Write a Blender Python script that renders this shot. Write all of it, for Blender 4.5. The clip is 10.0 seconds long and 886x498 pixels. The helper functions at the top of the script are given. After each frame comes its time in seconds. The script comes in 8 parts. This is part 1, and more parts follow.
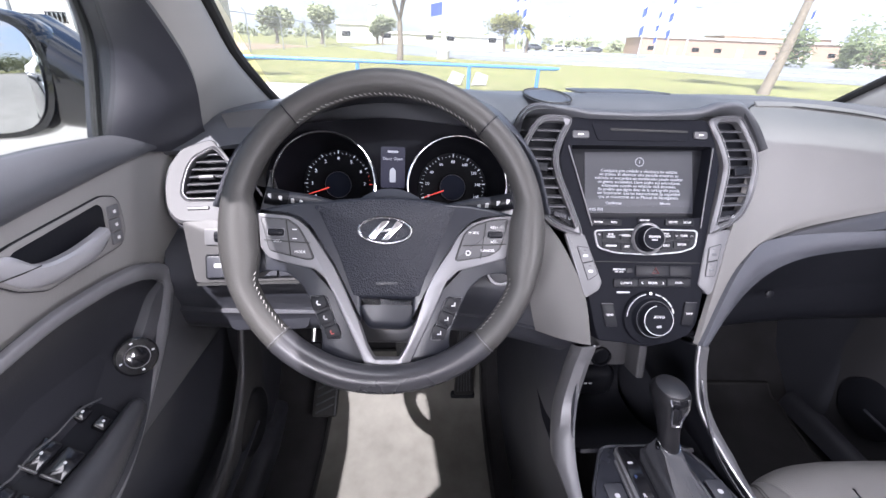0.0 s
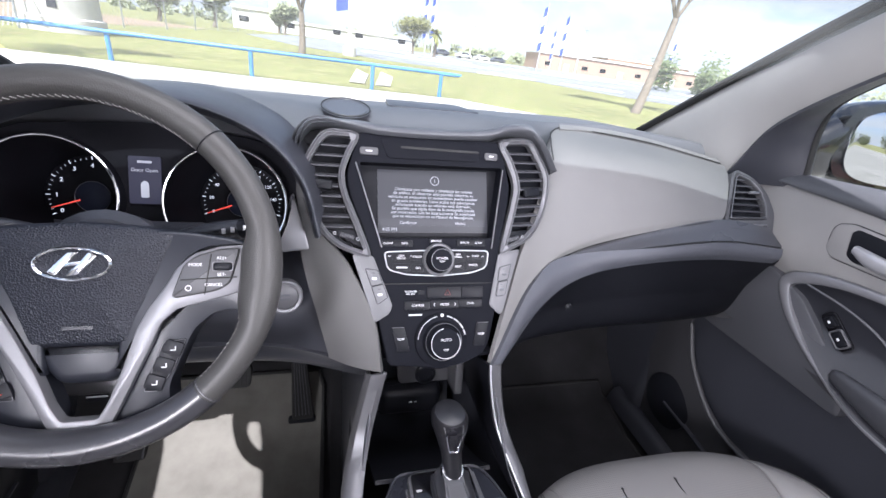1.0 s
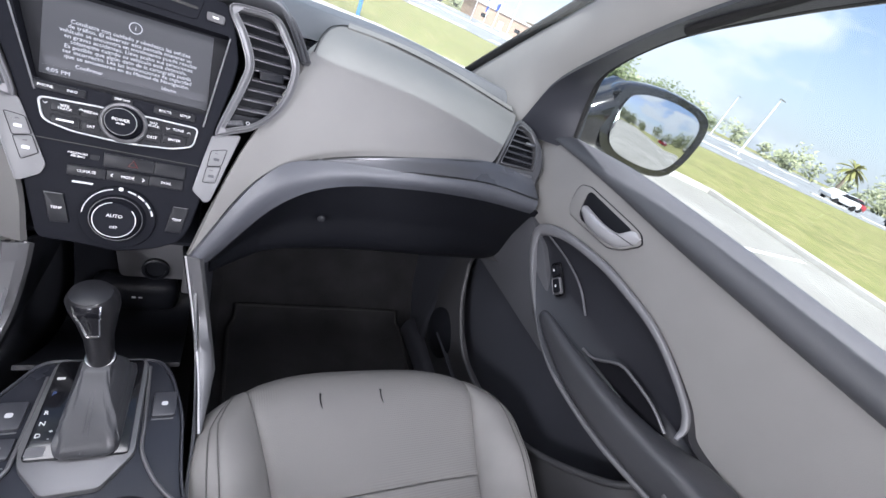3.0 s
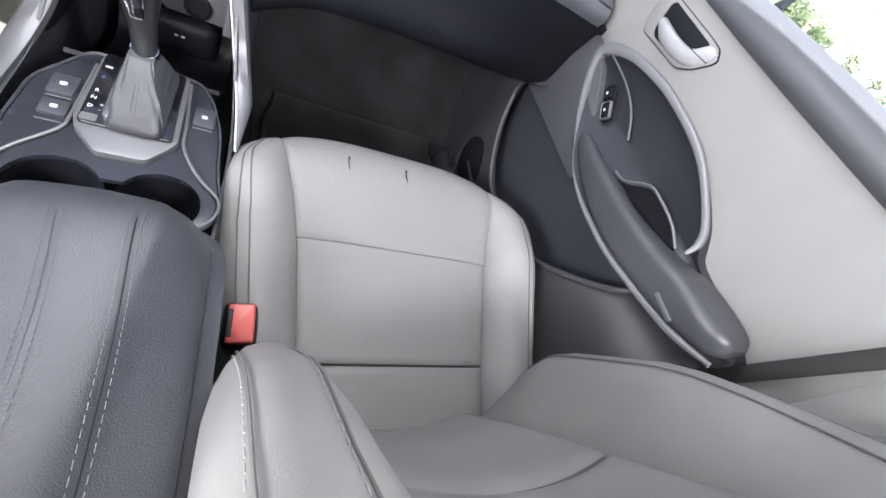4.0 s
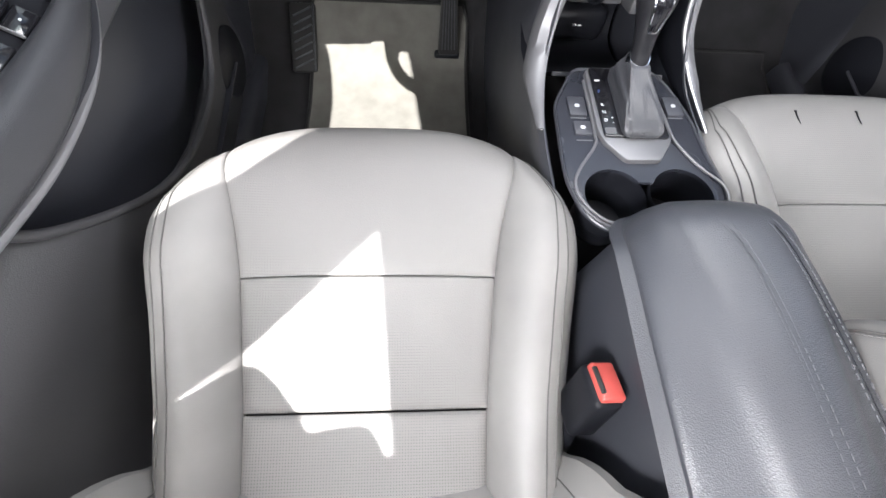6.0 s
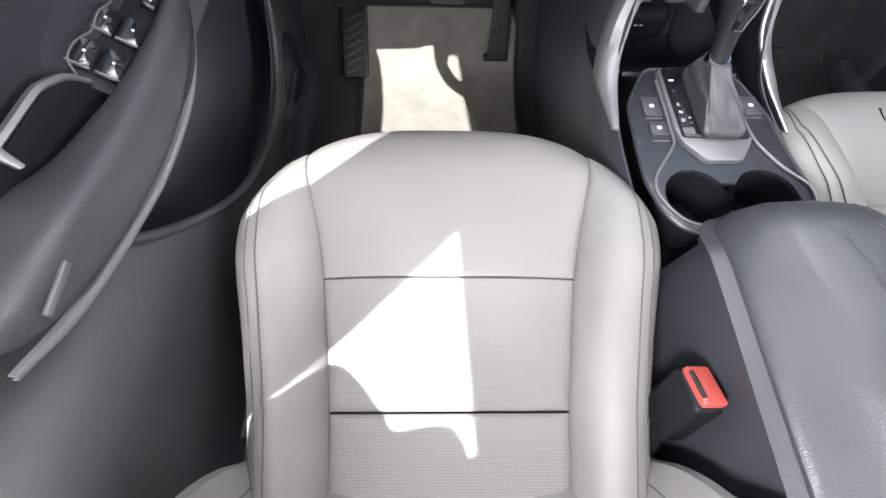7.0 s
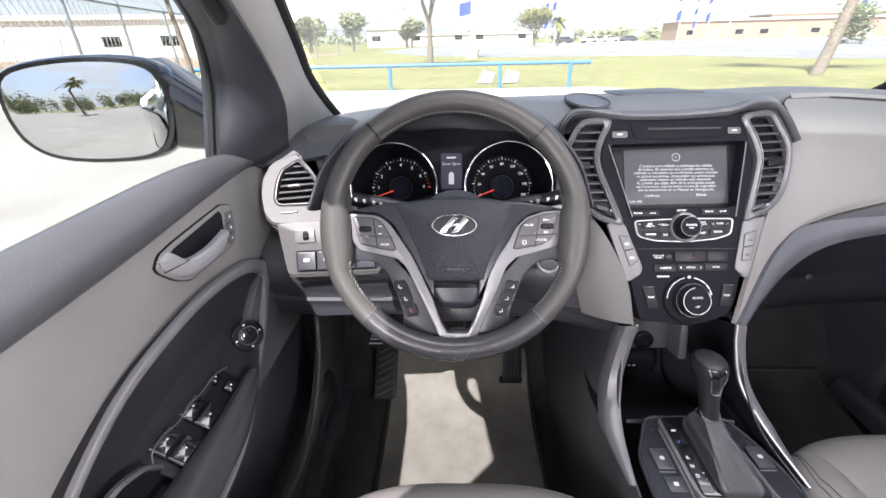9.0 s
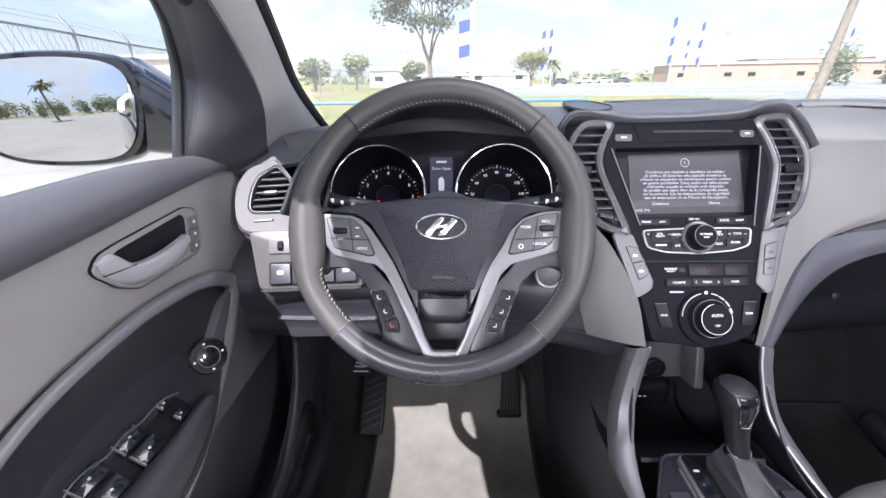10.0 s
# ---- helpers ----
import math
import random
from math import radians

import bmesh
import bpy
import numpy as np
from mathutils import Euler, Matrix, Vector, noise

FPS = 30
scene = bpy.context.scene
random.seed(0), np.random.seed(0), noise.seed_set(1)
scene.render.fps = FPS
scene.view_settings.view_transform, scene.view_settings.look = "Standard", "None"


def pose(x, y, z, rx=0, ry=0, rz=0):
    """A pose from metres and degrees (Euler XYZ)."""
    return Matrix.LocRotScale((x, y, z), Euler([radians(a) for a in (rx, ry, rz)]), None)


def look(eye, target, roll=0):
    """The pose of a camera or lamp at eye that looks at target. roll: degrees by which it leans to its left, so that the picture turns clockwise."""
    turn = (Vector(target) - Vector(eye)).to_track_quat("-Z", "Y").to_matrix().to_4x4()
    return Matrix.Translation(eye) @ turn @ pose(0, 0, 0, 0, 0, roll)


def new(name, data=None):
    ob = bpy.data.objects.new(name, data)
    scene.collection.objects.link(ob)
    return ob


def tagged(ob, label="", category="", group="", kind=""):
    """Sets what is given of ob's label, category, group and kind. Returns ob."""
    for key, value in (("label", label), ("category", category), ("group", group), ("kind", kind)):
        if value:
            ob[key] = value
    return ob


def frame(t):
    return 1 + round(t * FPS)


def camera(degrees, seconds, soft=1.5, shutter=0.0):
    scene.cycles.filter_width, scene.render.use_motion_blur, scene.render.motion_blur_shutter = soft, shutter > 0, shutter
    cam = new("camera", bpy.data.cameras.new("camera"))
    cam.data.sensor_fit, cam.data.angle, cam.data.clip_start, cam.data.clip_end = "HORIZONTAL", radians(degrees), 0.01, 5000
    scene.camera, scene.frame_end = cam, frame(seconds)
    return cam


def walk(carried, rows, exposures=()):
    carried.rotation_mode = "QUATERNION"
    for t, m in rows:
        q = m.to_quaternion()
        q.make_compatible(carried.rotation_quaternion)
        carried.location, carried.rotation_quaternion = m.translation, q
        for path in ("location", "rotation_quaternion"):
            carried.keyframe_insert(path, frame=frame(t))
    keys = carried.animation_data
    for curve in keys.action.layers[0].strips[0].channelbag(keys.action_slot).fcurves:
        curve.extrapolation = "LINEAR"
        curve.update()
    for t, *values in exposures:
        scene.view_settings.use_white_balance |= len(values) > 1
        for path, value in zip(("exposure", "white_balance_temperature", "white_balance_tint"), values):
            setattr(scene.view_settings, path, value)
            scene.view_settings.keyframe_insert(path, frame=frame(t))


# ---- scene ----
cam = camera(94.4, 10.0)
PATH = [
    (0, (-0.019, 0.044, 1.292), (0.087, 1.825, 0.387), 2.6),
    (0.5, (0.066, 0.063, 1.302), (0.355, 1.828, 0.406), 5.1),
    (1, (0.165, 0.07, 1.317), (0.694, 1.794, 0.452), 8.2),
    (1.5, (0.285, 0.069, 1.334), (1.054, 1.721, 0.51), 11.4),
    (2, (0.386, 0.051, 1.342), (1.371, 1.605, 0.559), 14.6),
    (2.2, (0.408, 0.041, 1.349), (1.461, 1.558, 0.581), 15.6),
    (3.3, (0.433, -0.045, 1.275), (1.375, 1.327, 0.166), 31.5),
    (3.5, (0.442, -0.075, 1.24), (1.365, 1.22, 0.027), 34.8),
    (4, (0.449, -0.123, 1.201), (1.391, 0.957, -0.194), 40.9),
    (4.5, (0.447, -0.135, 1.202), (1.34, 0.886, -0.268), 38.8),
    (5, (0.317, -0.102, 1.186), (0.98, 0.891, -0.419), 29.2),
    (5.5, (0.14, -0.057, 1.18), (0.478, 0.843, -0.575), 17.0),
    (6, (0.016, -0.061, 1.192), (0.156, 0.785, -0.615), 8.6),
    (6.2, (-0.011, -0.06, 1.197), (0.083, 0.768, -0.621), 6.4),
    (7.3, (-0.066, -0.063, 1.188), (-0.016, 0.849, -0.591), 3.1),
    (7.5, (-0.066, -0.06, 1.203), (-0.016, 0.935, -0.531), 3.0),
    (8, (-0.068, -0.039, 1.306), (-0.037, 1.238, -0.232), 2.3),
    (8.5, (-0.071, -0.037, 1.363), (-0.082, 1.546, 0.141), 0.9),
    (9, (-0.058, -0.039, 1.321), (-0.117, 1.743, 0.413), -1.2),
    (9.5, (-0.044, -0.022, 1.268), (-0.101, 1.82, 0.492), -1.1),
    (10, (-0.044, 0.007, 1.26), (-0.098, 1.857, 0.501), -0.8),
]
EXPOSURES = [(0.0, 2.08, 5950.0, 20.0), (1.0, 2.04, 5900.0, 18.0), (2.2, 1.86, 5850.0, 17.0), (3.3, 2.1, 5950.0, 14.0), (4.0, 2.95, 6050.0, 13.0), (4.5, 3.2, 6100.0, 12.0), (5.5, 3.08, 6130.0, 11.0), (6.2, 2.87, 6150.0, 11.0), (7.3, 2.87, 6150.0, 11.0), (8.0, 2.84, 6250.0, 12.0), (8.6, 2.44, 6300.0, 16.0), (9.2, 2.0, 6200.0, 18.0), (10.0, 2.02, 5950.0, 20.0)]
walk(cam, [(t, look(eye, target, roll)) for t, eye, target, roll in PATH], EXPOSURES)

# ---- own helpers ----
def world_of(ob):
    m = ob.matrix_basis.copy()
    while ob.parent:
        ob = ob.parent
        m = ob.matrix_basis @ m
    return m


def thing(name, at, label, category, group="", kind=""):
    ob = new(name)
    ob.location = at
    ob.empty_display_size = 0.05
    return tagged(ob, label, category, group, kind)


def part(name, bm, material, parent=None, label="", angle=38, recalc=True):
    """Links a bmesh in world coordinates as one mesh, under a thing or a part."""
    if recalc:
        bmesh.ops.recalc_face_normals(bm, faces=bm.faces[:])
    if parent:
        bm.transform(world_of(parent).inverted())
    me = bpy.data.meshes.new(name)
    bm.to_mesh(me)
    bm.free()
    me.materials.append(material)
    me.polygons.foreach_set("use_smooth", [True] * len(me.polygons))
    me.set_sharp_from_angle(angle=radians(angle))
    ob = new(name, me)
    if parent:
        ob.parent = parent
    return tagged(ob, label)


def solo(name, bm, material, label, category="", group="", kind="", angle=38, recalc=True):
    return tagged(part(name, bm, material, None, label, angle, recalc), "", category, group, kind)


def basis(o, u, v):
    """A pose from an origin and two directions in the plane."""
    u, v = Vector(u).normalized(), Vector(v).normalized()
    w = u.cross(v).normalized()
    v = w.cross(u)
    m = Matrix((u, v, w)).transposed().to_4x4()
    m.translation = o
    return m


def catmull(pts, n, closed=False):
    pts = [Vector(p) for p in pts]
    k = len(pts)
    if k == 2 and not closed:
        return [pts[0].lerp(pts[1], i / (n - 1)) for i in range(n)]
    out = []
    spans = k if closed else k - 1
    for i in range(n):
        s = i / n * spans if closed else i / (n - 1) * spans
        j = min(int(s), spans - 1)
        u = s - j
        if closed:
            a, b, c, d = (pts[(j + q) % k] for q in (-1, 0, 1, 2))
        else:
            b, c = pts[j], pts[j + 1]
            a = pts[j - 1] if j > 0 else b * 2 - c
            d = pts[j + 2] if j + 2 < k else c * 2 - b
        out.append(0.5 * ((2 * b) + (c - a) * u + (2 * a - 5 * b + 4 * c - d) * u * u + (3 * b - a - 3 * c + d) * u ** 3))
    return out


def lattice(ctrl, nu, nv):
    """A smooth grid of points through a coarse grid."""
    rows = [catmull(r, nu) for r in ctrl]
    cols = [catmull([r[i] for r in rows], nv) for i in range(nu)]
    return [[cols[i][j] for i in range(nu)] for j in range(nv)]


def sheet(rows, thick=0.004, bm=None, loop=False):
    bm = bm or bmesh.new()
    vs = [[bm.verts.new(p) for p in r] for r in rows]
    fs = []
    for a, b in zip(vs, vs[1:]):
        n = len(a)
        for i in range(n if loop else n - 1):
            fs.append(bm.faces.new((a[i], a[(i + 1) % n], b[(i + 1) % n], b[i])))
    if thick:
        bmesh.ops.recalc_face_normals(bm, faces=fs)
        bmesh.ops.solidify(bm, geom=fs, thickness=thick)
    return bm


def rings(loops, bm=None, cap=True):
    """Joins closed loops of points into a skin, with caps."""
    bm = bm or bmesh.new()
    vs = [[bm.verts.new(p) for p in r] for r in loops]
    n = len(vs[0])
    for a, b in zip(vs, vs[1:]):
        for i in range(n):
            bm.faces.new((a[i], a[(i + 1) % n], b[(i + 1) % n], b[i]))
    if cap:
        bm.faces.new(vs[0][::-1])
        bm.faces.new(vs[-1])
    return bm


def inset2(pts, d):
    n, out = len(pts), []
    area = sum(pts[i][0] * pts[(i + 1) % n][1] - pts[(i + 1) % n][0] * pts[i][1] for i in range(n))
    s = 1 if area > 0 else -1
    for i in range(n):
        a, b, c = Vector(pts[i - 1][:2]), Vector(pts[i][:2]), Vector(pts[(i + 1) % n][:2])
        e, f = (b - a), (c - b)
        e, f = e.normalized() if e.length else f.normalized(), f.normalized() if f.length else e.normalized()
        m = Vector((-e.y - f.y, e.x + f.x))
        m = m.normalized() if m.length > 1e-6 else Vector((-e.y, e.x))
        k = max(0.45, m.dot(Vector((-e.y, e.x))))
        q = b + m * (s * d / k)
        out.append((q.x, q.y))
    return out


def slab(pts, depth, m=None, bevel=0.0015, seg=2, bm=None, lift=0.0, dome=0.0):
    """A plate with this outline and rounded front edges; its back lies at lift, its front at lift + depth."""
    m = m or Matrix()
    if sum(pts[i][0] * pts[(i + 1) % len(pts)][1] - pts[(i + 1) % len(pts)][0] * pts[i][1] for i in range(len(pts))) < 0:
        pts = pts[::-1]
    b = min(bevel, depth * 0.95) if bevel else 0
    loops = [[(x, y, lift) for x, y in pts]]
    if b:
        for i in range(seg + 1):
            a = math.pi / 2 * i / seg
            loops.append([(x, y, lift + depth - b + b * math.sin(a)) for x, y in inset2(pts, b * (1 - math.cos(a)))])
    else:
        loops.append([(x, y, lift + depth) for x, y in pts])
    if dome:
        base = [Vector(p) for p in loops[-1]]
        c = sum(base, Vector()) / len(base)
        for i in (1, 2, 3, 4, 5):
            f = i / 6
            loops.append([p.lerp(c, f) + Vector((0, 0, dome * (1 - (1 - f) ** 2))) for p in base])
    return rings([[m @ Vector(p) for p in lo] for lo in loops], bm)


def ringplate(outer, inner, depth, m=None, bevel=0.0012, bm=None, lift=0.0):
    """A band between two outlines with equal counts of points."""
    m = m or Matrix()
    bm = bm or bmesh.new()
    b = min(bevel, depth * 0.9)
    o2, i2 = inset2(outer, b), inset2(inner, -b)
    prof = [(outer, lift), (outer, lift + depth - b), (o2, lift + depth), (i2, lift + depth), (inner, lift + depth - b), (inner, lift)]
    vs = [[bm.verts.new(m @ Vector((x, y, z))) for x, y in lo] for lo, z in prof]
    n = len(outer)
    for j in range(6):
        a, c = vs[j], vs[(j + 1) % 6]
        for i in range(n):
            bm.faces.new((a[i], a[(i + 1) % n], c[(i + 1) % n], c[i]))
    return bm


def rrect(w, h, r, n=4, cx=0.0, cy=0.0):
    r = min(r, w / 2 - 1e-5, h / 2 - 1e-5)
    out = []
    for sx, sy, a0 in ((1, 1, 0), (-1, 1, 90), (-1, -1, 180), (1, -1, 270)):
        for i in range(n + 1):
            a = radians(a0 + 90 * i / n)
            out.append((cx + sx * (w / 2 - r) + r * math.cos(a), cy + sy * (h / 2 - r) + r * math.sin(a)))
    return out


def oval(a, b, n=32, cx=0.0, cy=0.0):
    return [(cx + a * math.cos(2 * math.pi * i / n), cy + b * math.sin(2 * math.pi * i / n)) for i in range(n)]


def curve2(ctrl, n):
    return [(p.x, p.y) for p in catmull([(x, y, 0) for x, y in ctrl], n, True)]


def rounded(pts, r, n=4):
    """A polygon with its corners rounded."""
    out = []
    k = len(pts)
    for i in range(k):
        a, b, c = Vector(pts[i - 1]), Vector(pts[i]), Vector(pts[(i + 1) % k])
        d = min(r, (a - b).length * 0.45, (c - b).length * 0.45)
        p, q = b + (a - b).normalized() * d, b + (c - b).normalized() * d
        for j in range(n + 1):
            t = j / n
            s = p * (1 - t) ** 2 + b * 2 * t * (1 - t) + q * t * t
            out.append((s.x, s.y))
    return out


def block(w, h, d, m=None, r=0.004, bm=None):
    """A box with rounded edges all round, its centre at m."""
    m = m or Matrix()
    loops = []
    for s in (-1, 1):
        seq = range(4) if s < 0 else range(3, -1, -1)
        for i in seq:
            a = math.pi / 2 * i / 3
            k = r * (1 - math.sin(a))
            z = s * (d / 2 - r + r * math.cos(a))
            loops.append([(x, y, z) for x, y in inset2(rrect(w, h, r, 3), k)])
    return rings([[m @ Vector(p) for p in lo] for lo in loops], bm)


def tube(pts, r, n=10, closed=False, bm=None, flat=1.0, up=None, cap=True):
    """A round or flattened bar along points; r may be a list."""
    pts = [Vector(p) for p in pts]
    k = len(pts)
    rs = r if isinstance(r, (list, tuple)) else [r] * k
    loops, nrm = [], None
    for i, p in enumerate(pts):
        t = (pts[(i + 1) % k] - pts[i - 1]) if closed else (pts[min(i + 1, k - 1)] - pts[max(i - 1, 0)])
        t.normalize()
        if up is not None:
            nrm = Vector(up) - t * Vector(up).dot(t)
        elif nrm is None:
            nrm = t.orthogonal()
        nrm = nrm - t * nrm.dot(t)
        nrm.normalize()
        s = t.cross(nrm)
        loops.append([p + nrm * (rs[i] * flat * math.cos(2 * math.pi * j / n)) + s * (rs[i] * math.sin(2 * math.pi * j / n)) for j in range(n)])
    if closed:
        loops.append(loops[0])
        bm = rings(loops, bm, False)
        bmesh.ops.remove_doubles(bm, verts=bm.verts[:], dist=1e-6)
        return bm
    return rings(loops, bm, cap)


def lathe(prof, m=None, n=32, bm=None, flute=0.0):
    """Turns (radius, height) pairs round the local z axis."""
    m = m or Matrix()
    loops = []
    for r, z in prof:
        loops.append([m @ Vector((max(r, 1e-5) * (1 + flute * (i % 2)) * math.cos(2 * math.pi * i / n), max(r, 1e-5) * (1 + flute * (i % 2)) * math.sin(2 * math.pi * i / n), z)) for i in range(n)])
    return rings(loops, bm)


def carve(bm, cutter):
    """Cuts one closed body out of another."""
    obs = []
    for b in (bm, cutter):
        bmesh.ops.recalc_face_normals(b, faces=b.faces[:])
        me = bpy.data.meshes.new("t")
        b.to_mesh(me)
        b.free()
        obs.append(new("t", me))
    md = obs[0].modifiers.new("cut", "BOOLEAN")
    md.object, md.operation, md.solver = obs[1], "DIFFERENCE", "EXACT"
    me = bpy.data.meshes.new_from_object(obs[0].evaluated_get(bpy.context.evaluated_depsgraph_get()))
    out = bmesh.new()
    out.from_mesh(me)
    bpy.data.meshes.remove(me)
    for o in obs:
        m = o.data
        bpy.data.objects.remove(o)
        bpy.data.meshes.remove(m)
    return out


def shift(x, y, z=0.0):
    return Matrix.Translation((x, y, z))


def words(s, size, m, material, parent, name="lettering", depth=0.0003, align="CENTER"):
    cu = bpy.data.curves.new("t", "FONT")
    cu.body, cu.size, cu.align_x, cu.align_y, cu.extrude, cu.resolution_u = s, size, align, "CENTER", depth, 2
    ob = new("t", cu)
    bpy.context.view_layer.update()
    me = bpy.data.meshes.new_from_object(ob)
    bpy.data.objects.remove(ob)
    bpy.data.curves.remove(cu)
    bm = bmesh.new()
    bm.from_mesh(me)
    bpy.data.meshes.remove(me)
    bm.transform(m)
    return part(name, bm, material, parent, recalc=False)


# ---- world and sun ----
SUN = Vector((-0.274, -0.66, 1.0)).normalized()
world = bpy.data.worlds.new("sky")
scene.world = world
world.use_nodes = True
nt = world.node_tree
bg = nt.nodes["Background"]
sky = nt.nodes.new("ShaderNodeTexSky")
sky.sky_type, sky.sun_disc = "NISHITA", False
sky.sun_elevation = math.asin(SUN.z)
sky.sun_rotation = math.atan2(SUN.x, SUN.y)
sky.air_density, sky.dust_density = 1.0, 2.0
geo = nt.nodes.new("ShaderNodeTexCoord")
sep = nt.nodes.new("ShaderNodeSeparateXYZ")
nt.links.new(geo.outputs["Generated"], sep.inputs[0])
comb = nt.nodes.new("ShaderNodeMapping")
comb.inputs["Scale"].default_value = (1.0, 1.0, 2.4)
comb.inputs["Location"].default_value = (0.35, 0.1, 0.2)
nt.links.new(geo.outputs["Generated"], comb.inputs["Vector"])
cn = nt.nodes.new("ShaderNodeTexNoise")
cn.inputs["Scale"].default_value, cn.inputs["Detail"].default_value, cn.inputs["Roughness"].default_value = 3.4, 9, 0.56
nt.links.new(comb.outputs[0], cn.inputs["Vector"])
cr = nt.nodes.new("ShaderNodeValToRGB")
cr.color_ramp.elements[0].position, cr.color_ramp.elements[1].position = 0.47, 0.56
nt.links.new(cn.outputs["Fac"], cr.inputs[0])
mix = nt.nodes.new("ShaderNodeMix")
mix.data_type = "RGBA"
mix.inputs["B"].default_value = (5.8, 5.85, 6.0, 1)
nt.links.new(cr.outputs[0], mix.inputs["Factor"])
nt.links.new(sky.outputs[0], mix.inputs["A"])
hz = nt.nodes.new("ShaderNodeMapRange")
hz.interpolation_type = "SMOOTHSTEP"
hz.inputs["From Min"].default_value, hz.inputs["From Max"].default_value = -0.02, 0.42
hz.inputs["To Min"].default_value, hz.inputs["To Max"].default_value = 0.7, 0.0
nt.links.new(sep.outputs[2], hz.inputs["Value"])
haze = nt.nodes.new("ShaderNodeMix")
haze.data_type = "RGBA"
haze.inputs["B"].default_value = (4.6, 4.8, 5.1, 1)
nt.links.new(hz.outputs[0], haze.inputs["Factor"])
nt.links.new(mix.outputs["Result"], haze.inputs["A"])
nt.links.new(haze.outputs["Result"], bg.inputs[0])
bg.inputs[1].default_value = 0.085

sun_data = bpy.data.lights.new("sun", "SUN")
sun_data.energy, sun_data.angle, sun_data.color = 4.0, radians(0.53), (1.0, 0.95, 0.87)
sun = new("sun", sun_data)
sun.matrix_basis = look(SUN * 20, (0, 0, 0))


def window_light(name, at, target, sx, sy, watts):
    """An added fill lamp that stands in for daylight at a cabin opening."""
    l = bpy.data.lights.new(name, "AREA")
    l.shape, l.size, l.size_y, l.energy, l.color = "RECTANGLE", sx, sy, watts, (1.0, 0.965, 0.925)
    ob = new(name, l)
    ob.matrix_basis = look(at, target)


# added fill lamps; the first hangs unseen under the windscreen's top edge, facing down
window_light("fill_windscreen", (0.322, 0.41, 1.53), (0.322, 0.30, 1.0), 0.95, 0.2, 1.6)
window_light("fill_rear_left", (-0.40, -0.68, 1.34), (0.4, -0.84, 1.05), 0.75, 0.3, 21.0)
window_light("fill_rear_right", (1.04, -0.68, 1.34), (0.24, -0.84, 1.05), 0.75, 0.3, 31.0)
window_light("fill_tailgate", (0.322, -1.2, 1.36), (0.322, 0.4, 1.05), 1.0, 0.36, 3.0)


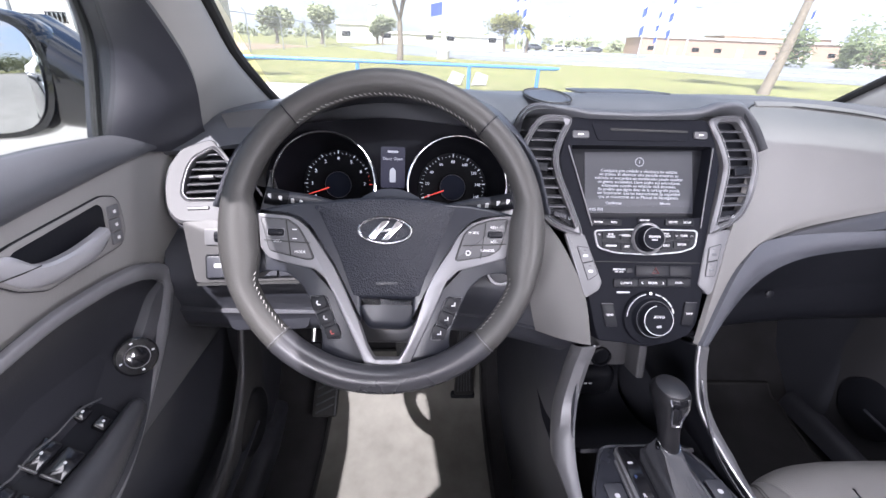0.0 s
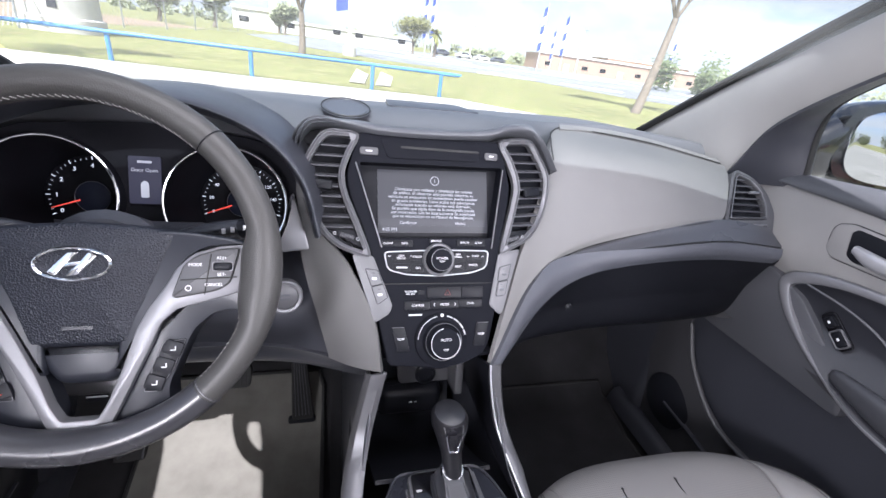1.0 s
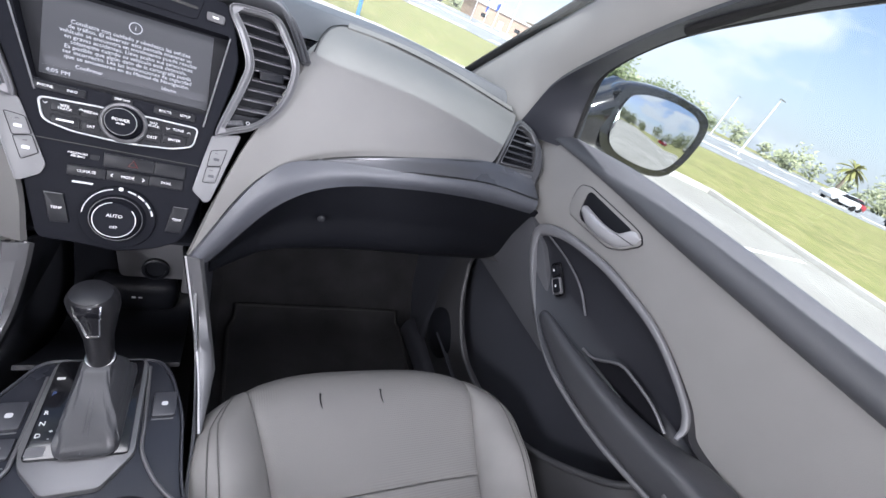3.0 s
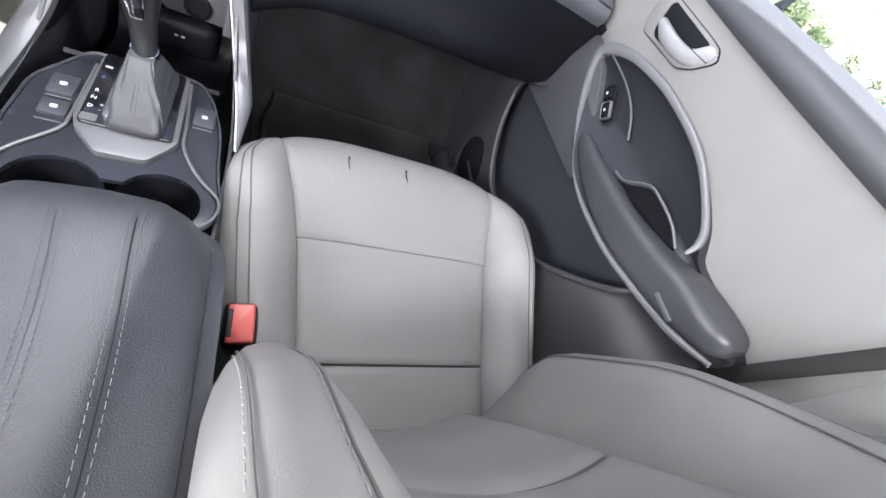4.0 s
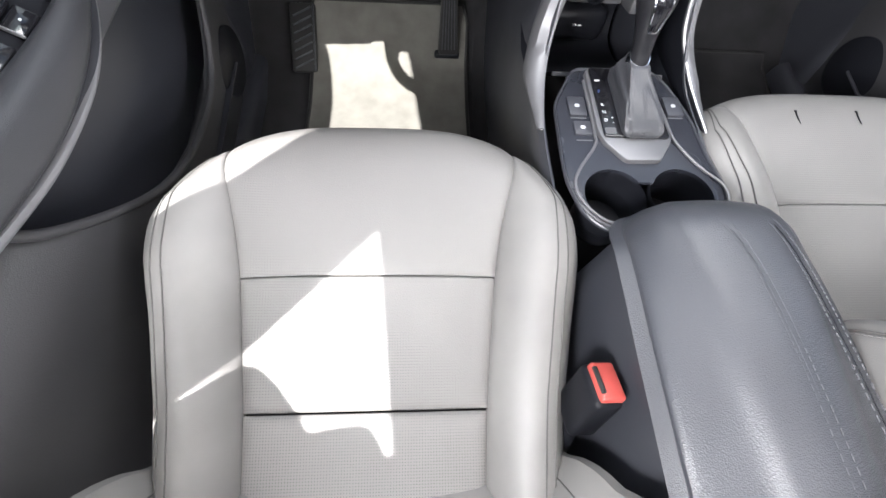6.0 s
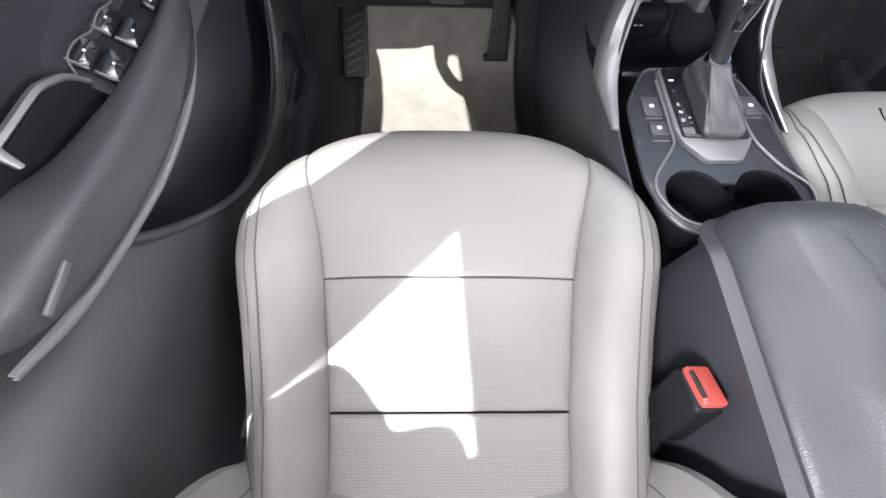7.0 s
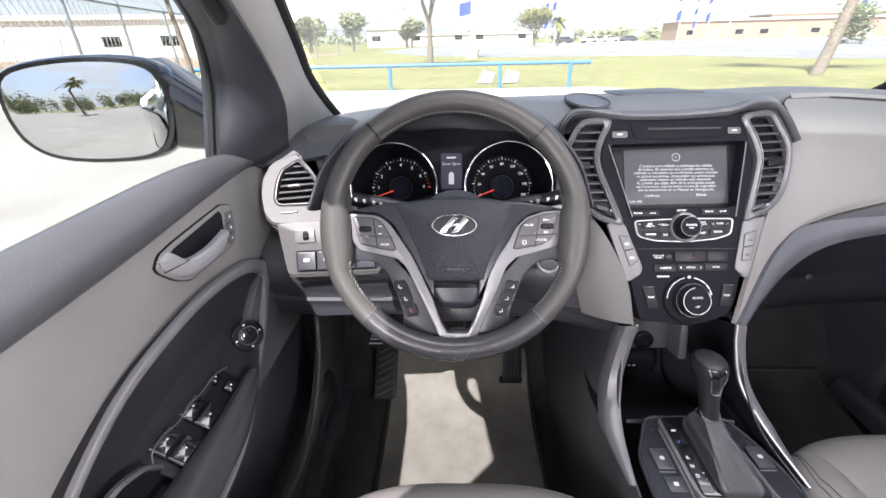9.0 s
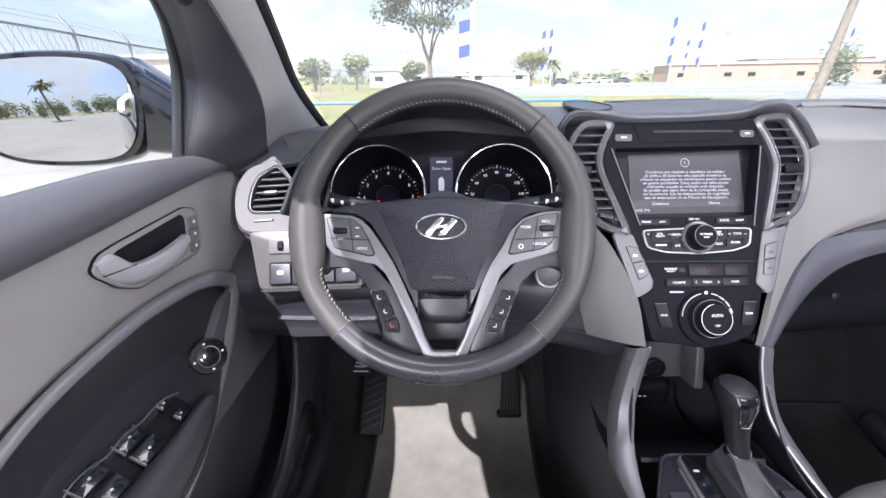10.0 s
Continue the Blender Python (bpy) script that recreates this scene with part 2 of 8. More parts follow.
# ---- materials ----
def mat(name, color, rough=0.6, metal=0.0, grain=0.0, grain_scale=600.0, vary=0.08, vary_scale=6.0, spec=0.5, coat=0.0, emit=None, emit_strength=0.0, cell=0.0, cell_scale=500.0, blotch=None):
    """A principled surface with fine relief (grain or leather cells) and slow variation of colour and gloss."""
    m = bpy.data.materials.new(name)
    m.use_nodes = True
    t = m.node_tree
    p = t.nodes["Principled BSDF"]
    p.inputs["Base Color"].default_value = (*color, 1)
    p.inputs["Roughness"].default_value = rough
    p.inputs["Metallic"].default_value = metal
    p.inputs["Specular IOR Level"].default_value = spec
    p.inputs["Coat Weight"].default_value = coat
    if emit:
        p.inputs["Emission Color"].default_value = (*emit, 1)
        p.inputs["Emission Strength"].default_value = emit_strength
    co = t.nodes.new("ShaderNodeTexCoord")
    if vary:
        n = t.nodes.new("ShaderNodeTexNoise")
        n.inputs["Scale"].default_value, n.inputs["Detail"].default_value = vary_scale, 6
        t.links.new(co.outputs["Object"], n.inputs["Vector"])
        r = t.nodes.new("ShaderNodeMapRange")
        r.inputs["From Min"].default_value, r.inputs["From Max"].default_value = 0.3, 0.7
        r.inputs["To Min"].default_value, r.inputs["To Max"].default_value = 1 - vary, 1 + vary
        t.links.new(n.outputs["Fac"], r.inputs["Value"])
        x = t.nodes.new("ShaderNodeMix")
        x.data_type, x.blend_type = "RGBA", "MULTIPLY"
        x.inputs["Factor"].default_value = 1
        x.inputs["A"].default_value = (*color, 1)
        t.links.new(r.outputs[0], x.inputs["B"])
        out = x.outputs["Result"]
        if blotch:
            n2 = t.nodes.new("ShaderNodeTexNoise")
            n2.inputs["Scale"].default_value, n2.inputs["Detail"].default_value = vary_scale * 7, 8
            t.links.new(co.outputs["Object"], n2.inputs["Vector"])
            r2 = t.nodes.new("ShaderNodeMapRange")
            r2.inputs["From Min"].default_value, r2.inputs["From Max"].default_value = 0.45, 0.7
            t.links.new(n2.outputs["Fac"], r2.inputs["Value"])
            y = t.nodes.new("ShaderNodeMix")
            y.data_type = "RGBA"
            y.inputs["B"].default_value = (*blotch, 1)
            t.links.new(r2.outputs[0], y.inputs["Factor"])
            t.links.new(out, y.inputs["A"])
            out = y.outputs["Result"]
        t.links.new(out, p.inputs["Base Color"])
        g = t.nodes.new("ShaderNodeMapRange")
        g.inputs["From Min"].default_value, g.inputs["From Max"].default_value = 0.3, 0.7
        g.inputs["To Min"].default_value, g.inputs["To Max"].default_value = max(0.02, rough - 0.05), min(1, rough + 0.05)
        t.links.new(n.outputs["Fac"], g.inputs["Value"])
        t.links.new(g.outputs[0], p.inputs["Roughness"])
    if grain or cell:
        b = t.nodes.new("ShaderNodeBump")
        b.inputs["Distance"].default_value = 0.001
        if cell:
            v = t.nodes.new("ShaderNodeTexVoronoi")
            v.inputs["Scale"].default_value = cell_scale
            b.inputs["Strength"].default_value = cell
            t.links.new(co.outputs["Object"], v.inputs["Vector"])
            t.links.new(v.outputs["Distance"], b.inputs["Height"])
        else:
            v = t.nodes.new("ShaderNodeTexNoise")
            v.inputs["Scale"].default_value, v.inputs["Detail"].default_value = grain_scale, 3
            b.inputs["Strength"].default_value = grain
            t.links.new(co.outputs["Object"], v.inputs["Vector"])
            t.links.new(v.outputs["Fac"], b.inputs["Height"])
        t.links.new(b.outputs[0], p.inputs["Normal"])
    return m


def dotted(name, color, pitch=0.0034, hole=0.21, rough=0.55):
    """Leather with rows of pierced holes."""
    m = mat(name, color, rough, cell=0.25, cell_scale=700, vary=0.06)
    t = m.node_tree
    p = t.nodes["Principled BSDF"]
    co = t.nodes.new("ShaderNodeTexCoord")
    sc = t.nodes.new("ShaderNodeVectorMath")
    sc.operation = "SCALE"
    sc.inputs["Scale"].default_value = 1 / pitch
    t.links.new(co.outputs["Object"], sc.inputs[0])
    fr = t.nodes.new("ShaderNodeVectorMath")
    fr.operation = "FRACTION"
    t.links.new(sc.outputs[0], fr.inputs[0])
    sb = t.nodes.new("ShaderNodeVectorMath")
    sb.operation = "SUBTRACT"
    sb.inputs[1].default_value = (0.5, 0.5, 0.5)
    t.links.new(fr.outputs[0], sb.inputs[0])
    ml = t.nodes.new("ShaderNodeVectorMath")
    ml.operation = "MULTIPLY"
    ml.inputs[1].default_value = (1, 1, 0)
    t.links.new(sb.outputs[0], ml.inputs[0])
    ln = t.nodes.new("ShaderNodeVectorMath")
    ln.operation = "LENGTH"
    t.links.new(ml.outputs[0], ln.inputs[0])
    lt = t.nodes.new("ShaderNodeMath")
    lt.operation = "LESS_THAN"
    lt.inputs[1].default_value = hole
    t.links.new(ln.outputs["Value"], lt.inputs[0])
    x = t.nodes.new("ShaderNodeMix")
    x.data_type = "RGBA"
    old = p.inputs["Base Color"].links[0].from_socket
    x.inputs["B"].default_value = (color[0] * 0.52, color[1] * 0.52, color[2] * 0.52, 1)
    t.links.new(lt.outputs[0], x.inputs["Factor"])
    t.links.new(old, x.inputs["A"])
    t.links.new(x.outputs["Result"], p.inputs["Base Color"])
    return m


M_TOP = mat("dash_top_grain", (0.085, 0.088, 0.097), 0.5, grain=0.35, grain_scale=900)
M_DARK = mat("dark_plastic", (0.032, 0.0335, 0.041), 0.38, spec=0.5, grain=0.25, grain_scale=800)
M_FACE = mat("stack_face_plastic", (0.0075, 0.008, 0.011), 0.6, spec=0.06, grain=0.2, grain_scale=700)
M_BLACK = mat("black_plastic", (0.0075, 0.008, 0.0105), 0.42, spec=0.18, grain=0.1, grain_scale=500)
M_GLOSS = mat("gloss_black", (0.008, 0.008, 0.010), 0.12, vary=0.05, coat=0.3)
# panel grey of M_TAUPE, darkened to carry the shade on the dash
M_FLANK = mat("grey_panel_shaded", (0.095, 0.093, 0.092), 0.6, spec=0.35, grain=0.3, grain_scale=900)
M_AIRBAG = mat("grey_airbag_panel", (0.15, 0.147, 0.144), 0.6, spec=0.4, grain=0.3, grain_scale=900)
M_TAUPE = mat("grey_soft_panel", (0.185, 0.181, 0.178), 0.62, grain=0.3, grain_scale=900)
M_SILL = mat("sill_grain", (0.058, 0.06, 0.067), 0.5, grain=0.35, grain_scale=900)
M_LEATHER = mat("grey_leather", (0.17, 0.165, 0.161), 0.5, spec=0.4, cell=0.14, cell_scale=900, vary=0.12, vary_scale=9)
M_PERF = dotted("perforated_leather", (0.158, 0.153, 0.149))
M_SEAM = mat("seam_thread_dark", (0.085, 0.083, 0.08), 0.8)
M_THREAD = mat("grey_thread", (0.21, 0.205, 0.2), 0.7)
M_COVER = mat("airbag_grain", (0.0095, 0.011, 0.017), 0.45, cell=0.8, cell_scale=560, spec=0.35)
M_LID = mat("lid_leather", (0.038, 0.04, 0.047), 0.34, spec=0.5, cell=0.3, cell_scale=760, vary=0.06, vary_scale=9)
M_SIDE = mat("smooth_dark_plastic", (0.013, 0.0145, 0.02), 0.36, spec=0.4)
M_LEVER = mat("lever_silver", (0.32, 0.32, 0.335), 0.36, metal=0.3, vary=0.03)
M_STITCH = mat("grey_stitch", (0.062, 0.062, 0.07), 0.8)
M_CLU = mat("cluster_black", (0.006, 0.006, 0.008), 0.8, spec=0.1, vary=0.0)
M_TRIM = mat("door_silver", (0.16, 0.16, 0.17), 0.42, metal=0.2, vary=0.04)
M_WHEEL = mat("wheel_leather", (0.042, 0.041, 0.0395), 0.42, spec=0.32, cell=0.18, cell_scale=800)
M_ARM = mat("black_leather", (0.04, 0.041, 0.046), 0.36, spec=0.45, cell=0.22, cell_scale=900)
M_SATIN = mat("satin_silver", (0.14, 0.14, 0.148), 0.42, metal=0.5, vary=0.04)
M_BRIGHT = mat("bright_trim", (0.72, 0.72, 0.74), 0.3, metal=0.45, vary=0.0)
M_PAD = mat("silver_grey_paint", (0.12, 0.12, 0.126), 0.5, metal=0.2, vary=0.04)
M_FRAME = mat("satin_vent_frame", (0.062, 0.062, 0.066), 0.5, spec=0.3, vary=0.04)
M_SWITCH = mat("grey_switch_panel", (0.06, 0.059, 0.06), 0.5, grain=0.3, grain_scale=900)
M_KEYS = mat("switch_pad_grey", (0.052, 0.052, 0.056), 0.45, vary=0.05)
M_SLAT = mat("vent_slat_plastic", (0.05, 0.05, 0.056), 0.4, vary=0.04)
M_SLATE = mat("slate_plastic", (0.068, 0.071, 0.083), 0.42, spec=0.5, grain=0.25, grain_scale=800)
M_BLADE = mat("satin_slate", (0.075, 0.076, 0.084), 0.3, metal=0.4, vary=0.04)
M_SATINDK = mat("satin_grey", (0.14, 0.14, 0.148), 0.42, metal=0.5, vary=0.04)
M_CHROME = mat("chrome", (0.85, 0.85, 0.87), 0.08, metal=1.0, vary=0.0)
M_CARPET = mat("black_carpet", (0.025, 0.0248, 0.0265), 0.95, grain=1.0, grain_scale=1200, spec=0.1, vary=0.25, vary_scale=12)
# mat paler than its own dark pile: sunlight put into the colour
M_MAT_LIT = mat("floor_mat", (0.125, 0.121, 0.11), 0.95, grain=1.0, grain_scale=900, spec=0.1, vary=0.15, vary_scale=20)
M_KNOB = mat("black_knob_leather", (0.012, 0.012, 0.014), 0.32, spec=0.5, cell=0.15, cell_scale=900)
M_PLATE = mat("graphite_plate", (0.02, 0.0215, 0.028), 0.24, spec=0.5, vary=0.04)
M_PILLAR = mat("pillar_trim", (0.26, 0.255, 0.248), 0.7, grain=0.25, grain_scale=1200)
M_ROOF = mat("headliner_cloth", (0.42, 0.41, 0.39), 0.9, grain=0.5, grain_scale=1500)
M_POCKET = mat("door_pocket_plastic", (0.038, 0.0378, 0.041), 0.5, grain=0.3, grain_scale=700)
M_KICK = mat("dark_grained_plastic", (0.06, 0.061, 0.068), 0.45, grain=0.3, grain_scale=700)
M_PODIN = mat("pod_plastic", (0.019, 0.0197, 0.024), 0.32, spec=0.5, grain=0.15, grain_scale=700)
M_RUBBER = mat("rubber", (0.012, 0.012, 0.012), 0.7, grain=0.2)
M_LENS = mat("dim_red_lens", (0.12, 0.02, 0.02), 0.4, vary=0.0)
M_RED = mat("red_button", (0.4, 0.065, 0.055), 0.4, vary=0.05)
M_WHITE = mat("white_print", (0.62, 0.62, 0.63), 0.5, vary=0.0)
M_DIM = mat("pale_print", (0.45, 0.46, 0.48), 0.5, vary=0.0)
M_PAINT = mat("black_car_paint", (0.006, 0.006, 0.008), 0.12, coat=1.0, vary=0.03)
M_MIRROR = mat("mirror_glass", (0.62, 0.63, 0.64), 0.01, metal=1.0, vary=0.0)
M_STEEL = mat("brushed_steel", (0.4, 0.4, 0.4), 0.3, metal=1.0, grain=0.1)
M_GLOSSWH = mat("smooth_wheel_plastic", (0.03, 0.03, 0.034), 0.3)
M_SCREEN = mat("screen_glass", (0.022, 0.023, 0.027), 0.3, vary=0.0, emit=(0.5, 0.55, 0.65), emit_strength=0.012)
M_SCREENTXT = mat("screen_text", (0.26, 0.27, 0.29), 0.4, vary=0.0, emit=(0.8, 0.85, 0.95), emit_strength=0.05)
M_GAUGE = mat("gauge_face", (0.004, 0.004, 0.006), 0.6, spec=0.1, vary=0.05)
M_GAUGE2 = mat("dial_core", (0.010, 0.014, 0.03), 0.6, spec=0.2, vary=0.0)
M_TRIP = mat("trip_screen", (0.01, 0.01, 0.014), 0.5, vary=0.0, spec=0.2, emit=(0.45, 0.45, 0.8), emit_strength=0.015)
M_GLOWW = mat("lit_white", (0.4, 0.4, 0.4), 0.4, vary=0.0, emit=(0.85, 0.9, 1.0), emit_strength=0.22)
M_GLOWB = mat("lit_blue", (0.05, 0.08, 0.2), 0.4, vary=0.0, emit=(0.15, 0.3, 0.9), emit_strength=0.012)
M_GLOWR = mat("lit_red", (0.6, 0.05, 0.04), 0.4, vary=0.0, emit=(1.0, 0.12, 0.08), emit_strength=0.21)



def pane(name, tint, veil=0.0, band=None):
    m = bpy.data.materials.new(name)
    m.use_nodes = True
    t = m.node_tree
    t.nodes.remove(t.nodes["Principled BSDF"])
    tr = t.nodes.new("ShaderNodeBsdfTransparent")
    tr.inputs[0].default_value = (*tint, 1)
    if band:
        # added tint, deeper towards the upper edge, that dims the sun on the dash
        geo = t.nodes.new("ShaderNodeNewGeometry")
        sep = t.nodes.new("ShaderNodeSeparateXYZ")
        rng = t.nodes.new("ShaderNodeMapRange")
        rng.inputs["From Min"].default_value, rng.inputs["From Max"].default_value = band[:2]
        mixc = t.nodes.new("ShaderNodeMix")
        mixc.data_type = "RGBA"
        mixc.inputs["A"].default_value, mixc.inputs["B"].default_value = (*tint, 1), (*band[2], 1)
        t.links.new(geo.outputs["Position"], sep.inputs[0])
        t.links.new(sep.outputs["Z"], rng.inputs["Value"])
        t.links.new(rng.outputs[0], mixc.inputs["Factor"])
        t.links.new(mixc.outputs["Result"], tr.inputs[0])
    gl = t.nodes.new("ShaderNodeBsdfGlossy")
    gl.inputs["Roughness"].default_value = 0.01
    mx = t.nodes.new("ShaderNodeMixShader")
    mx.inputs[0].default_value = 0.03
    t.links.new(tr.outputs[0], mx.inputs[1])
    t.links.new(gl.outputs[0], mx.inputs[2])
    out = mx.outputs[0]
    # pale scattering layer that imitates the haze of reflections in the screen
    if veil:
        tl = t.nodes.new("ShaderNodeBsdfTranslucent")
        tl.inputs[0].default_value = (0.8, 0.79, 0.76, 1)
        dm = t.nodes.new("ShaderNodeMixShader")
        dm.inputs[0].default_value = veil
        t.links.new(out, dm.inputs[1])
        t.links.new(tl.outputs[0], dm.inputs[2])
        out = dm.outputs[0]
    t.links.new(out, t.nodes["Material Output"].inputs[0])
    return m


M_GLASS = pane("window_glass", (0.76, 0.79, 0.785))
M_SCREENGLASS = pane("veiled_tinted_glass", (0.78, 0.81, 0.805), 0.036, (1.425, 1.47, (0.5, 0.54, 0.54)))

# ---- the car's shell ----
MID = 0.322          # the car's middle plane
HALF = 0.752         # from the middle to a door panel


def at_side(s, w, y, z):
    """A point w metres inside a door panel; s is -1 at the driver's side, 1 at the passenger's."""
    return Vector((MID + s * (HALF - w), y, z + s * 0.016))


def side_frame(s, w=0.0):
    """Plane of a door panel: local x is the car's y, local y is up, local z points into the cabin."""
    m = Matrix(((0, 0, -s, MID + s * (HALF - w)), (1, 0, 0, 0), (0, 1, 0, s * 0.016), (0, 0, 0, 1)))
    return m


def on_side(s, w):
    return side_frame(s) @ Matrix.Translation((0, 0, w))


car = thing("car_body", (MID, 0, 0), "black car body around a grey cabin, parked on concrete", "car", kind="structure")

# floor pan with raised tunnel and sloped toe board
fl = []
for y, z in ((-1.2, 0.38), (-0.3, 0.38), (0.3, 0.385), (0.72, 0.39), (0.84, 0.42), (0.96, 0.53), (1.06, 0.72), (1.1, 1.0)):
    row = []
    for x, up in ((-0.46, 0.05), (-0.43, 0.02), (-0.40, 0), (0.17, 0), (0.2, 0.04), (0.22, 0.22), (0.43, 0.22), (0.445, 0.04), (0.475, 0), (1.045, 0), (1.075, 0.02), (1.105, 0.05)):
        row.append((x, y, min(z + up - 0.02, 1.0) if y < 1.05 else z))
    fl.append(row)
tagged(part("floor", sheet(fl, 0), M_CARPET, None, "black carpet on the car's floor pan"), kind="structure")

# roof lining, rails and pillars
rows = []
for y, z, h in ((0.34, 1.545, 0.56), (0.1, 1.585, 0.585), (-0.3, 1.61, 0.6), (-0.8, 1.6, 0.6), (-1.25, 1.56, 0.58)):
    rows.append([(MID + h * u * (0.955 if u < 0 and y < 0 else 1.0), y, z - 0.05 * abs(u) ** 2.5 + 0.016 * u) for u in (-1, -0.85, -0.5, 0, 0.5, 0.85, 1)])
tagged(part("ceiling", sheet(lattice(rows, 20, 16), 0.03), M_ROOF, None, "pale grey cloth headliner"), kind="structure")

for s in (-1, 1):
    if s < 0:
        e1 = [(-0.368, 1.06, 1.15), (-0.366, 0.98, 1.19), (-0.356, 0.846, 1.257), (-0.335, 0.737, 1.319), (-0.32, 0.652, 1.371), (-0.285, 0.49, 1.452), (-0.235, 0.31, 1.53)]
        e2 = [(-0.391, 0.78, 1.11), (-0.385, 0.726, 1.152), (-0.356, 0.677, 1.235), (-0.35, 0.617, 1.305), (-0.336, 0.536, 1.354), (-0.31, 0.40, 1.42), (-0.268, 0.24, 1.475)]
        fr = [(-0.452, 0.618, 1.14), (-0.45, 0.618, 1.164), (-0.44, 0.639, 1.262), (-0.425, 0.62, 1.313), (-0.41, 0.582, 1.362), (-0.365, 0.43, 1.428), (-0.31, 0.24, 1.472)]
    else:
        e1 = [(0.995, 1.1, 1.165), (0.99, 1.05, 1.195), (0.982, 0.9, 1.29), (0.97, 0.717, 1.402), (0.955, 0.62, 1.452), (0.93, 0.518, 1.498), (0.875, 0.31, 1.56)]
        e2 = [(1.025, 0.79, 1.14), (1.02, 0.764, 1.187), (1.01, 0.717, 1.268), (0.995, 0.62, 1.341), (0.965, 0.477, 1.418), (0.93, 0.341, 1.468), (0.905, 0.25, 1.492)]
        fr = [(1.09, 0.683, 1.16), (1.085, 0.683, 1.188), (1.07, 0.689, 1.277), (1.05, 0.659, 1.332), (1.012, 0.53, 1.405), (0.972, 0.37, 1.455), (0.945, 0.25, 1.484)]
    e1, e2, fr = [[Vector(p) for p in e] for e in (e1, e2, fr)]
    rows = [[p + Vector((-s * 0.014, 0.004, 0)) for p in e2], [(p + q) / 2 + Vector((-s * 0.004, 0, 0)) for p, q in zip(e2, fr)], fr, [p + Vector((s * 0.01, 0.01, 0)) for p in fr]]
    tagged(part("trim", sheet(lattice(rows, 30, 10), 0.006), M_DARK, None, "dark window frame and mirror sail"), kind="structure")
    tagged(part("trim", tube(catmull([p + Vector((-s * 0.002, -0.006, 0)) for p in fr], 30), 0.0055, 8), M_RUBBER, None, "black rubber bead of the window frame"), kind="structure")
    em = [(a + b) / 2 + Vector((-s * 0.022, -0.012, -0.004)) for a, b in zip(e1, e2)]
    eb = [(a + b) / 2 + Vector((s * 0.05, 0.04, 0.03)) for a, b in zip(e1, e2)]
    cols = [catmull(c, 18) for c in (e1, em, e2, eb)]
    loops = [catmull([c[i] for c in cols], 20, True) for i in range(18)]
    tagged(part("pillar_front_%s" % ("left" if s < 0 else "right"), rings(loops), M_PILLAR, None, "grey cloth-grained windscreen pillar trim"), kind="structure")
    # black band along the windscreen's edge
    tagged(part("trim", tube(catmull([p + Vector((-s * 0.006, 0.008, 0.002)) for p in e1], 24), 0.009, 8), M_RUBBER, None, "black rubber edge of the windscreen"), kind="structure")
    # roof rail over the doors
    r1 = [at_side(s, w, y, z) for w, y, z in ((0.175, 0.26, 1.488), (0.19, 0.0, 1.512), (0.236 if s < 0 else 0.217, -0.4, 1.522), (0.23 if s < 0 else 0.21, -0.9, 1.50), (0.19, -1.25, 1.47))]
    tagged(part("roof_rail_%s" % ("left" if s < 0 else "right"), tube(catmull(r1, 24), 0.034, 12, flat=1.3, up=(0, 0, 1)), M_ROOF, None, "pale grey roof rail over the doors"), kind="structure")
    # window rubber under the roof rail and pillar
    tagged(part("trim", tube(catmull([p + Vector((s * 0.012, 0.002, -0.004)) for p in e2[4:]] + [p + Vector((s * 0.028, 0, -0.014)) for p in r1[1:]], 40), 0.009, 8), M_RUBBER, None, "black rubber seal of the door window"), kind="structure")
    # middle pillar
    lo = [at_side(s, w, y, z) for w, y, z in ((0.0, -0.2, 0.4), (0.0, -0.2, 0.8), (0.015, -0.205, 1.1), (0.095, -0.21, 1.3), (0.18, -0.2, 1.5))]
    tagged(part("pillar_middle_%s" % ("left" if s < 0 else "right"), tube(catmull(lo, 16), 0.13, 16, flat=0.2, up=(1, 0, 0)), M_PILLAR, None, "grey trim of the middle pillar"), kind="structure")
    # rear side wall below the rear windows, and the tail pillar
    rw = [[at_side(s, w, y, z) for y in (-0.2, -0.7, -1.25)] for w, z in ((0.03, 0.4), (0.0, 0.9), (0.0, 1.16), (-0.02, 1.2))]
    tagged(part("wall_rear_%s" % ("left" if s < 0 else "right"), sheet(rw, 0.03), M_DARK, None, "plain dark trim beside the rear bench"), kind="structure")
    tp = [at_side(s, w, y, z) for w, y, z in ((0.0, -1.1, 1.18), (0.08, -1.18, 1.35), (0.16, -1.22, 1.5))]
    tagged(part("pillar_rear_%s" % ("left" if s < 0 else "right"), tube(catmull(tp, 10), 0.1, 12, flat=0.5, up=(1, 0, 0)), M_PILLAR, None, "grey trim of the rear pillar"), kind="structure")
rb = [[(MID + 0.74 * u, y, z) for u in (-1, 0, 1)] for y, z in ((-1.22, 0.38), (-1.25, 1.0), (-1.26, 1.16))]
tagged(part("wall_rear", sheet(rb, 0.03), M_DARK, None, "plain dark wall closing the cabin's rear"), kind="structure")

# windscreen, with its frit band at the bottom, and the bonnet beyond
ws = []
for y, z, h in ((1.12, 1.165, 0.69), (0.78, 1.345, 0.65), (0.33, 1.56, 0.56)):
    ws.append([(MID + h * u, y + 0.09 * (1 - u * u), z + 0.02 * (1 - u * u) + 0.016 * u) for u in (-1, -0.6, 0, 0.6, 1)])
tagged(part("window_1", sheet(lattice(ws, 16, 10), 0.005), M_SCREENGLASS, None, "clear laminated windscreen"), kind="structure")
head = [at_side(-1, 0.17, 0.36, 1.545), Vector((MID, 0.42, 1.59)), at_side(1, 0.17, 0.36, 1.545)]
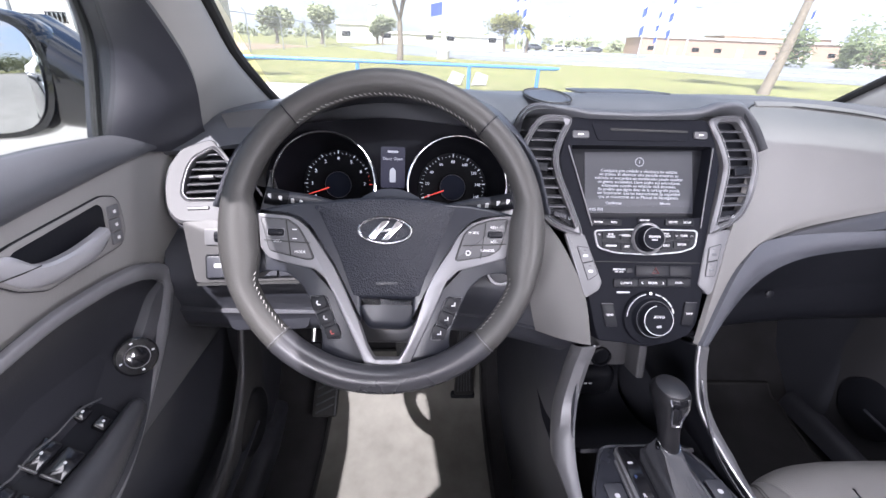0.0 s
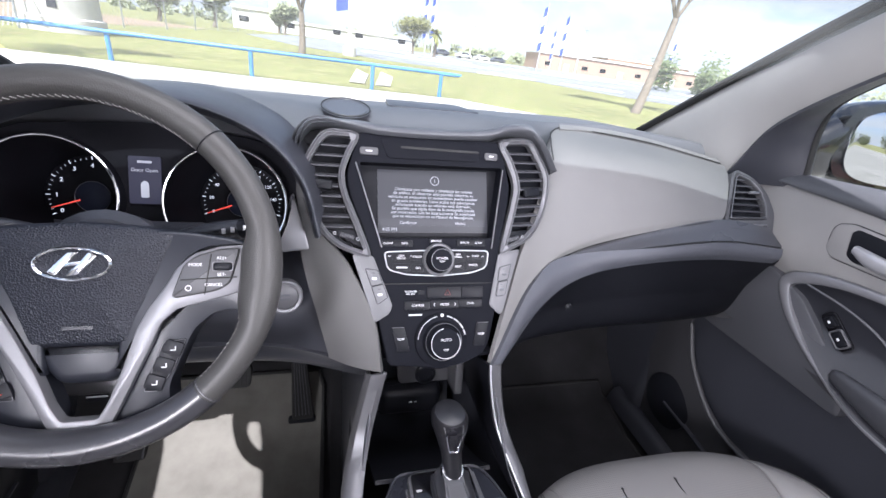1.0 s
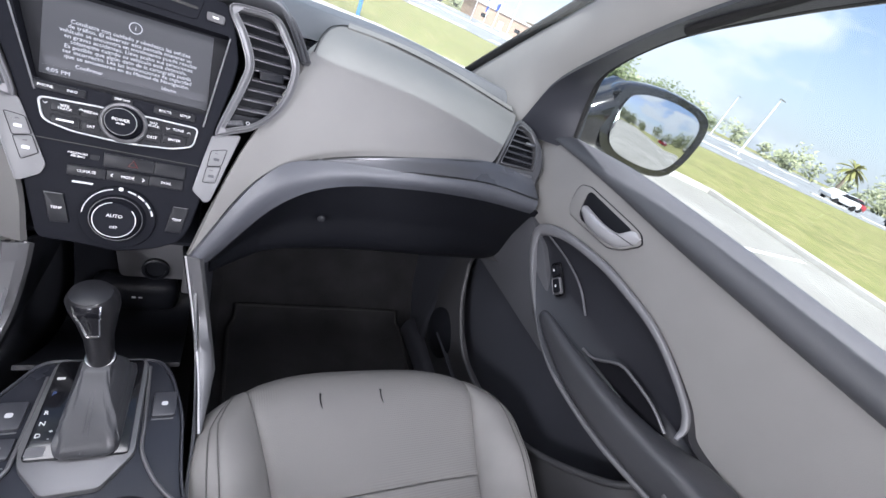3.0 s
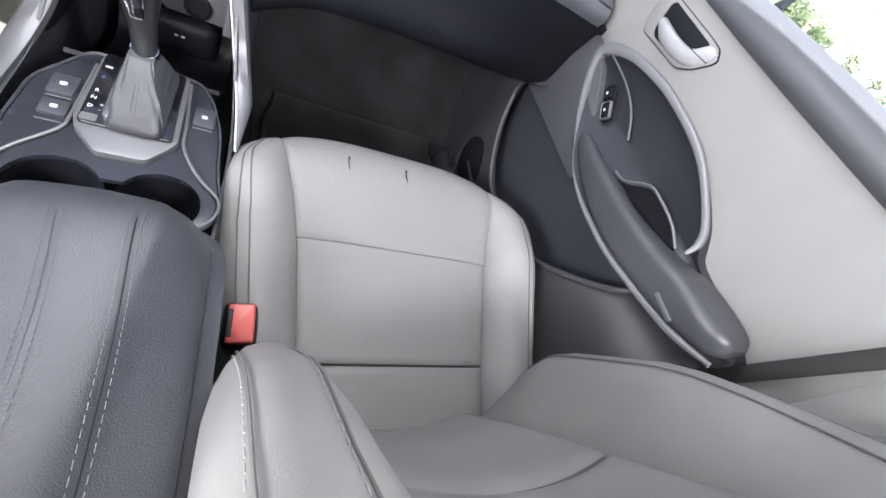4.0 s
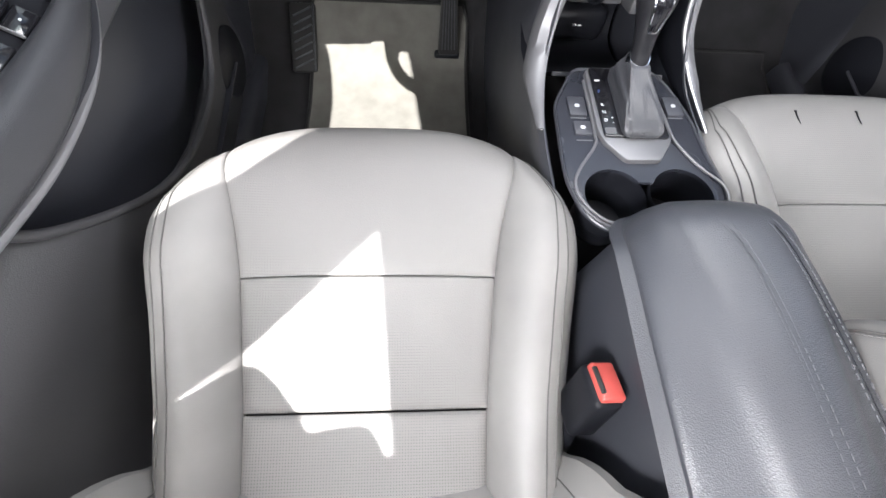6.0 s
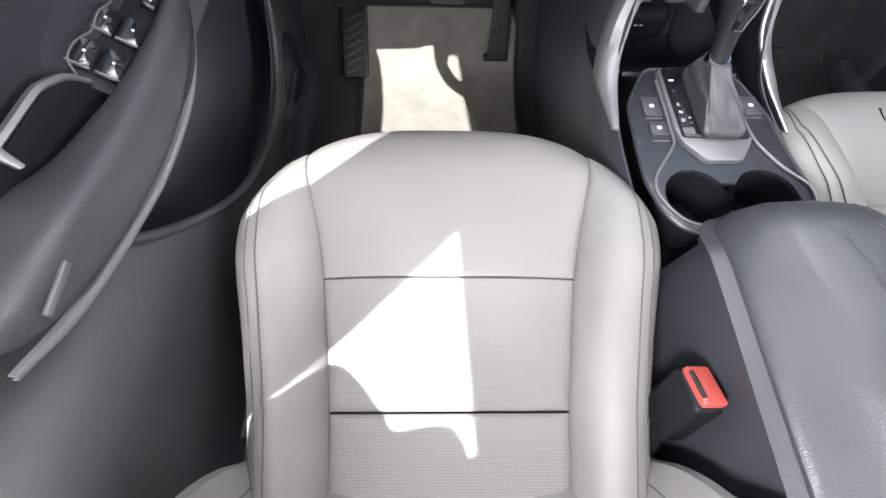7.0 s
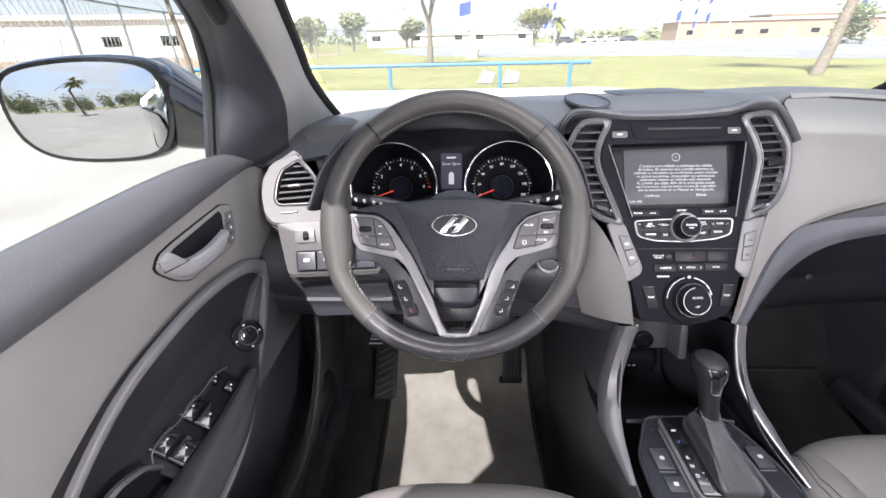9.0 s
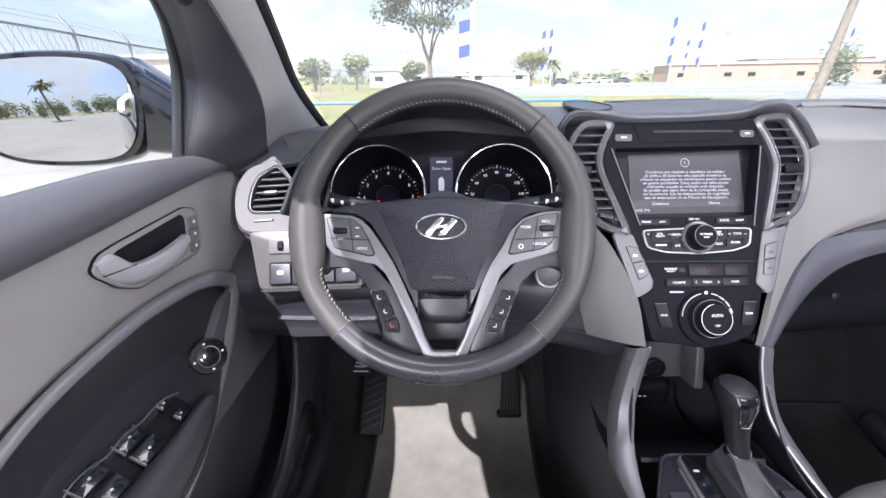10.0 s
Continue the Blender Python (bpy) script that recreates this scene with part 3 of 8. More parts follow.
tagged(part("trim", tube(catmull(head, 16), 0.022, 10), M_ROOF, None, "headliner edge over the windscreen"), kind="structure")
bon = []
for y, z in ((1.06, 1.155), (1.14, 1.15), (1.35, 1.13), (1.75, 1.06), (2.05, 0.93), (2.15, 0.6), (2.16, 0.3)):
    bon.append([(MID + 0.86 * u, y - 0.10 * abs(u) ** 3, z - 0.1 * abs(u) ** 3) for u in (-1, -0.9, -0.6, 0, 0.6, 0.9, 1)])
part("bonnet", sheet(lattice(bon, 20, 24), 0.01), M_PAINT, car, "glossy black bonnet")
for s in (-1, 1):
    sk = [[(MID + s * (0.80 + b), y, z - (0.0 if y < 0.8 else 0.06 if y < 1 else 0.22) * (z > 1)) for y in (-1.3, 0.0, 0.9, 2.0)] for b, z in ((0.0, 1.13), (0.05, 0.9), (0.06, 0.55), (0.02, 0.25))]
    part("outer_side", sheet(sk, 0.01), M_PAINT, car, "glossy black door skins and wing")
    ro = [[(MID + s * h, y, z) for y in (0.35, -0.4, -1.3)] for h, z in ((0.0, 1.66), (0.45, 1.64), (0.588 if s < 0 else 0.62, 1.575))]
    part("roof_panel", sheet(ro, 0.004), M_PAINT, car, "glossy black roof")
    for y in (1.5, -1.0):
        w = part("wheel", lathe([(0.2, -0.1), (0.34, -0.1), (0.36, -0.07), (0.36, 0.07), (0.34, 0.1), (0.2, 0.1)], pose(MID + s * 0.77, y, 0.36, 0, 90, 0), 32), M_RUBBER, car)
        part("rim", lathe([(0.02, -0.03), (0.2, -0.09), (0.24, -0.1), (0.24, 0.1), (0.2, 0.09), (0.02, 0.03)], pose(MID + s * 0.775, y, 0.36, 0, 90, 0), 24), M_STEEL, w, "steel rim")

# ---- dashboard ----
dash = thing("dashboard", (MID, 0.8, 1.1), "two-tone grey dashboard with dark top pad and light lower panels", "dashboard")
top = []
for y, zc in ((1.12, 1.15), (1.05, 1.195), (0.95, 1.205), (0.84, 1.208), (0.76, 1.205), (0.70, 1.185)):
    row = []
    for x in (-0.44, -0.36, -0.25, -0.06, 0.13, 0.2, 0.32, 0.45, 0.56, 0.75, 0.95, 1.09):
        hump = 0.022 * math.exp(-((x + 0.06) / 0.17) ** 4) * max(0, min(1, (1.0 - y) / 0.2))
        hump += 0.014 * math.exp(-((x - 0.33) / 0.2) ** 4) * max(0, min(1, (0.95 - y) / 0.15))
        drop = 0.03 * max(0, (abs(x - MID) - 0.45) / 0.3) + (0.02 if y < 0.72 else 0)
        yy = y if x < 0.5 or y > 0.9 else (0.80 if x < 0.6 else 0.832) + (y - 0.70) * (0.45 if x < 0.6 else 0.3)
        row.append((x, yy - 0.06 * (abs(x - MID) / 0.76) ** 2 * (y > 0.9), zc + hump - drop + 0.021 * (x - MID)))
    top.append(row)
part("top_pad", sheet(lattice(top, 60, 24), 0.008), M_TOP, dash, "dark slate soft top pad")

# passenger-side upper panel, lower lip and glovebox
A = [[(0.528, 0.70, 1.163), (0.572, 0.80, 1.2), (0.63, 0.832, 1.206), (0.80, 0.815, 1.196), (0.985, 0.775, 1.172)],
     [(0.515, 0.672, 1.13), (0.575, 0.735, 1.172), (0.66, 0.735, 1.178), (0.80, 0.728, 1.174), (0.962, 0.735, 1.156)],
     [(0.462, 0.608, 1.045), (0.555, 0.665, 1.1), (0.665, 0.675, 1.115), (0.79, 0.68, 1.125), (0.93, 0.69, 1.122)],
     [(0.436, 0.568, 0.985), (0.52, 0.618, 1.035), (0.63, 0.645, 1.064), (0.77, 0.658, 1.088), (0.91, 0.666, 1.1)],
     [(0.406, 0.521, 0.893), (0.485, 0.592, 1.0), (0.59, 0.636, 1.036), (0.75, 0.652, 1.068), (0.9, 0.66, 1.088)]]
part("side_panel", sheet(lattice(A, 40, 30), 0.008), M_AIRBAG, dash, "light grey grained airbag panel")
A3 = [(0.406, 0.523, 0.892), (0.485, 0.594, 0.998), (0.59, 0.639, 1.034), (0.75, 0.655, 1.066), (0.895, 0.664, 1.089), (1.0, 0.64, 1.085)]
B1 = [(0.412, 0.528, 0.885), (0.492, 0.59, 0.987), (0.60, 0.627, 1.022), (0.75, 0.634, 1.043), (0.895, 0.634, 1.056), (1.015, 0.612, 1.055)]
B2 = [(0.425, 0.54, 0.875), (0.512, 0.594, 0.957), (0.61, 0.626, 0.995), (0.75, 0.638, 1.015), (0.895, 0.637, 1.023), (1.02, 0.62, 1.025)]
TIP = Vector((0.565, 0.63, 1.026))
part("lower_lip", sheet(lattice([[A3[0], A3[1], TIP] + B1[3:], [(Vector(p) + Vector(q)) / 2 + Vector((0, -0.006, 0)) for p, q in zip([A3[0], A3[1], TIP] + B1[3:], B2)], B2], 40, 12), 0.008), M_SLATE, dash, "slate lower dash lip")
part("accent_blade", sheet(lattice([[TIP] + A3[2:], [TIP] + [(Vector(p) + Vector(q)) / 2 + Vector((0, 0.005, 0.002)) for p, q in zip(A3[2:], B1[2:])], [TIP] + B1[2:]], 40, 10), 0.006), M_BLADE, dash, "satin accent panel under the airbag panel")
part("lip_joint", tube(catmull([Vector(p) + Vector((0, -0.002, 0.001)) for p in [tuple(TIP)] + B1[2:]], 40), 0.0014, 6), M_RUBBER, dash, "dark joint over the lip")
SEAM = [(0.536, 0.708, 1.172), (0.552, 0.76, 1.193), (0.578, 0.81, 1.205), (0.63, 0.835, 1.209), (0.80, 0.818, 1.2), (0.975, 0.778, 1.176)]
ST = [(0.60, 0.822, 1.208), (0.68, 0.832, 1.208), (0.80, 0.818, 1.2), (0.975, 0.778, 1.176)]
part("top_strip", sheet(lattice([ST, [Vector(p) + Vector((0.004, 0.016, 0.006)) for p in ST], [Vector(p) + Vector((0.008, 0.036, 0.002)) for p in ST]], 30, 8), 0.006), M_AIRBAG, dash, "light grey strip along the windscreen side")
part("panel_seam", tube(catmull(SEAM, 40), 0.0012, 6), M_RUBBER, dash, "dark joint round the airbag panel")
part("panel_joint", tube(catmull([Vector(p) + Vector((0, -0.004, 0.001)) for p in A3[1:5]], 40), 0.0016, 6), M_RUBBER, dash, "dark joint under the airbag panel")
G = [[(0.425, 0.55, 0.875), (0.512, 0.604, 0.957), (0.61, 0.636, 0.995), (0.75, 0.648, 1.013), (0.895, 0.648, 1.022), (1.05, 0.63, 1.025)],
     [(0.43, 0.585, 0.84), (0.515, 0.64, 0.89), (0.61, 0.66, 0.915), (0.75, 0.66, 0.93), (0.895, 0.66, 0.94), (1.06, 0.66, 0.95)],
     [(0.43, 0.62, 0.80), (0.515, 0.66, 0.82), (0.61, 0.68, 0.825), (0.75, 0.69, 0.83), (0.895, 0.69, 0.835), (1.06, 0.7, 0.84)],
     [(0.43, 0.85, 0.78), (0.515, 0.86, 0.79), (0.61, 0.87, 0.79), (0.75, 0.88, 0.79), (0.895, 0.88, 0.79), (1.06, 0.88, 0.79)]]
part("glovebox_door", sheet(lattice(G, 40, 24), 0.008), M_BLACK, dash, "dark closed glovebox lid")

# driver-side lower panels
D = [[(-0.42, 0.80, 1.16), (-0.30, 0.82, 1.175), (-0.06, 0.84, 1.18), (0.08, 0.82, 1.175), (0.122, 0.69, 1.172), (0.132, 0.660, 1.16)],
     [(-0.42, 0.74, 1.09), (-0.30, 0.78, 1.09), (-0.06, 0.82, 1.09), (0.08, 0.80, 1.09), (0.122, 0.655, 1.09), (0.14, 0.625, 1.09)],
     [(-0.42, 0.665, 1.03), (-0.30, 0.70, 1.03), (-0.06, 0.72, 1.03), (0.08, 0.70, 1.03), (0.13, 0.62, 1.025), (0.19, 0.594, 1.03)],
     [(-0.40, 0.59, 0.965), (-0.30, 0.595, 0.96), (-0.06, 0.61, 0.95), (0.08, 0.61, 0.95), (0.15, 0.592, 0.955), (0.228, 0.557, 0.96)],
     [(-0.40, 0.60, 0.90), (-0.30, 0.60, 0.895), (-0.06, 0.615, 0.885), (0.08, 0.61, 0.88), (0.17, 0.572, 0.886), (0.24, 0.521, 0.893)]]
part("driver_panel", sheet(lattice([r[:5] for r in D], 40, 30), 0.008), M_DARK, dash, "dark panel round the column")
DR = [[Vector(r[4]) + Vector((0, -0.003, 0)), Vector(r[4]).lerp(Vector(r[5]), 0.5) + Vector((0, -0.006, 0)), Vector(r[5])] for r in D]
part("stack_flank", sheet(lattice(DR, 20, 30), 0.008), M_FLANK, dash, "grey flank between column and centre stack")
VP_ = [[(-0.345, 0.745, 1.172), (-0.29, 0.74, 1.182), (-0.238, 0.735, 1.186)],
       [(-0.32, 0.715, 1.135), (-0.275, 0.71, 1.135), (-0.238, 0.70, 1.13)],
       [(-0.30, 0.69, 1.075), (-0.265, 0.685, 1.07), (-0.238, 0.675, 1.065)]]
part("vent_panel", sheet(lattice(VP_, 12, 12), 0.006), M_FLANK, dash, "grey panel between side vent and cluster")
E2 = [[(-0.40, 0.60, 0.90), (-0.30, 0.60, 0.895), (-0.06, 0.615, 0.885), (0.1, 0.61, 0.88), (0.235, 0.535, 0.89)],
      [(-0.40, 0.63, 0.85), (-0.30, 0.63, 0.845), (-0.06, 0.645, 0.835), (0.1, 0.64, 0.83), (0.22, 0.6, 0.83)],
      [(-0.40, 0.80, 0.81), (-0.30, 0.80, 0.80), (-0.06, 0.81, 0.79), (0.1, 0.81, 0.79), (0.22, 0.8, 0.78)],
      [(-0.40, 1.0, 0.82), (-0.30, 1.0, 0.82), (-0.06, 1.0, 0.81), (0.1, 1.0, 0.8), (0.22, 1.0, 0.8)]]
part("knee_panel", sheet(lattice(E2, 40, 20), 0.008), M_DARK, dash, "dark knee panel under the column")

# ---- doors ----
def panel_depth(y, z):
    """How far the grey door panel stands in the cabin: its front flares towards the dashboard."""
    k = min(1.0, max(0.0, (y - 0.5) / 0.2)) ** 1.3
    g = 0.0
    steps = ((0.8, 0.0), (0.97, 0.0), (1.0, 0.95), (1.03, 1.05), (1.08, 0.4), (1.155, -0.45), (1.3, -0.45))
    for (z0, g0), (z1, g1) in zip(steps, steps[1:]):
        if z0 <= z <= z1:
            g = g0 + (g1 - g0) * (z - z0) / (z1 - z0)
    return -0.009 + 0.012 * min(1.0, (z - 0.8) / 0.28) + 0.032 * k * g


def door(s):
    name = "driver" if s < 0 else "passenger"
    d = thing("door_%d" % (1 if s < 0 else 2), at_side(s, 0, 0.2, 0.4), "closed front door with grey panel, black pod and satin trim", "door", kind="structure")
    f = side_frame(s)
    # upper pad, from the window sill down
    prof = [(-0.04, 1.165), (-0.018, 1.184), (0.008, 1.184), (0.03, 1.168), (0.036, 1.148), (0.026, 1.134), (0.012, 1.13)]
    rows = []
    for i, (w, z) in enumerate(prof):
        row = []
        for y, k, up, slant in ((0.81, 0.3, 0.02, 0.7), (0.7, 0.44, 0.016, 0.6), (0.6, 0.62, 0.014, 0.45), (0.48, 0.85, 0.009, 0.2), (0.3, 1.0, 0.0, 0.0), (0.0, 1.0, -0.008, 0.0), (-0.24, 1.0, -0.008, 0.0)):
            zr = (z - 1.13) * k
            a = 0.006 + (w - 0.006) * (0.4 + 0.6 * k) - 0.012 * (1 - k)
            b = 0.014 - 0.95 * zr - (0.022, 0.006, 0, 0, 0, 0, 0.004)[i]
            row.append(at_side(s, a + (b - a) * slant, y, 1.13 + up + zr))
        rows.append(row)
    part("upper_pad", sheet(lattice(rows, 30, 16), 0.01), M_SILL, d, "dark grey padded sill")
    # middle panel
    rows = []
    for z in (1.155, 1.12, 1.08, 1.04, 1.0, 0.97, 0.93, 0.9, 0.8):
        rows.append([at_side(s, panel_depth(y, z), y, z) for y in (0.79, 0.73, 0.68, 0.63, 0.58, 0.53, 0.48, 0.3, 0.0, -0.24)])
    part("middle_panel", sheet(lattice(rows, 30, 16), 0.008), M_TAUPE, d, "light grey door panel")
    # lower panel, with the mouth of the map pocket cut through it
    rows = []
    for w, z in ((0.0, 0.862), (0.05, 0.838), (0.08, 0.79), (0.083, 0.72), (0.074, 0.6), (0.05, 0.46), (0.034, 0.38)):
        rows.append([at_side(s, w * k, y, z) for y, k in ((0.80, 0.55), (0.62, 0.85), (0.3, 1), (0.0, 1), (-0.24, 0.95))])
    mouth = rounded([(0.72, 0.80), (0.658, 0.709), (0.59, 0.65), (0.523, 0.622), (0.419, 0.6275), (0.33, 0.655), (0.257, 0.70), (0.19, 0.76), (0.135, 0.815), (0.115, 0.86), (0.25, 0.85), (0.4, 0.835), (0.5, 0.85), (0.64, 0.85)], 0.02)
    part("lower_panel", carve(sheet(lattice(rows, 30, 22), 0.008), slab(mouth, 0.14, on_side(s, 0.0), 0.0)), M_POCKET, d, "dark lower door panel with open map pocket")
    part("pocket_back", sheet([[at_side(s, 0.004, y, z) for y in (0.8, 0.1)] for z in (0.87, 0.45)], 0.004), M_DARK, d, "dark depth of the map pocket")
    part("pocket_floor", sheet([[at_side(s, w, y, z) for y, z in ((0.68, 0.56), (0.4, 0.53), (0.16, 0.6))] for w in (0.0, 0.07)], 0.004), M_DARK, d, "dark floor of the map pocket")
    # pod insert and its satin band, broad above and in front, thin below
    band = [(0.136, 0.935, 0.046, 0.003), (0.143, 0.952, 0.036, 0.005), (0.168, 0.973, 0.031, 0.0048), (0.236, 1.005, 0.029, 0.0052), (0.298, 1.021, 0.029, 0.0058), (0.388, 1.029, 0.03, 0.0065), (0.44, 1.027, 0.03, 0.0072), (0.50, 1.02, 0.031, 0.008), (0.555, 1.004, 0.031, 0.011), (0.588, 0.978, 0.032, 0.012), (0.562, 0.936, 0.037, 0.008), (0.505, 0.894, 0.047, 0.0045), (0.445, 0.866, 0.058, 0.0032), (0.40, 0.85, 0.068, 0.003), (0.35, 0.84, 0.077, 0.003), (0.29, 0.838, 0.084, 0.0035), (0.2, 0.845, 0.089, 0.0042), (0.12, 0.862, 0.091, 0.0045), (0.035, 0.885, 0.09, 0.0045), (-0.02, 0.91, 0.086, 0.003)]
    mid = catmull([(y, z, w) for y, z, w, h in band], 90)
    wid = [p.x for p in catmull([(h, 0, 0) for y, z, w, h in band], 90)]
    rows = []
    for k, up in ((-1.0, -0.012), (-1.0, 0.0), (-0.85, 0.002), (-0.4, 0.0035), (0.1, 0.004), (0.6, 0.003), (0.9, 0.001), (1.0, -0.004), (1.0, -0.014)):
        row = []
        for i, p in enumerate(mid):
            t = mid[min(i + 1, 89)] - mid[max(i - 1, 0)]
            n = Vector((-t.y, t.x, 0)).normalized()
            row.append(f @ (p - n * (wid[i] * k) + Vector((0, 0, up * min(1, wid[i] / 0.01)))))
        rows.append(row)
    part("pod_trim", sheet(rows, 0.002), M_TRIM, d, "satin silver pod trim")
    pod = [(0.582, 0.977), (0.552, 1.0), (0.50, 1.017), (0.44, 1.024), (0.388, 1.026), (0.298, 1.018), (0.236, 1.002), (0.168, 0.97), (0.143, 0.95), (0.125, 0.935), (0.09, 0.93), (0.02, 0.925), (-0.02, 0.912), (0.02, 0.892), (0.11, 0.866), (0.20, 0.848), (0.29, 0.841), (0.35, 0.843), (0.40, 0.853), (0.445, 0.869), (0.505, 0.897), (0.558, 0.937)]
    ring = curve2(pod, 84)

    def pw(z):
        return 0.025 + 0.055 * max(0.0, min(1.0, (0.935 - z) / 0.095)) ** 1.3
    c = (0.33, 0.93)
    loops = []
    for k, dw in ((1.0, 0.0), (0.97, -0.002), (0.9, -0.006), (0.6, -0.012), (0.2, -0.014)):
        loops.append([f @ Vector((c[0] + (y - c[0]) * k, c[1] + (z - c[1]) * k, (pw(z) * k + 0.03 * (1 - k)) + dw)) for y, z in ring])
    part("pod", rings([[p + Vector((s * 0.03, 0, 0)) for p in loops[0]]] + loops), M_PODIN, d, "black pod insert")
    sec = []
    for y, w0, w1, z0, z1 in ((0.435, 0.053, 0.064, 0.876, 0.89), (0.42, 0.05, 0.07, 0.868, 0.896), (0.34, 0.052, 0.084, 0.85, 0.901), (0.24, 0.05, 0.092, 0.846, 0.909), (0.15, 0.038, 0.095, 0.858, 0.922), (0.09, 0.012, 0.096, 0.872, 0.936), (0.04, 0.008, 0.092, 0.886, 0.941), (0.004, 0.01, 0.08, 0.899, 0.941), (-0.01, 0.02, 0.06, 0.91, 0.932)):
        sec.append([f @ Vector((y, (z0 + z1) / 2 + q, (w0 + w1) / 2 + p)) for p, q in rrect(w1 - w0, z1 - z0, 0.016, 4)])
    cols = [catmull([r[i] for r in sec], 30) for i in range(len(sec[0]))]
    part("armrest", rings([[c_[j] for c_ in cols] for j in range(30)]), M_ARM, d, "black padded armrest")
    # dark front of the panel, ahead of the pod
    fp = rounded([(0.605, 0.985), (0.66, 0.998), (0.79, 1.0), (0.79, 0.80), (0.40, 0.80), (0.42, 0.87), (0.48, 0.91), (0.55, 0.965)], 0.015)
    part("front_panel", slab(fp, 0.03, on_side(s, 0.032), 0.006, lift=-0.03), M_KICK, d, "dark grained front of the door panel")
    # dark gap and rubber at the door's rear edge
    gap = [(0.0, 0.85), (-0.012, 0.88), (-0.03, 0.965), (-0.047, 1.045), (-0.062, 1.12)]
    part("edge_seal", slab(gap + [(y - 0.022, z) for y, z in gap[::-1]], 0.012, on_side(s, 0.002), 0.002), M_RUBBER, d, "black rubber along the door's rear edge")
    # window glass
    gw = [[at_side(s, w, y, z) for y in (0.74, 0.4, 0.1, -0.06)] for w, z in ((-0.015, 1.17), (0.03, 1.33))]
    gw.append([at_side(s, 0.135, y, z) for y, z in ((0.36, 1.47), (0.25, 1.49), (0.1, 1.505), (-0.1, 1.51))])
    g = part("window_pane", sheet(lattice(gw, 12, 8), 0.004), M_GLASS, d, "clear door glass")
    g.visible_shadow = False
    return d


doors = {s: door(s) for s in (-1, 1)}

# ---- outside mirrors ----
def side_mirror(s):
    base = at_side(s, -0.235 if s < 0 else -0.19, 0.67, 1.238)
    ob = thing("wing_mirror", base, "glossy black wing mirror outside the door window", "mirror", group="wing mirrors")
    f = basis(base, (-s, -0.10 , 0), (0, 0.06, 1)) if s < 0 else basis(base, (1, -0.25, 0), (0, 0.06, 1))
    if s < 0:
        f = basis(base, (1, 0.22, 0), (0, 0.05, 1))
    out = curve2([(-0.125, 0.03), (-0.10, 0.07), (0.0, 0.088), (0.105, 0.078), (0.135, 0.03), (0.118, -0.052), (0.065, -0.085), (-0.06, -0.08), (-0.115, -0.045)] if s > 0 else [(0.125, 0.03), (0.10, 0.075), (0.0, 0.085), (-0.10, 0.07), (-0.125, 0.03), (-0.115, -0.04), (-0.06, -0.075), (0.06, -0.08), (0.11, -0.05)], 40)
    loops = []
    for k, z in ((1.0, 0.008), (1.04, 0.0), (1.06, -0.02), (1.0, -0.06), (0.8, -0.1), (0.4, -0.12)):
        loops.append([f @ Vector((x * k, y * k, z)) for x, y in out])
    part("housing", rings(loops), M_PAINT, ob)
    gx, gy = (0.93, 0.92) if s < 0 else (0.82, 0.84)
    part("mirror_glass", slab([(x * gx, y * gy) for x, y in out], 0.004, f, 0.001, lift=0.008), M_MIRROR, ob, "silvered mirror glass")
    # tapered foot between the housing and the door's sail
    foot = []
    for x, y0, y1, z0, z1 in ((base.x - s * 0.08, 0.69, 0.80, 1.165, 1.315), (base.x - s * 0.125, 0.69, 0.80, 1.16, 1.285), (base.x - s * 0.17, 0.70, 0.79, 1.155, 1.25), (MID + s * (HALF + 0.02), 0.71, 0.79, 1.15, 1.225)):
        foot.append([Vector((x, (y0 + y1) / 2 + p, (z0 + z1) / 2 + q + s * 0.012)) for p, q in rrect(y1 - y0, z1 - z0, 0.03, 4)])
    part("foot", rings(foot), M_PAINT, ob)
    return ob


for s in (-1, 1):
    side_mirror(s)

# ---- seats ----
def ramp(y, pts):
    pts = sorted(pts)
    if y <= pts[0][0]:
        return pts[0][1]
    for (a, p), (b, q) in zip(pts, pts[1:]):
        if y <= b:
            return p + (q - p) * (y - a) / (b - a)
    return pts[-1][1]


def puffed(fn, nu, nv, drop=0.007, edge=0.18, into=Vector((0, 0, -1))):
    """A cushion panel: fn(a, b) for a, b in 0..1, its borders pulled into the seams."""
    rows = []
    for j in range(nv):
        b = 0.5 - 0.5 * math.cos(math.pi * j / (nv - 1))
        row = []
        for i in range(nu):
            a = 0.5 - 0.5 * math.cos(math.pi * i / (nu - 1))
            d = min(a, 1 - a, b * 1.5, (1 - b) * 1.5)
            k = max(0.0, 1 - d / edge)
            row.append(Vector(fn(a, b)) + into * (drop * k ** 3))
        rows.append(row)
    under = [[p + into * 0.012 for p in r] for r in rows]
    bm = bmesh.new()
    a = [[bm.verts.new(p) for p in r] for r in rows]
    b = [[bm.verts.new(p) for p in r] for r in under]
    for j in range(nv - 1):
        for i in range(nu - 1):
            bm.faces.new((a[j][i], a[j][i + 1], a[j + 1][i + 1], a[j + 1][i]))
            bm.faces.new((b[j][i], b[j + 1][i], b[j + 1][i + 1], b[j][i + 1]))
    rim = [(0, i) for i in range(nu)] + [(j, nu - 1) for j in range(1, nv)] + [(nv - 1, i) for i in range(nu - 2, -1, -1)] + [(j, 0) for j in range(nv - 2, 0, -1)]
    for (j, i), (l, k) in zip(rim, rim[1:] + rim[:1]):
        bm.faces.new((a[j][i], b[j][i], b[l][k], a[l][k]))
    return bm


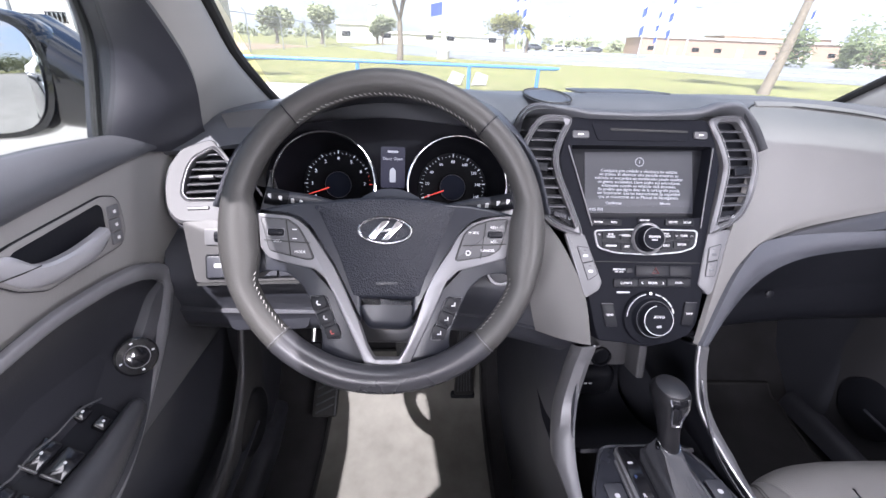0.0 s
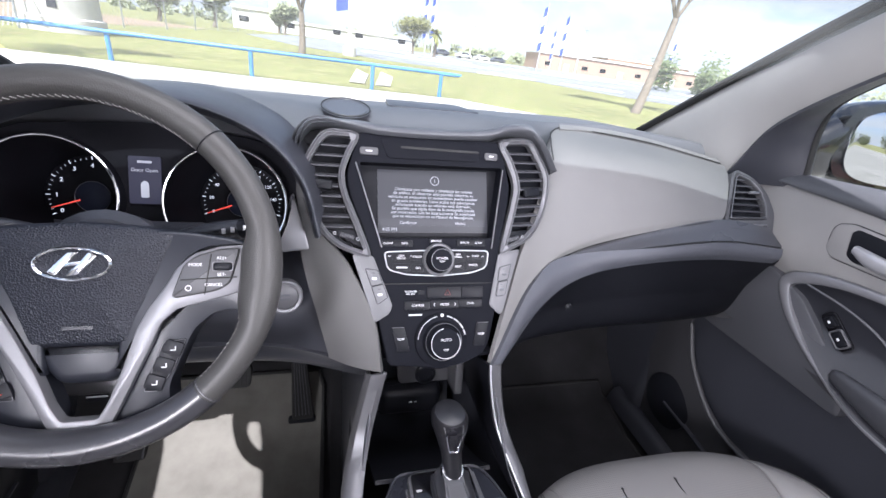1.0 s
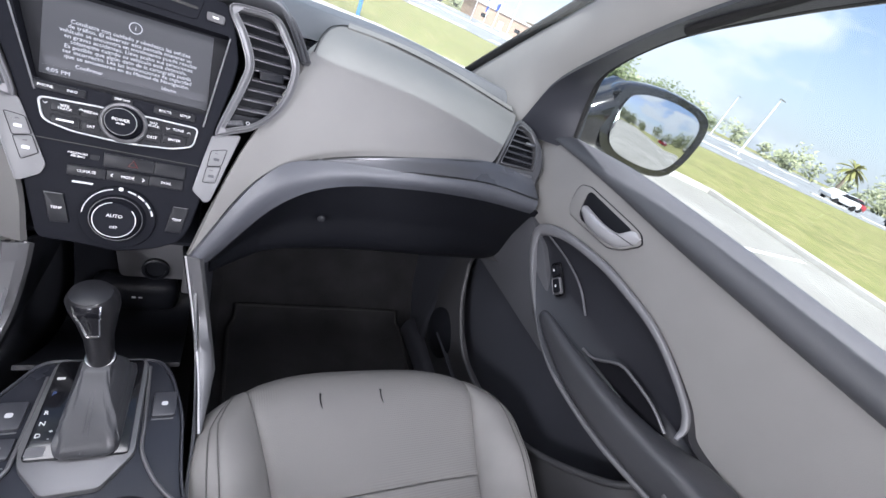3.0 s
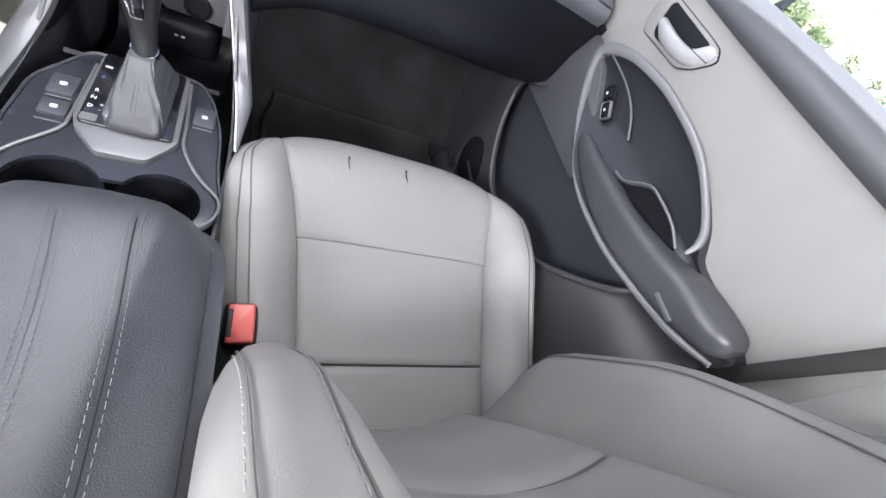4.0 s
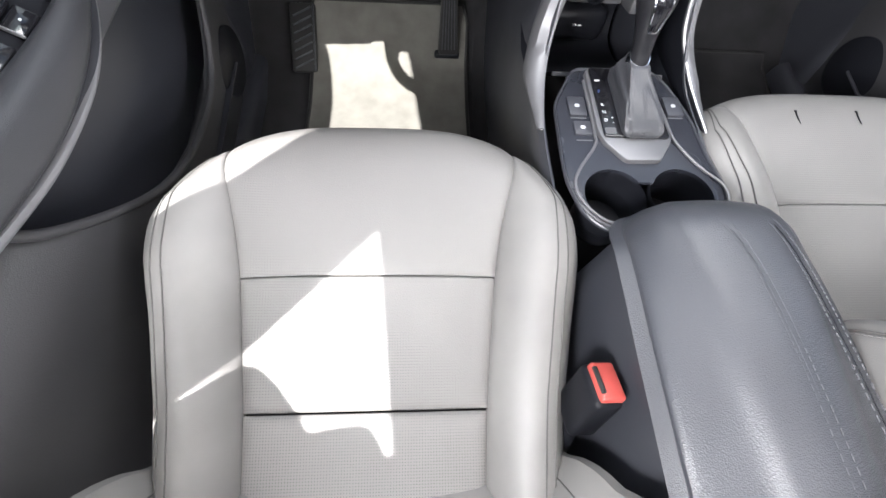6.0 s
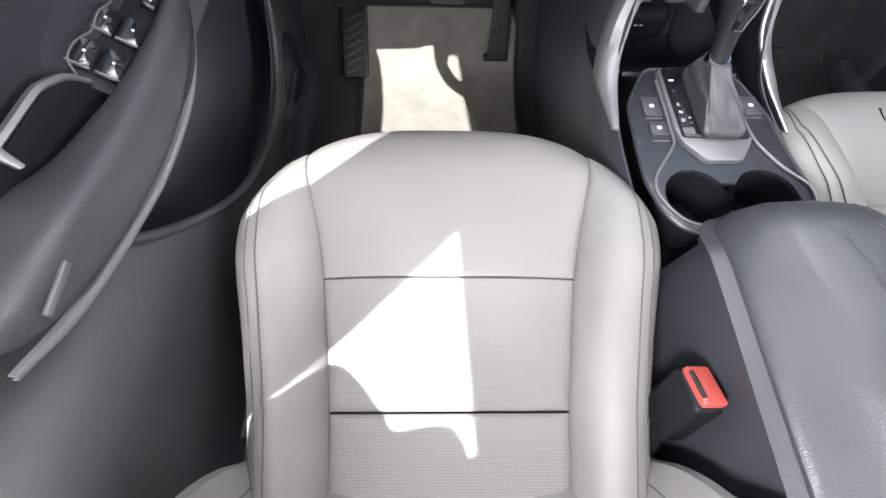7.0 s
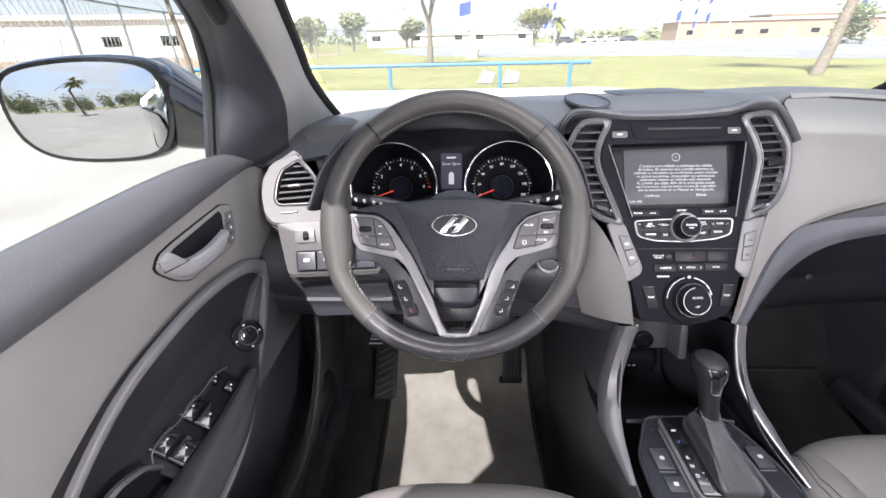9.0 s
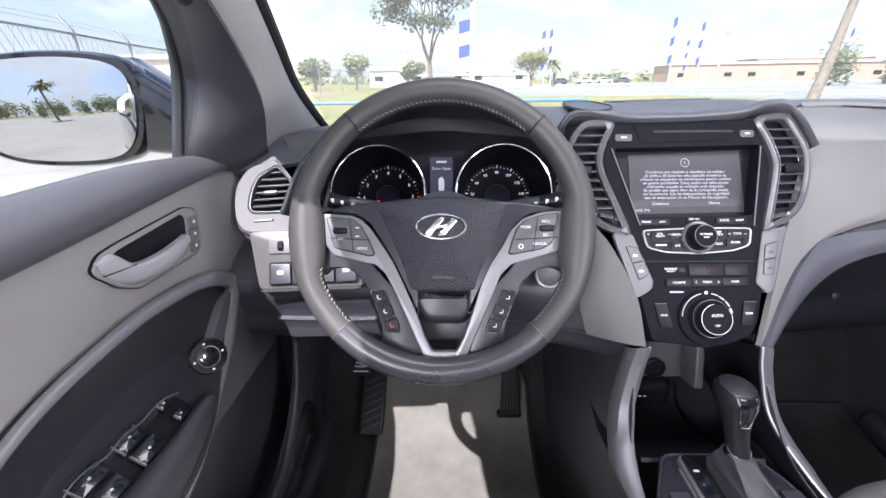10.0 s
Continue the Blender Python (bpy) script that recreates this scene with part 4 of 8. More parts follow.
def dashes(line, step, gap, r, bm):
    """Short threads along a line of points."""
    pts = catmull(line, int(sum((Vector(a) - Vector(b)).length for a, b in zip(line, line[1:])) / step) + 2)
    for a, b in zip(pts, pts[1:]):
        tube([a, a.lerp(b, gap)], r, 5, bm=bm)
    return bm


def seat(cx, dy, label, torn, recline=0.0):
    st = thing("car_seat", (cx, dy, 0.4), label, "seat", group="front seats")
    spine = catmull([(0, 0.335, 0.55), (0, 0.365, 0.62), (0, 0.372, 0.68), (0, 0.352, 0.722), (0, 0.30, 0.738), (0, 0.21, 0.722), (0, 0.13, 0.70), (0, -0.03, 0.655), (0, -0.13, 0.628), (0, -0.2, 0.62)], 900)

    def along(v):
        p = spine[min(899, max(0, round(v * 899)))]
        return p.y, p.z

    def v_of(y):
        return max((i for i in range(400, 900) if spine[i].y >= y), default=400) / 899

    def inner(y):
        return ramp(y, ((-0.2, 0.14), (-0.03, 0.146), (0.13, 0.16), (0.2, 0.17), (0.3, 0.19), (0.37, 0.2)))

    def outer(y):
        return ramp(y, ((-0.2, 0.23), (-0.02, 0.246), (0.05, 0.258), (0.14, 0.268), (0.23, 0.268), (0.28, 0.266), (0.33, 0.26), (0.37, 0.25)))

    def bow(u, v):
        return -(0.10 if not torn else 0.07) * (abs(u) / 0.25) ** 3.4 * max(0, min(1, (0.72 - v) / 0.3))

    def middle(v0, v1):
        def fn(a, b):
            v = v0 + (v1 - v0) * b
            y, z = along(v)
            s = inner(y)
            u = s * (2 * a - 1)
            return (cx + u, y + bow(u, v) + dy, z + 0.001 * (2 * a - 1) ** 2)
        return fn

    cuts = [0.0, v_of(0.15 if torn else 0.132), v_of(-0.022 if torn else -0.028), 1.0]
    for i in range(3):
        part("cushion_panel", puffed(middle(cuts[i] + 0.0007, cuts[i + 1] - 0.0007), 24, 34 if i == 0 else 20, drop=0.004, edge=0.06), M_PERF, st, "perforated grey leather cushion panel")
    for s in (-1, 1):
        prof = [(0.0, 0.004), (0.2, 0.03), (0.5, 0.046), (0.8, 0.036), (0.97, 0.0), (1.0, -0.05), (0.93, -0.16)]
        cv = catmull([(a, b, 0) for a, b in prof], 600)

        def side(a, b, s=s):
            v = 0.0 + b
            y, z = along(v)
            p = cv[int(a * 599)]
            lift = max(0.0, min(1, (v - 0.34) / 0.34))
            lift = 0.06 + 0.94 * lift * lift * (3 - 2 * lift)
            u = inner(y) + (outer(y) - inner(y)) * p.x
            return (cx + s * u, y + bow(u, v) + dy, z + p.y * (lift if p.y > 0 else 1))
        part("bolster", puffed(side, 22, 60, edge=0.05, drop=0.004), M_LEATHER, st, "grey leather side bolster")
        for off in (0.40, 0.47):
            ln = []
            for k in range(46):
                b = 0.22 + 0.7 * k / 45
                p = Vector(side(off * (1 if b > 0.42 else 0.2 + 0.8 * max(0, (b - 0.22) / 0.2)), b))
                ln.append(p + Vector((0, 0, 0.0008)))
            part("seam", tube(ln, 0.0009, 6), M_SEAM, st, "stitched seam")
    # dark tack at the seams between panels
    if torn:
        for u, y0_, y1_ in ((-0.092, 0.352, 0.272), (0.011, 0.342, 0.275)):
            ln = []
            for k in range(9):
                v = v_of(y0_ + (y1_ - y0_) * k / 8 - bow(u, 0.4))
                y, z = along(v)
                ln.append((cx + u + 0.0013 * math.sin(k * 1.7), y + bow(u, v) + dy, z + 0.001))
            part("tear", tube(ln, [0.0005, 0.001, 0.0013, 0.0014, 0.0014, 0.0013, 0.0011, 0.0009, 0.0004], 6), M_BLACK, st, "split in the leather")
    # plastic base, rails
    part("seat_base", block(0.44, 0.42, 0.12, pose(cx, 0.1 + dy, 0.56), 0.02), M_DARK, st, "dark plastic seat valance")
    for s in (-1, 1):
        part("seat_rail", block(0.035, 0.56, 0.05, pose(cx + s * 0.18, 0.08 + dy, 0.42), 0.006), M_STEEL, st, "steel seat rail")
    # backrest
    back = catmull([(0, -0.10, 0.615), (0, -0.12, 0.68), (0, -0.16, 0.78), (0, -0.225, 0.92), (0, -0.295, 1.07), (0, -0.36, 1.2), (0, -0.405, 1.275), (0, -0.455, 1.285)], 1200)
    back = [p + Vector((0, recline * min(1, (p.z - 0.6) / 0.15), 0)) for p in back]
    into = Vector((0, -1, -0.3)).normalized()

    def bw(z):
        return ramp(z, ((0.6, 0.155), (0.8, 0.165), (1.0, 0.18), (1.2, 0.16), (1.3, 0.13))) - (0.045 if torn else 0.0)

    def bo(z):
        return ramp(z, ((0.6, 0.238), (0.75, 0.262 if recline else 0.248), (0.9, 0.282 if recline else 0.25), (1.05, 0.272 if recline else 0.25), (1.13, 0.235 if recline else 0.215), (1.2, 0.222 if recline else 0.195), (1.3, 0.165)))

    def bmid(v0, v1):
        def fn(a, b):
            p = back[int((v0 + (v1 - v0) * b) * 1199)]
            u = bw(p.z) * (2 * a - 1)
            return (cx + u, p.y + 0.02 * (2 * a - 1) ** 2 + dy, p.z)
        return fn

    for a, b in ((0.0, 0.38), (0.385, 0.72), (0.725, 1.0)):
        part("backrest_panel", puffed(bmid(a, b), 20, 24, edge=0.08, into=into), M_LEATHER, st, "grey leather backrest panel")
    for s in (-1, 1):
        cb = catmull([(0.0, 0.012, 0), (0.17, 0.058, 0), (0.4, 0.1, 0), (0.62, 0.112, 0), (0.83, 0.1, 0), (0.97, 0.06, 0), (1.0, 0.0, 0), (0.95, -0.09, 0)] if torn else [(0.0, 0.012, 0), (0.25, 0.015, 0), (0.5, 0.045, 0), (0.78, 0.135, 0), (0.95, 0.135, 0), (1.0, 0.0, 0), (0.95, -0.09, 0)], 600)

        def bs(a, b, s=s):
            p = back[int(b * 1199)]
            q = cb[int(a * 599)]
            hi = max(0.0, min(1.0, (p.z - 1.06) / 0.13 if recline else (p.z - 0.9) / 0.24))
            lo = min(1, b / (0.32 if recline else 0.3))
            lift = (1.06 if recline else 1.0) * ((0.3 if recline else 0.06) + (0.7 if recline else 0.94) * lo * lo * (3 - 2 * lo)) * (1 - 0.72 * hi * hi * (3 - 2 * hi))
            return (cx + s * (bw(p.z) + (bo(p.z) - bw(p.z)) * q.x), p.y + (q.y * lift if q.y > 0 else q.y) + dy, p.z + 0.02 * q.x)
        part("backrest_bolster", puffed(bs, 20, 50, edge=0.05, into=into), M_LEATHER, st, "grey leather backrest bolster")
        for off in (0.34, 0.58) if torn else (0.36, 0.43):
            ln = [Vector(bs(off, 0.06 + 0.86 * k / 50)) + Vector((0, 0.0008, 0.0004)) for k in range(51)]
            part("seam", tube(ln, 0.0009, 6), M_SEAM, st, "stitched seam")
            if torn:
                sb = dashes([Vector(bs(off + 0.018, 0.06 + 0.86 * k / 20)) + Vector((0, 0.0008, 0.0004)) for k in range(21)], 0.006, 0.6, 0.0005, bmesh.new())
                tagged(part("stitching", sb, M_THREAD, st, "pale stitches beside the seam"), kind="stuff")
    part("backrest_shell", rings([[Vector((cx + x * k, y + dy + recline, z)) for x, y in rrect(0.44, 0.1, 0.045, 4, 0, yy)] for y0, k, yy, z in ((0, 1, -0.19, 0.6), (0, 1.08, -0.31, 0.9), (0, 0.95, -0.44, 1.2), (0, 0.7, -0.47, 1.27))]), M_LEATHER, st, "grey rear shell")
    for s in (-1, 1):
        part("headrest_post", tube([(cx + s * 0.06, -0.44 + dy + recline, 1.24), (cx + s * 0.06, -0.47 + dy + recline, 1.36)], 0.006, 10), M_CHROME, st, "chrome headrest post")
    part("headrest", block(0.26, 0.1, 0.17, pose(cx, -0.47 + dy + recline, 1.42, -12), 0.045), M_LEATHER, st, "grey leather headrest")
    return st


seat(-0.04, 0.0, "driver's grey leather seat with perforated cushion, lit by the sun", False, -0.105)
seat(0.703, 0.093, "passenger's grey leather seat with perforated cushion and two splits", True)

# ---- centre console ----
con = thing("centre_console", (MID, 0.3, 0.4), "dark centre console with gear gate, cup holders and satin edges", "console")
plate = rounded([(0.262, 0.458), (0.246, 0.425), (0.224, 0.385), (0.221, 0.306), (0.221, 0.25), (0.236, 0.2), (0.262, 0.176), (0.392, 0.176), (0.43, 0.205), (0.44, 0.24), (0.43, 0.285), (0.424, 0.366), (0.406, 0.428), (0.388, 0.458)], 0.018)
ZC = 0.745
loops = []
for k, z in ((1.0, ZC - 0.006), (1.03, ZC - 0.015), (1.05, 0.68), (1.08, 0.55), (1.1, 0.39)):
    loops.append([Vector((MID + (x - MID) * k, 0.3 + (y - 0.3) * (1 if z > 0.7 else 1.05), z)) for x, y in plate])
wells = bmesh.new()
CUPS = [(0.283, 0.227), (0.378, 0.229)]
for x, y in CUPS:
    lathe([(0.039, -0.075), (0.0445, 0.05)], pose(x, y, ZC), 40, wells)
slot = block(0.06, 0.043, 0.09, pose(0.33, 0.227, ZC - 0.01), 0.004)
part("body", carve(carve(rings(loops), wells.copy()), slot.copy()), M_DARK, con, "dark grained console sides")
part("top_plate", carve(carve(slab(plate, 0.006, pose(0, 0, ZC - 0.006), 0.003), wells), slot), M_PLATE, con, "glossy graphite top plate")
part("plate_edge", ringplate([(MID + (x - MID) * 1.03, 0.31 + (y - 0.31) * 1.03) for x, y in plate], plate, 0.006, pose(0, 0, ZC - 0.004), 0.002), M_DARK, con, "dark edge of the top plate")
for x, y in CUPS:
    part("cup_holder", lathe([(0.0385, -0.07), (0.0395, -0.068), (0.044, -0.004), (0.0445, -0.006), (0.0385, -0.074)], pose(x, y, ZC), 40), M_BLACK, con, "deep black cup well")
# gear gate
gate = rounded([(0.277, 0.449), (0.287, 0.456), (0.369, 0.458), (0.377, 0.447), (0.382, 0.32), (0.377, 0.31), (0.356, 0.28), (0.307, 0.279), (0.281, 0.312), (0.275, 0.334)], 0.006)
part("gate_trim", slab(gate, 0.008, pose(0, 0, ZC), 0.003), M_SATIN, con, "satin silver gate surround")
part("gate", slab(rounded([(0.281, 0.45), (0.371, 0.451), (0.376, 0.316), (0.282, 0.318)], 0.006), 0.004, pose(0, 0, ZC + 0.0075), 0.001), M_GLOSS, con, "black gate with letters")
boot = []
for k, ky, z, y, x0 in ((1.0, 1.0, 0.756, 0.376, 0.336), (1.03, 1.02, 0.762, 0.377, 0.336), (0.97, 0.95, 0.770, 0.38, 0.335), (0.84, 0.76, 0.780, 0.388, 0.333), (0.66, 0.56, 0.789, 0.398, 0.331), (0.5, 0.36, 0.797, 0.407, 0.3295), (0.45, 0.26, 0.803, 0.413, 0.329)):
    rw = []
    for i, (x, yy) in enumerate(rrect(0.058, 0.122, 0.012, 8)):
        fold = 1 + 0.05 * math.sin(i * 1.1 + z * 260) * (0.4 < k < 1.0)
        rw.append(Vector((x0 + x * k * fold, y + yy * ky * fold, z)))
    boot.append(rw)
bcols = [catmull([b[i] for b in boot], 22) for i in range(len(boot[0]))]
part("boot", rings([[c[j] for c in bcols] for j in range(22)]), M_ARM, con, "wrinkled black leather gear boot")
kb = []
for r, y, z, f in ((0.013, 0.415, 0.797, 1), (0.0145, 0.417, 0.802, 1), (0.0135, 0.42, 0.812, 1), (0.015, 0.427, 0.835, 1), (0.02, 0.434, 0.858, 1), (0.0245, 0.437, 0.876, 1), (0.025, 0.437, 0.889, 1), (0.02, 0.436, 0.899, 1), (0.008, 0.435, 0.903, 1)):
    kb.append([Vector((0.331 - 0.12 * (z - 0.797) + r * math.cos(a), y + r * 1.1 * math.sin(a), z - 0.05 * max(0, z - 0.8))) for a in [2 * math.pi * i / 24 for i in range(24)]])
shifter = part("gear_knob", rings(kb), M_KNOB, con, "black leather gear knob")
# storage bin before the gear gate, and its walls
bin_rows = [[(x, y, z) for x in (0.232, 0.32, 0.412)] for y, z in ((0.455, 0.735), (0.5, 0.695), (0.6, 0.635), (0.69, 0.635), (0.715, 0.74), (0.7, 0.9), (0.54, 0.90))]
part("bin", sheet(lattice(bin_rows, 10, 30), 0.006), M_BLACK, con, "black open storage bin")
for s in (-1, 1):
    def cx_(w):
        return MID + s * w
    ed = [(cx_(0.082), 0.517, 0.895), (cx_(0.09), 0.512, 0.85), (cx_(0.103), 0.49, 0.79), (cx_(0.116), 0.43, 0.755), (cx_(0.124), 0.34, 0.742)]
    e = catmull(ed, 24)
    top = catmull([(cx_(0.12), 1.04, 0.86), (cx_(0.112), 0.75, 0.875), (cx_(0.1), 0.56, 0.885), (cx_(0.1), 0.505, 0.84), (cx_(0.113), 0.44, 0.758), (cx_(0.12), 0.34, 0.738), (cx_(0.118), 0.18, 0.735)], 40)
    rows = [top, [p + Vector((s * 0.006, 0.012, -0.03)) for p in top], [Vector((cx_(0.122), p.y + 0.015, 0.5 * p.z + 0.25)) for p in top], [Vector((cx_(0.125), p.y + 0.015, 0.39)) for p in top]]
    part("cheek", sheet(lattice(rows, 40, 14), 0.004), M_DARK, con, "dark side cheek")
    inn = [e, [p + Vector((-s * 0.004, 0.06, -0.02)) for p in e], [p + Vector((-s * 0.002, 0.2, -0.03)) for p in e]]
    part("inner_cheek", sheet(lattice(inn, 24, 8), 0.004), M_BLACK, con, "black inner wall of the bin")
    ts = [min(1.0, (24 - i) / 7) for i in range(24)]
    rows = [[p + Vector((s * dx * k, dy * k, dz * k)) for p, k in zip(e, ts)] for dx, dy, dz in ((-0.003, 0.006, -0.006), (-0.002, -0.002, 0.001), (0.004, -0.005, 0.002), (0.016, -0.003, -0.001), (0.021, 0.004, -0.006), (0.02, 0.02, -0.016))]
    part("edge_trim", sheet(rows, 0.003), M_SATINDK, con, "satin grey edge trim")
    part("edge_line", tube([p + Vector((-s * 0.001 * k, -0.004 * k, 0.002 * k)) for p, k in zip(e, ts)], 0.0014, 6), M_BRIGHT, con, "bright line along the edge trim")
# armrest box
box = []
for y, k in ((0.155, 0.8), (0.12, 0.96), (0.0, 1), (-0.4, 1)):
    half = [(0.123, 0.4), (0.119, 0.6), (0.107, 0.74), (0.099, 0.795)]
    box.append([Vector((0.345 - x * k, y, z)) for x, z in half] + [Vector((0.345 + x * k, y, z)) for x, z in half[::-1]])
part("armrest_bin", rings(box), M_DARK, con, "dark armrest box")
arm = []
for y, k, zt, zb, r in ((0.178, 0.6, 0.80, 0.772, 0.75), (0.172, 0.78, 0.82, 0.774, 0.7), (0.15, 0.93, 0.838, 0.782, 0.66), (0.11, 0.99, 0.848, 0.797, 0.62), (0.0, 1.02, 0.853, 0.802, 0.48), (-0.15, 1.02, 0.854, 0.802, 0.36), (-0.4, 1.02, 0.852, 0.802, 0.34)):
    half = [(0.985, zb), (1.0, zb + 0.008), (0.96, zb + (zt - zb) * 0.32), (r + 0.16, zt - 0.018), (r, zt - 0.007), (r - 0.12, zt - 0.001), (0.12, zt + 0.003)]
    ring = [(-u, z) for u, z in half] + half[::-1]
    pr = catmull([(0.345 + 0.099 * k * u, y, z) for u, z in ring], 40, True)
    arm.append(pr)
arm = [[c[j] for c in [catmull([a[i] for a in arm], 30) for i in range(40)]] for j in range(30)]
part("armrest_lid", rings(arm), M_LID, con, "padded black leather armrest lid")

# ---- centre stack ----
TA = radians(27.4)
STK = basis((MID, 0.5876, 1.03), (1, 0, 0), (0, math.sin(TA), math.cos(TA)))
stack = thing("centre_stack", (MID, 0.6, 0.9), "black centre stack with screen, vents and climate dial", "control panel")
face = rounded([(-0.122, 0.19), (0.094, 0.192), (0.106, 0.157), (0.1135, 0.123), (0.11, 0.092), (0.102, 0.054), (0.094, 0.01), (0.092, -0.06), (0.08, -0.118), (0.069, -0.136), (0.042, -0.148), (0.003, -0.1555), (-0.036, -0.149), (-0.074, -0.146), (-0.081, -0.12), (-0.094, -0.06), (-0.099, 0.01), (-0.115, 0.058), (-0.132, 0.1), (-0.137, 0.128), (-0.13, 0.155)], 0.008)
bay = rounded([(-0.119, 0.147), (0.099, 0.151), (0.083, 0.042), (-0.091, 0.039)], 0.004)
part("panel", carve(slab(face, 0.05, STK, 0.004, lift=-0.05), slab(bay, 0.05, STK, 0.0, lift=-0.021)), M_FACE, stack, "satin black fascia with a sunk screen bay")
scr = part("screen", slab(inset2(bay, 0.001), 0.002, STK, 0.0, lift=-0.021), M_BLACK, stack, "black screen surround")
part("display", slab([(-0.0915, 0.1415), (0.0805, 0.1475), (0.083, 0.0505), (-0.0895, 0.048)], 0.001, STK, 0.0, lift=-0.0188), M_SCREEN, scr, "dim lit display")
CX, CY = 0.003, -0.1105
dial = part("climate_dial", lathe([(0.04, 0.0), (0.039, 0.005), (0.034, 0.007), (0.03, 0.008), (0.0285, 0.01), (0.0275, 0.017), (0.0255, 0.018), (0.0245, 0.017), (0.0235, 0.018), (0.0225, 0.027), (0.0205, 0.0295), (0.0, 0.0295)], STK @ shift(CX, CY), 56), M_FACE, stack, "black climate dial")
part("volume_knob", lathe([(0.02, 0.0), (0.0195, 0.006), (0.0175, 0.008), (0.0165, 0.021), (0.0155, 0.023), (0.0, 0.0235)], STK @ shift(-0.002, 0.0085), 48), M_FACE, stack, "black volume knob")


def bend(bm):
    """The panel beside the screen turns back towards the passenger, with its vent."""
    inv = STK.inverted()
    for v in bm.verts:
        p = inv @ v.co
        q = max(0.0, p.x - 0.1)
        k = max(0.0, min(1.0, p.y / 0.09))
        q *= k * k * (3 - 2 * k)
        if q > 0:
            v.co = STK @ Vector((p.x + 0.36 * q, p.y + 0.14 * q, p.z - 0.4 * q))
    return bm


VENT_OUT = {-1: [(-0.12, 0.184), (-0.143, 0.19), (-0.17, 0.185), (-0.19, 0.155), (-0.199, 0.128), (-0.195, 0.1), (-0.184, 0.07), (-0.168, 0.044), (-0.148, 0.026), (-0.122, 0.015), (-0.102, 0.014), (-0.117, 0.058), (-0.134, 0.1), (-0.139, 0.128), (-0.132, 0.154)],
            1: [(0.094, 0.189), (0.118, 0.198), (0.141, 0.196), (0.155, 0.174), (0.169, 0.14), (0.168, 0.103), (0.157, 0.062), (0.14, 0.038), (0.118, 0.026), (0.097, 0.019), (0.104, 0.054), (0.112, 0.092), (0.116, 0.123), (0.107, 0.157)]}
vent_in = {}
for s in (-1, 1):
    pts = curve2(VENT_OUT[s], 84)
    m_ = STK @ shift(0, 0, -0.004)
    vent_in[s] = inset2(pts, 0.0085)
    tr_ = part("vent_trim", bend(ringplate(pts, vent_in[s], 0.014, m_, 0.004, lift=-0.004)), M_SATINDK, stack, "satin grey vent surround")
    for q, z in ((inset2(pts, 0.0008), 0.0088), (inset2(pts, 0.0078), 0.0088)):
        part("vent_lip", bend(tube([m_ @ Vector((x, y, z)) for x, y in q], 0.0006, 6, True)), M_SATIN, tr_, "thin satin vent lip")
    part("vent_well", bend(slab(inset2(pts, 0.005), 0.004, STK, 0.0, lift=-0.018)), M_BLACK, stack, "black vent well")
# taupe surround that carries the vents and key pads
sur = rounded([(-0.125, 0.192), (-0.175, 0.192), (-0.205, 0.13), (-0.197, 0.08), (-0.165, 0.03), (-0.132, 0.012), (-0.1, -0.083), (-0.09, -0.15), (0.09, -0.15), (0.106, -0.075), (0.132, 0.02), (0.165, 0.055), (0.176, 0.105), (0.176, 0.142), (0.148, 0.2), (0.11, 0.202)], 0.012)
holes = bmesh.new()
for s in (-1, 1):
    slab(inset2(curve2(VENT_OUT[s], 84), 0.004), 0.05, STK, 0.0, lift=-0.03, bm=holes)
part("surround", bend(carve(slab(sur, 0.04, STK, 0.006, lift=-0.046), holes)), M_FLANK, stack, "grey panel round vents and key pads")
# brow over the stack
brow = []
edge = [(-0.206, 0.155), (-0.2, 0.178), (-0.187, 0.194), (-0.165, 0.199), (-0.119, 0.191), (-0.086, 0.187), (0.0, 0.188), (0.072, 0.194), (0.11, 0.206), (0.14, 0.206), (0.158, 0.184), (0.175, 0.143)]
for w, dv, k in ((-0.085, 0.02, 1.03), (-0.03, 0.019, 1.02), (0.0, 0.015, 1.01), (0.010, 0.009, 1.0), (0.010, 0.003, 1.0), (-0.004, 0.0, 0.995), (-0.03, 0.0, 0.99)):
    brow.append([STK @ Vector((x * k, v + dv * (1 if abs(x) < 0.15 else 0.4), w)) for x, v in edge])
part("brow", bend(sheet(lattice(brow, 60, 18), 0.006)), M_TOP, stack, "dark slate brow")

# ---- steering wheel and cluster ----
WA = radians(26)
WHL = basis((-0.057, 0.449, 1.10), (1, 0, 0), (0, math.sin(WA), math.cos(WA)))
sw = thing("steering_wheel", (-0.057, 0.449, 1.10), "dark worn leather steering wheel with satin spokes and emblem", "steering wheel")
RIM_X, RIM_Y, RIM_OUT = -0.002, 0.005, 0.178


def rim_point(a, b, grow=0.0):
    """A place on the rim's skin: a round the wheel, b round the bar; the inner side swells at the thumb rests."""
    side = 0.0
    d = (math.degrees(a) + 360) % 360
    for c in (184, 356):
        off = abs((d - c + 180) % 360 - 180)
        side = max(side, max(0.0, 1 - (off / 19.0) ** 2))
    inner = RIM_OUT - 0.0295 - 0.0105 * side * side * (3 - 2 * side)
    r1, r2 = (RIM_OUT - inner) / 2 + grow, 0.0165 + grow
    r0 = (RIM_OUT + inner) / 2
    k = r0 + r1 * math.cos(b)
    return WHL @ Vector((RIM_X + k * math.cos(a), RIM_Y + k * math.sin(a), -0.006 - 0.004 * side * (math.cos(b) < 0) * -math.cos(b) + r2 * math.sin(b)))


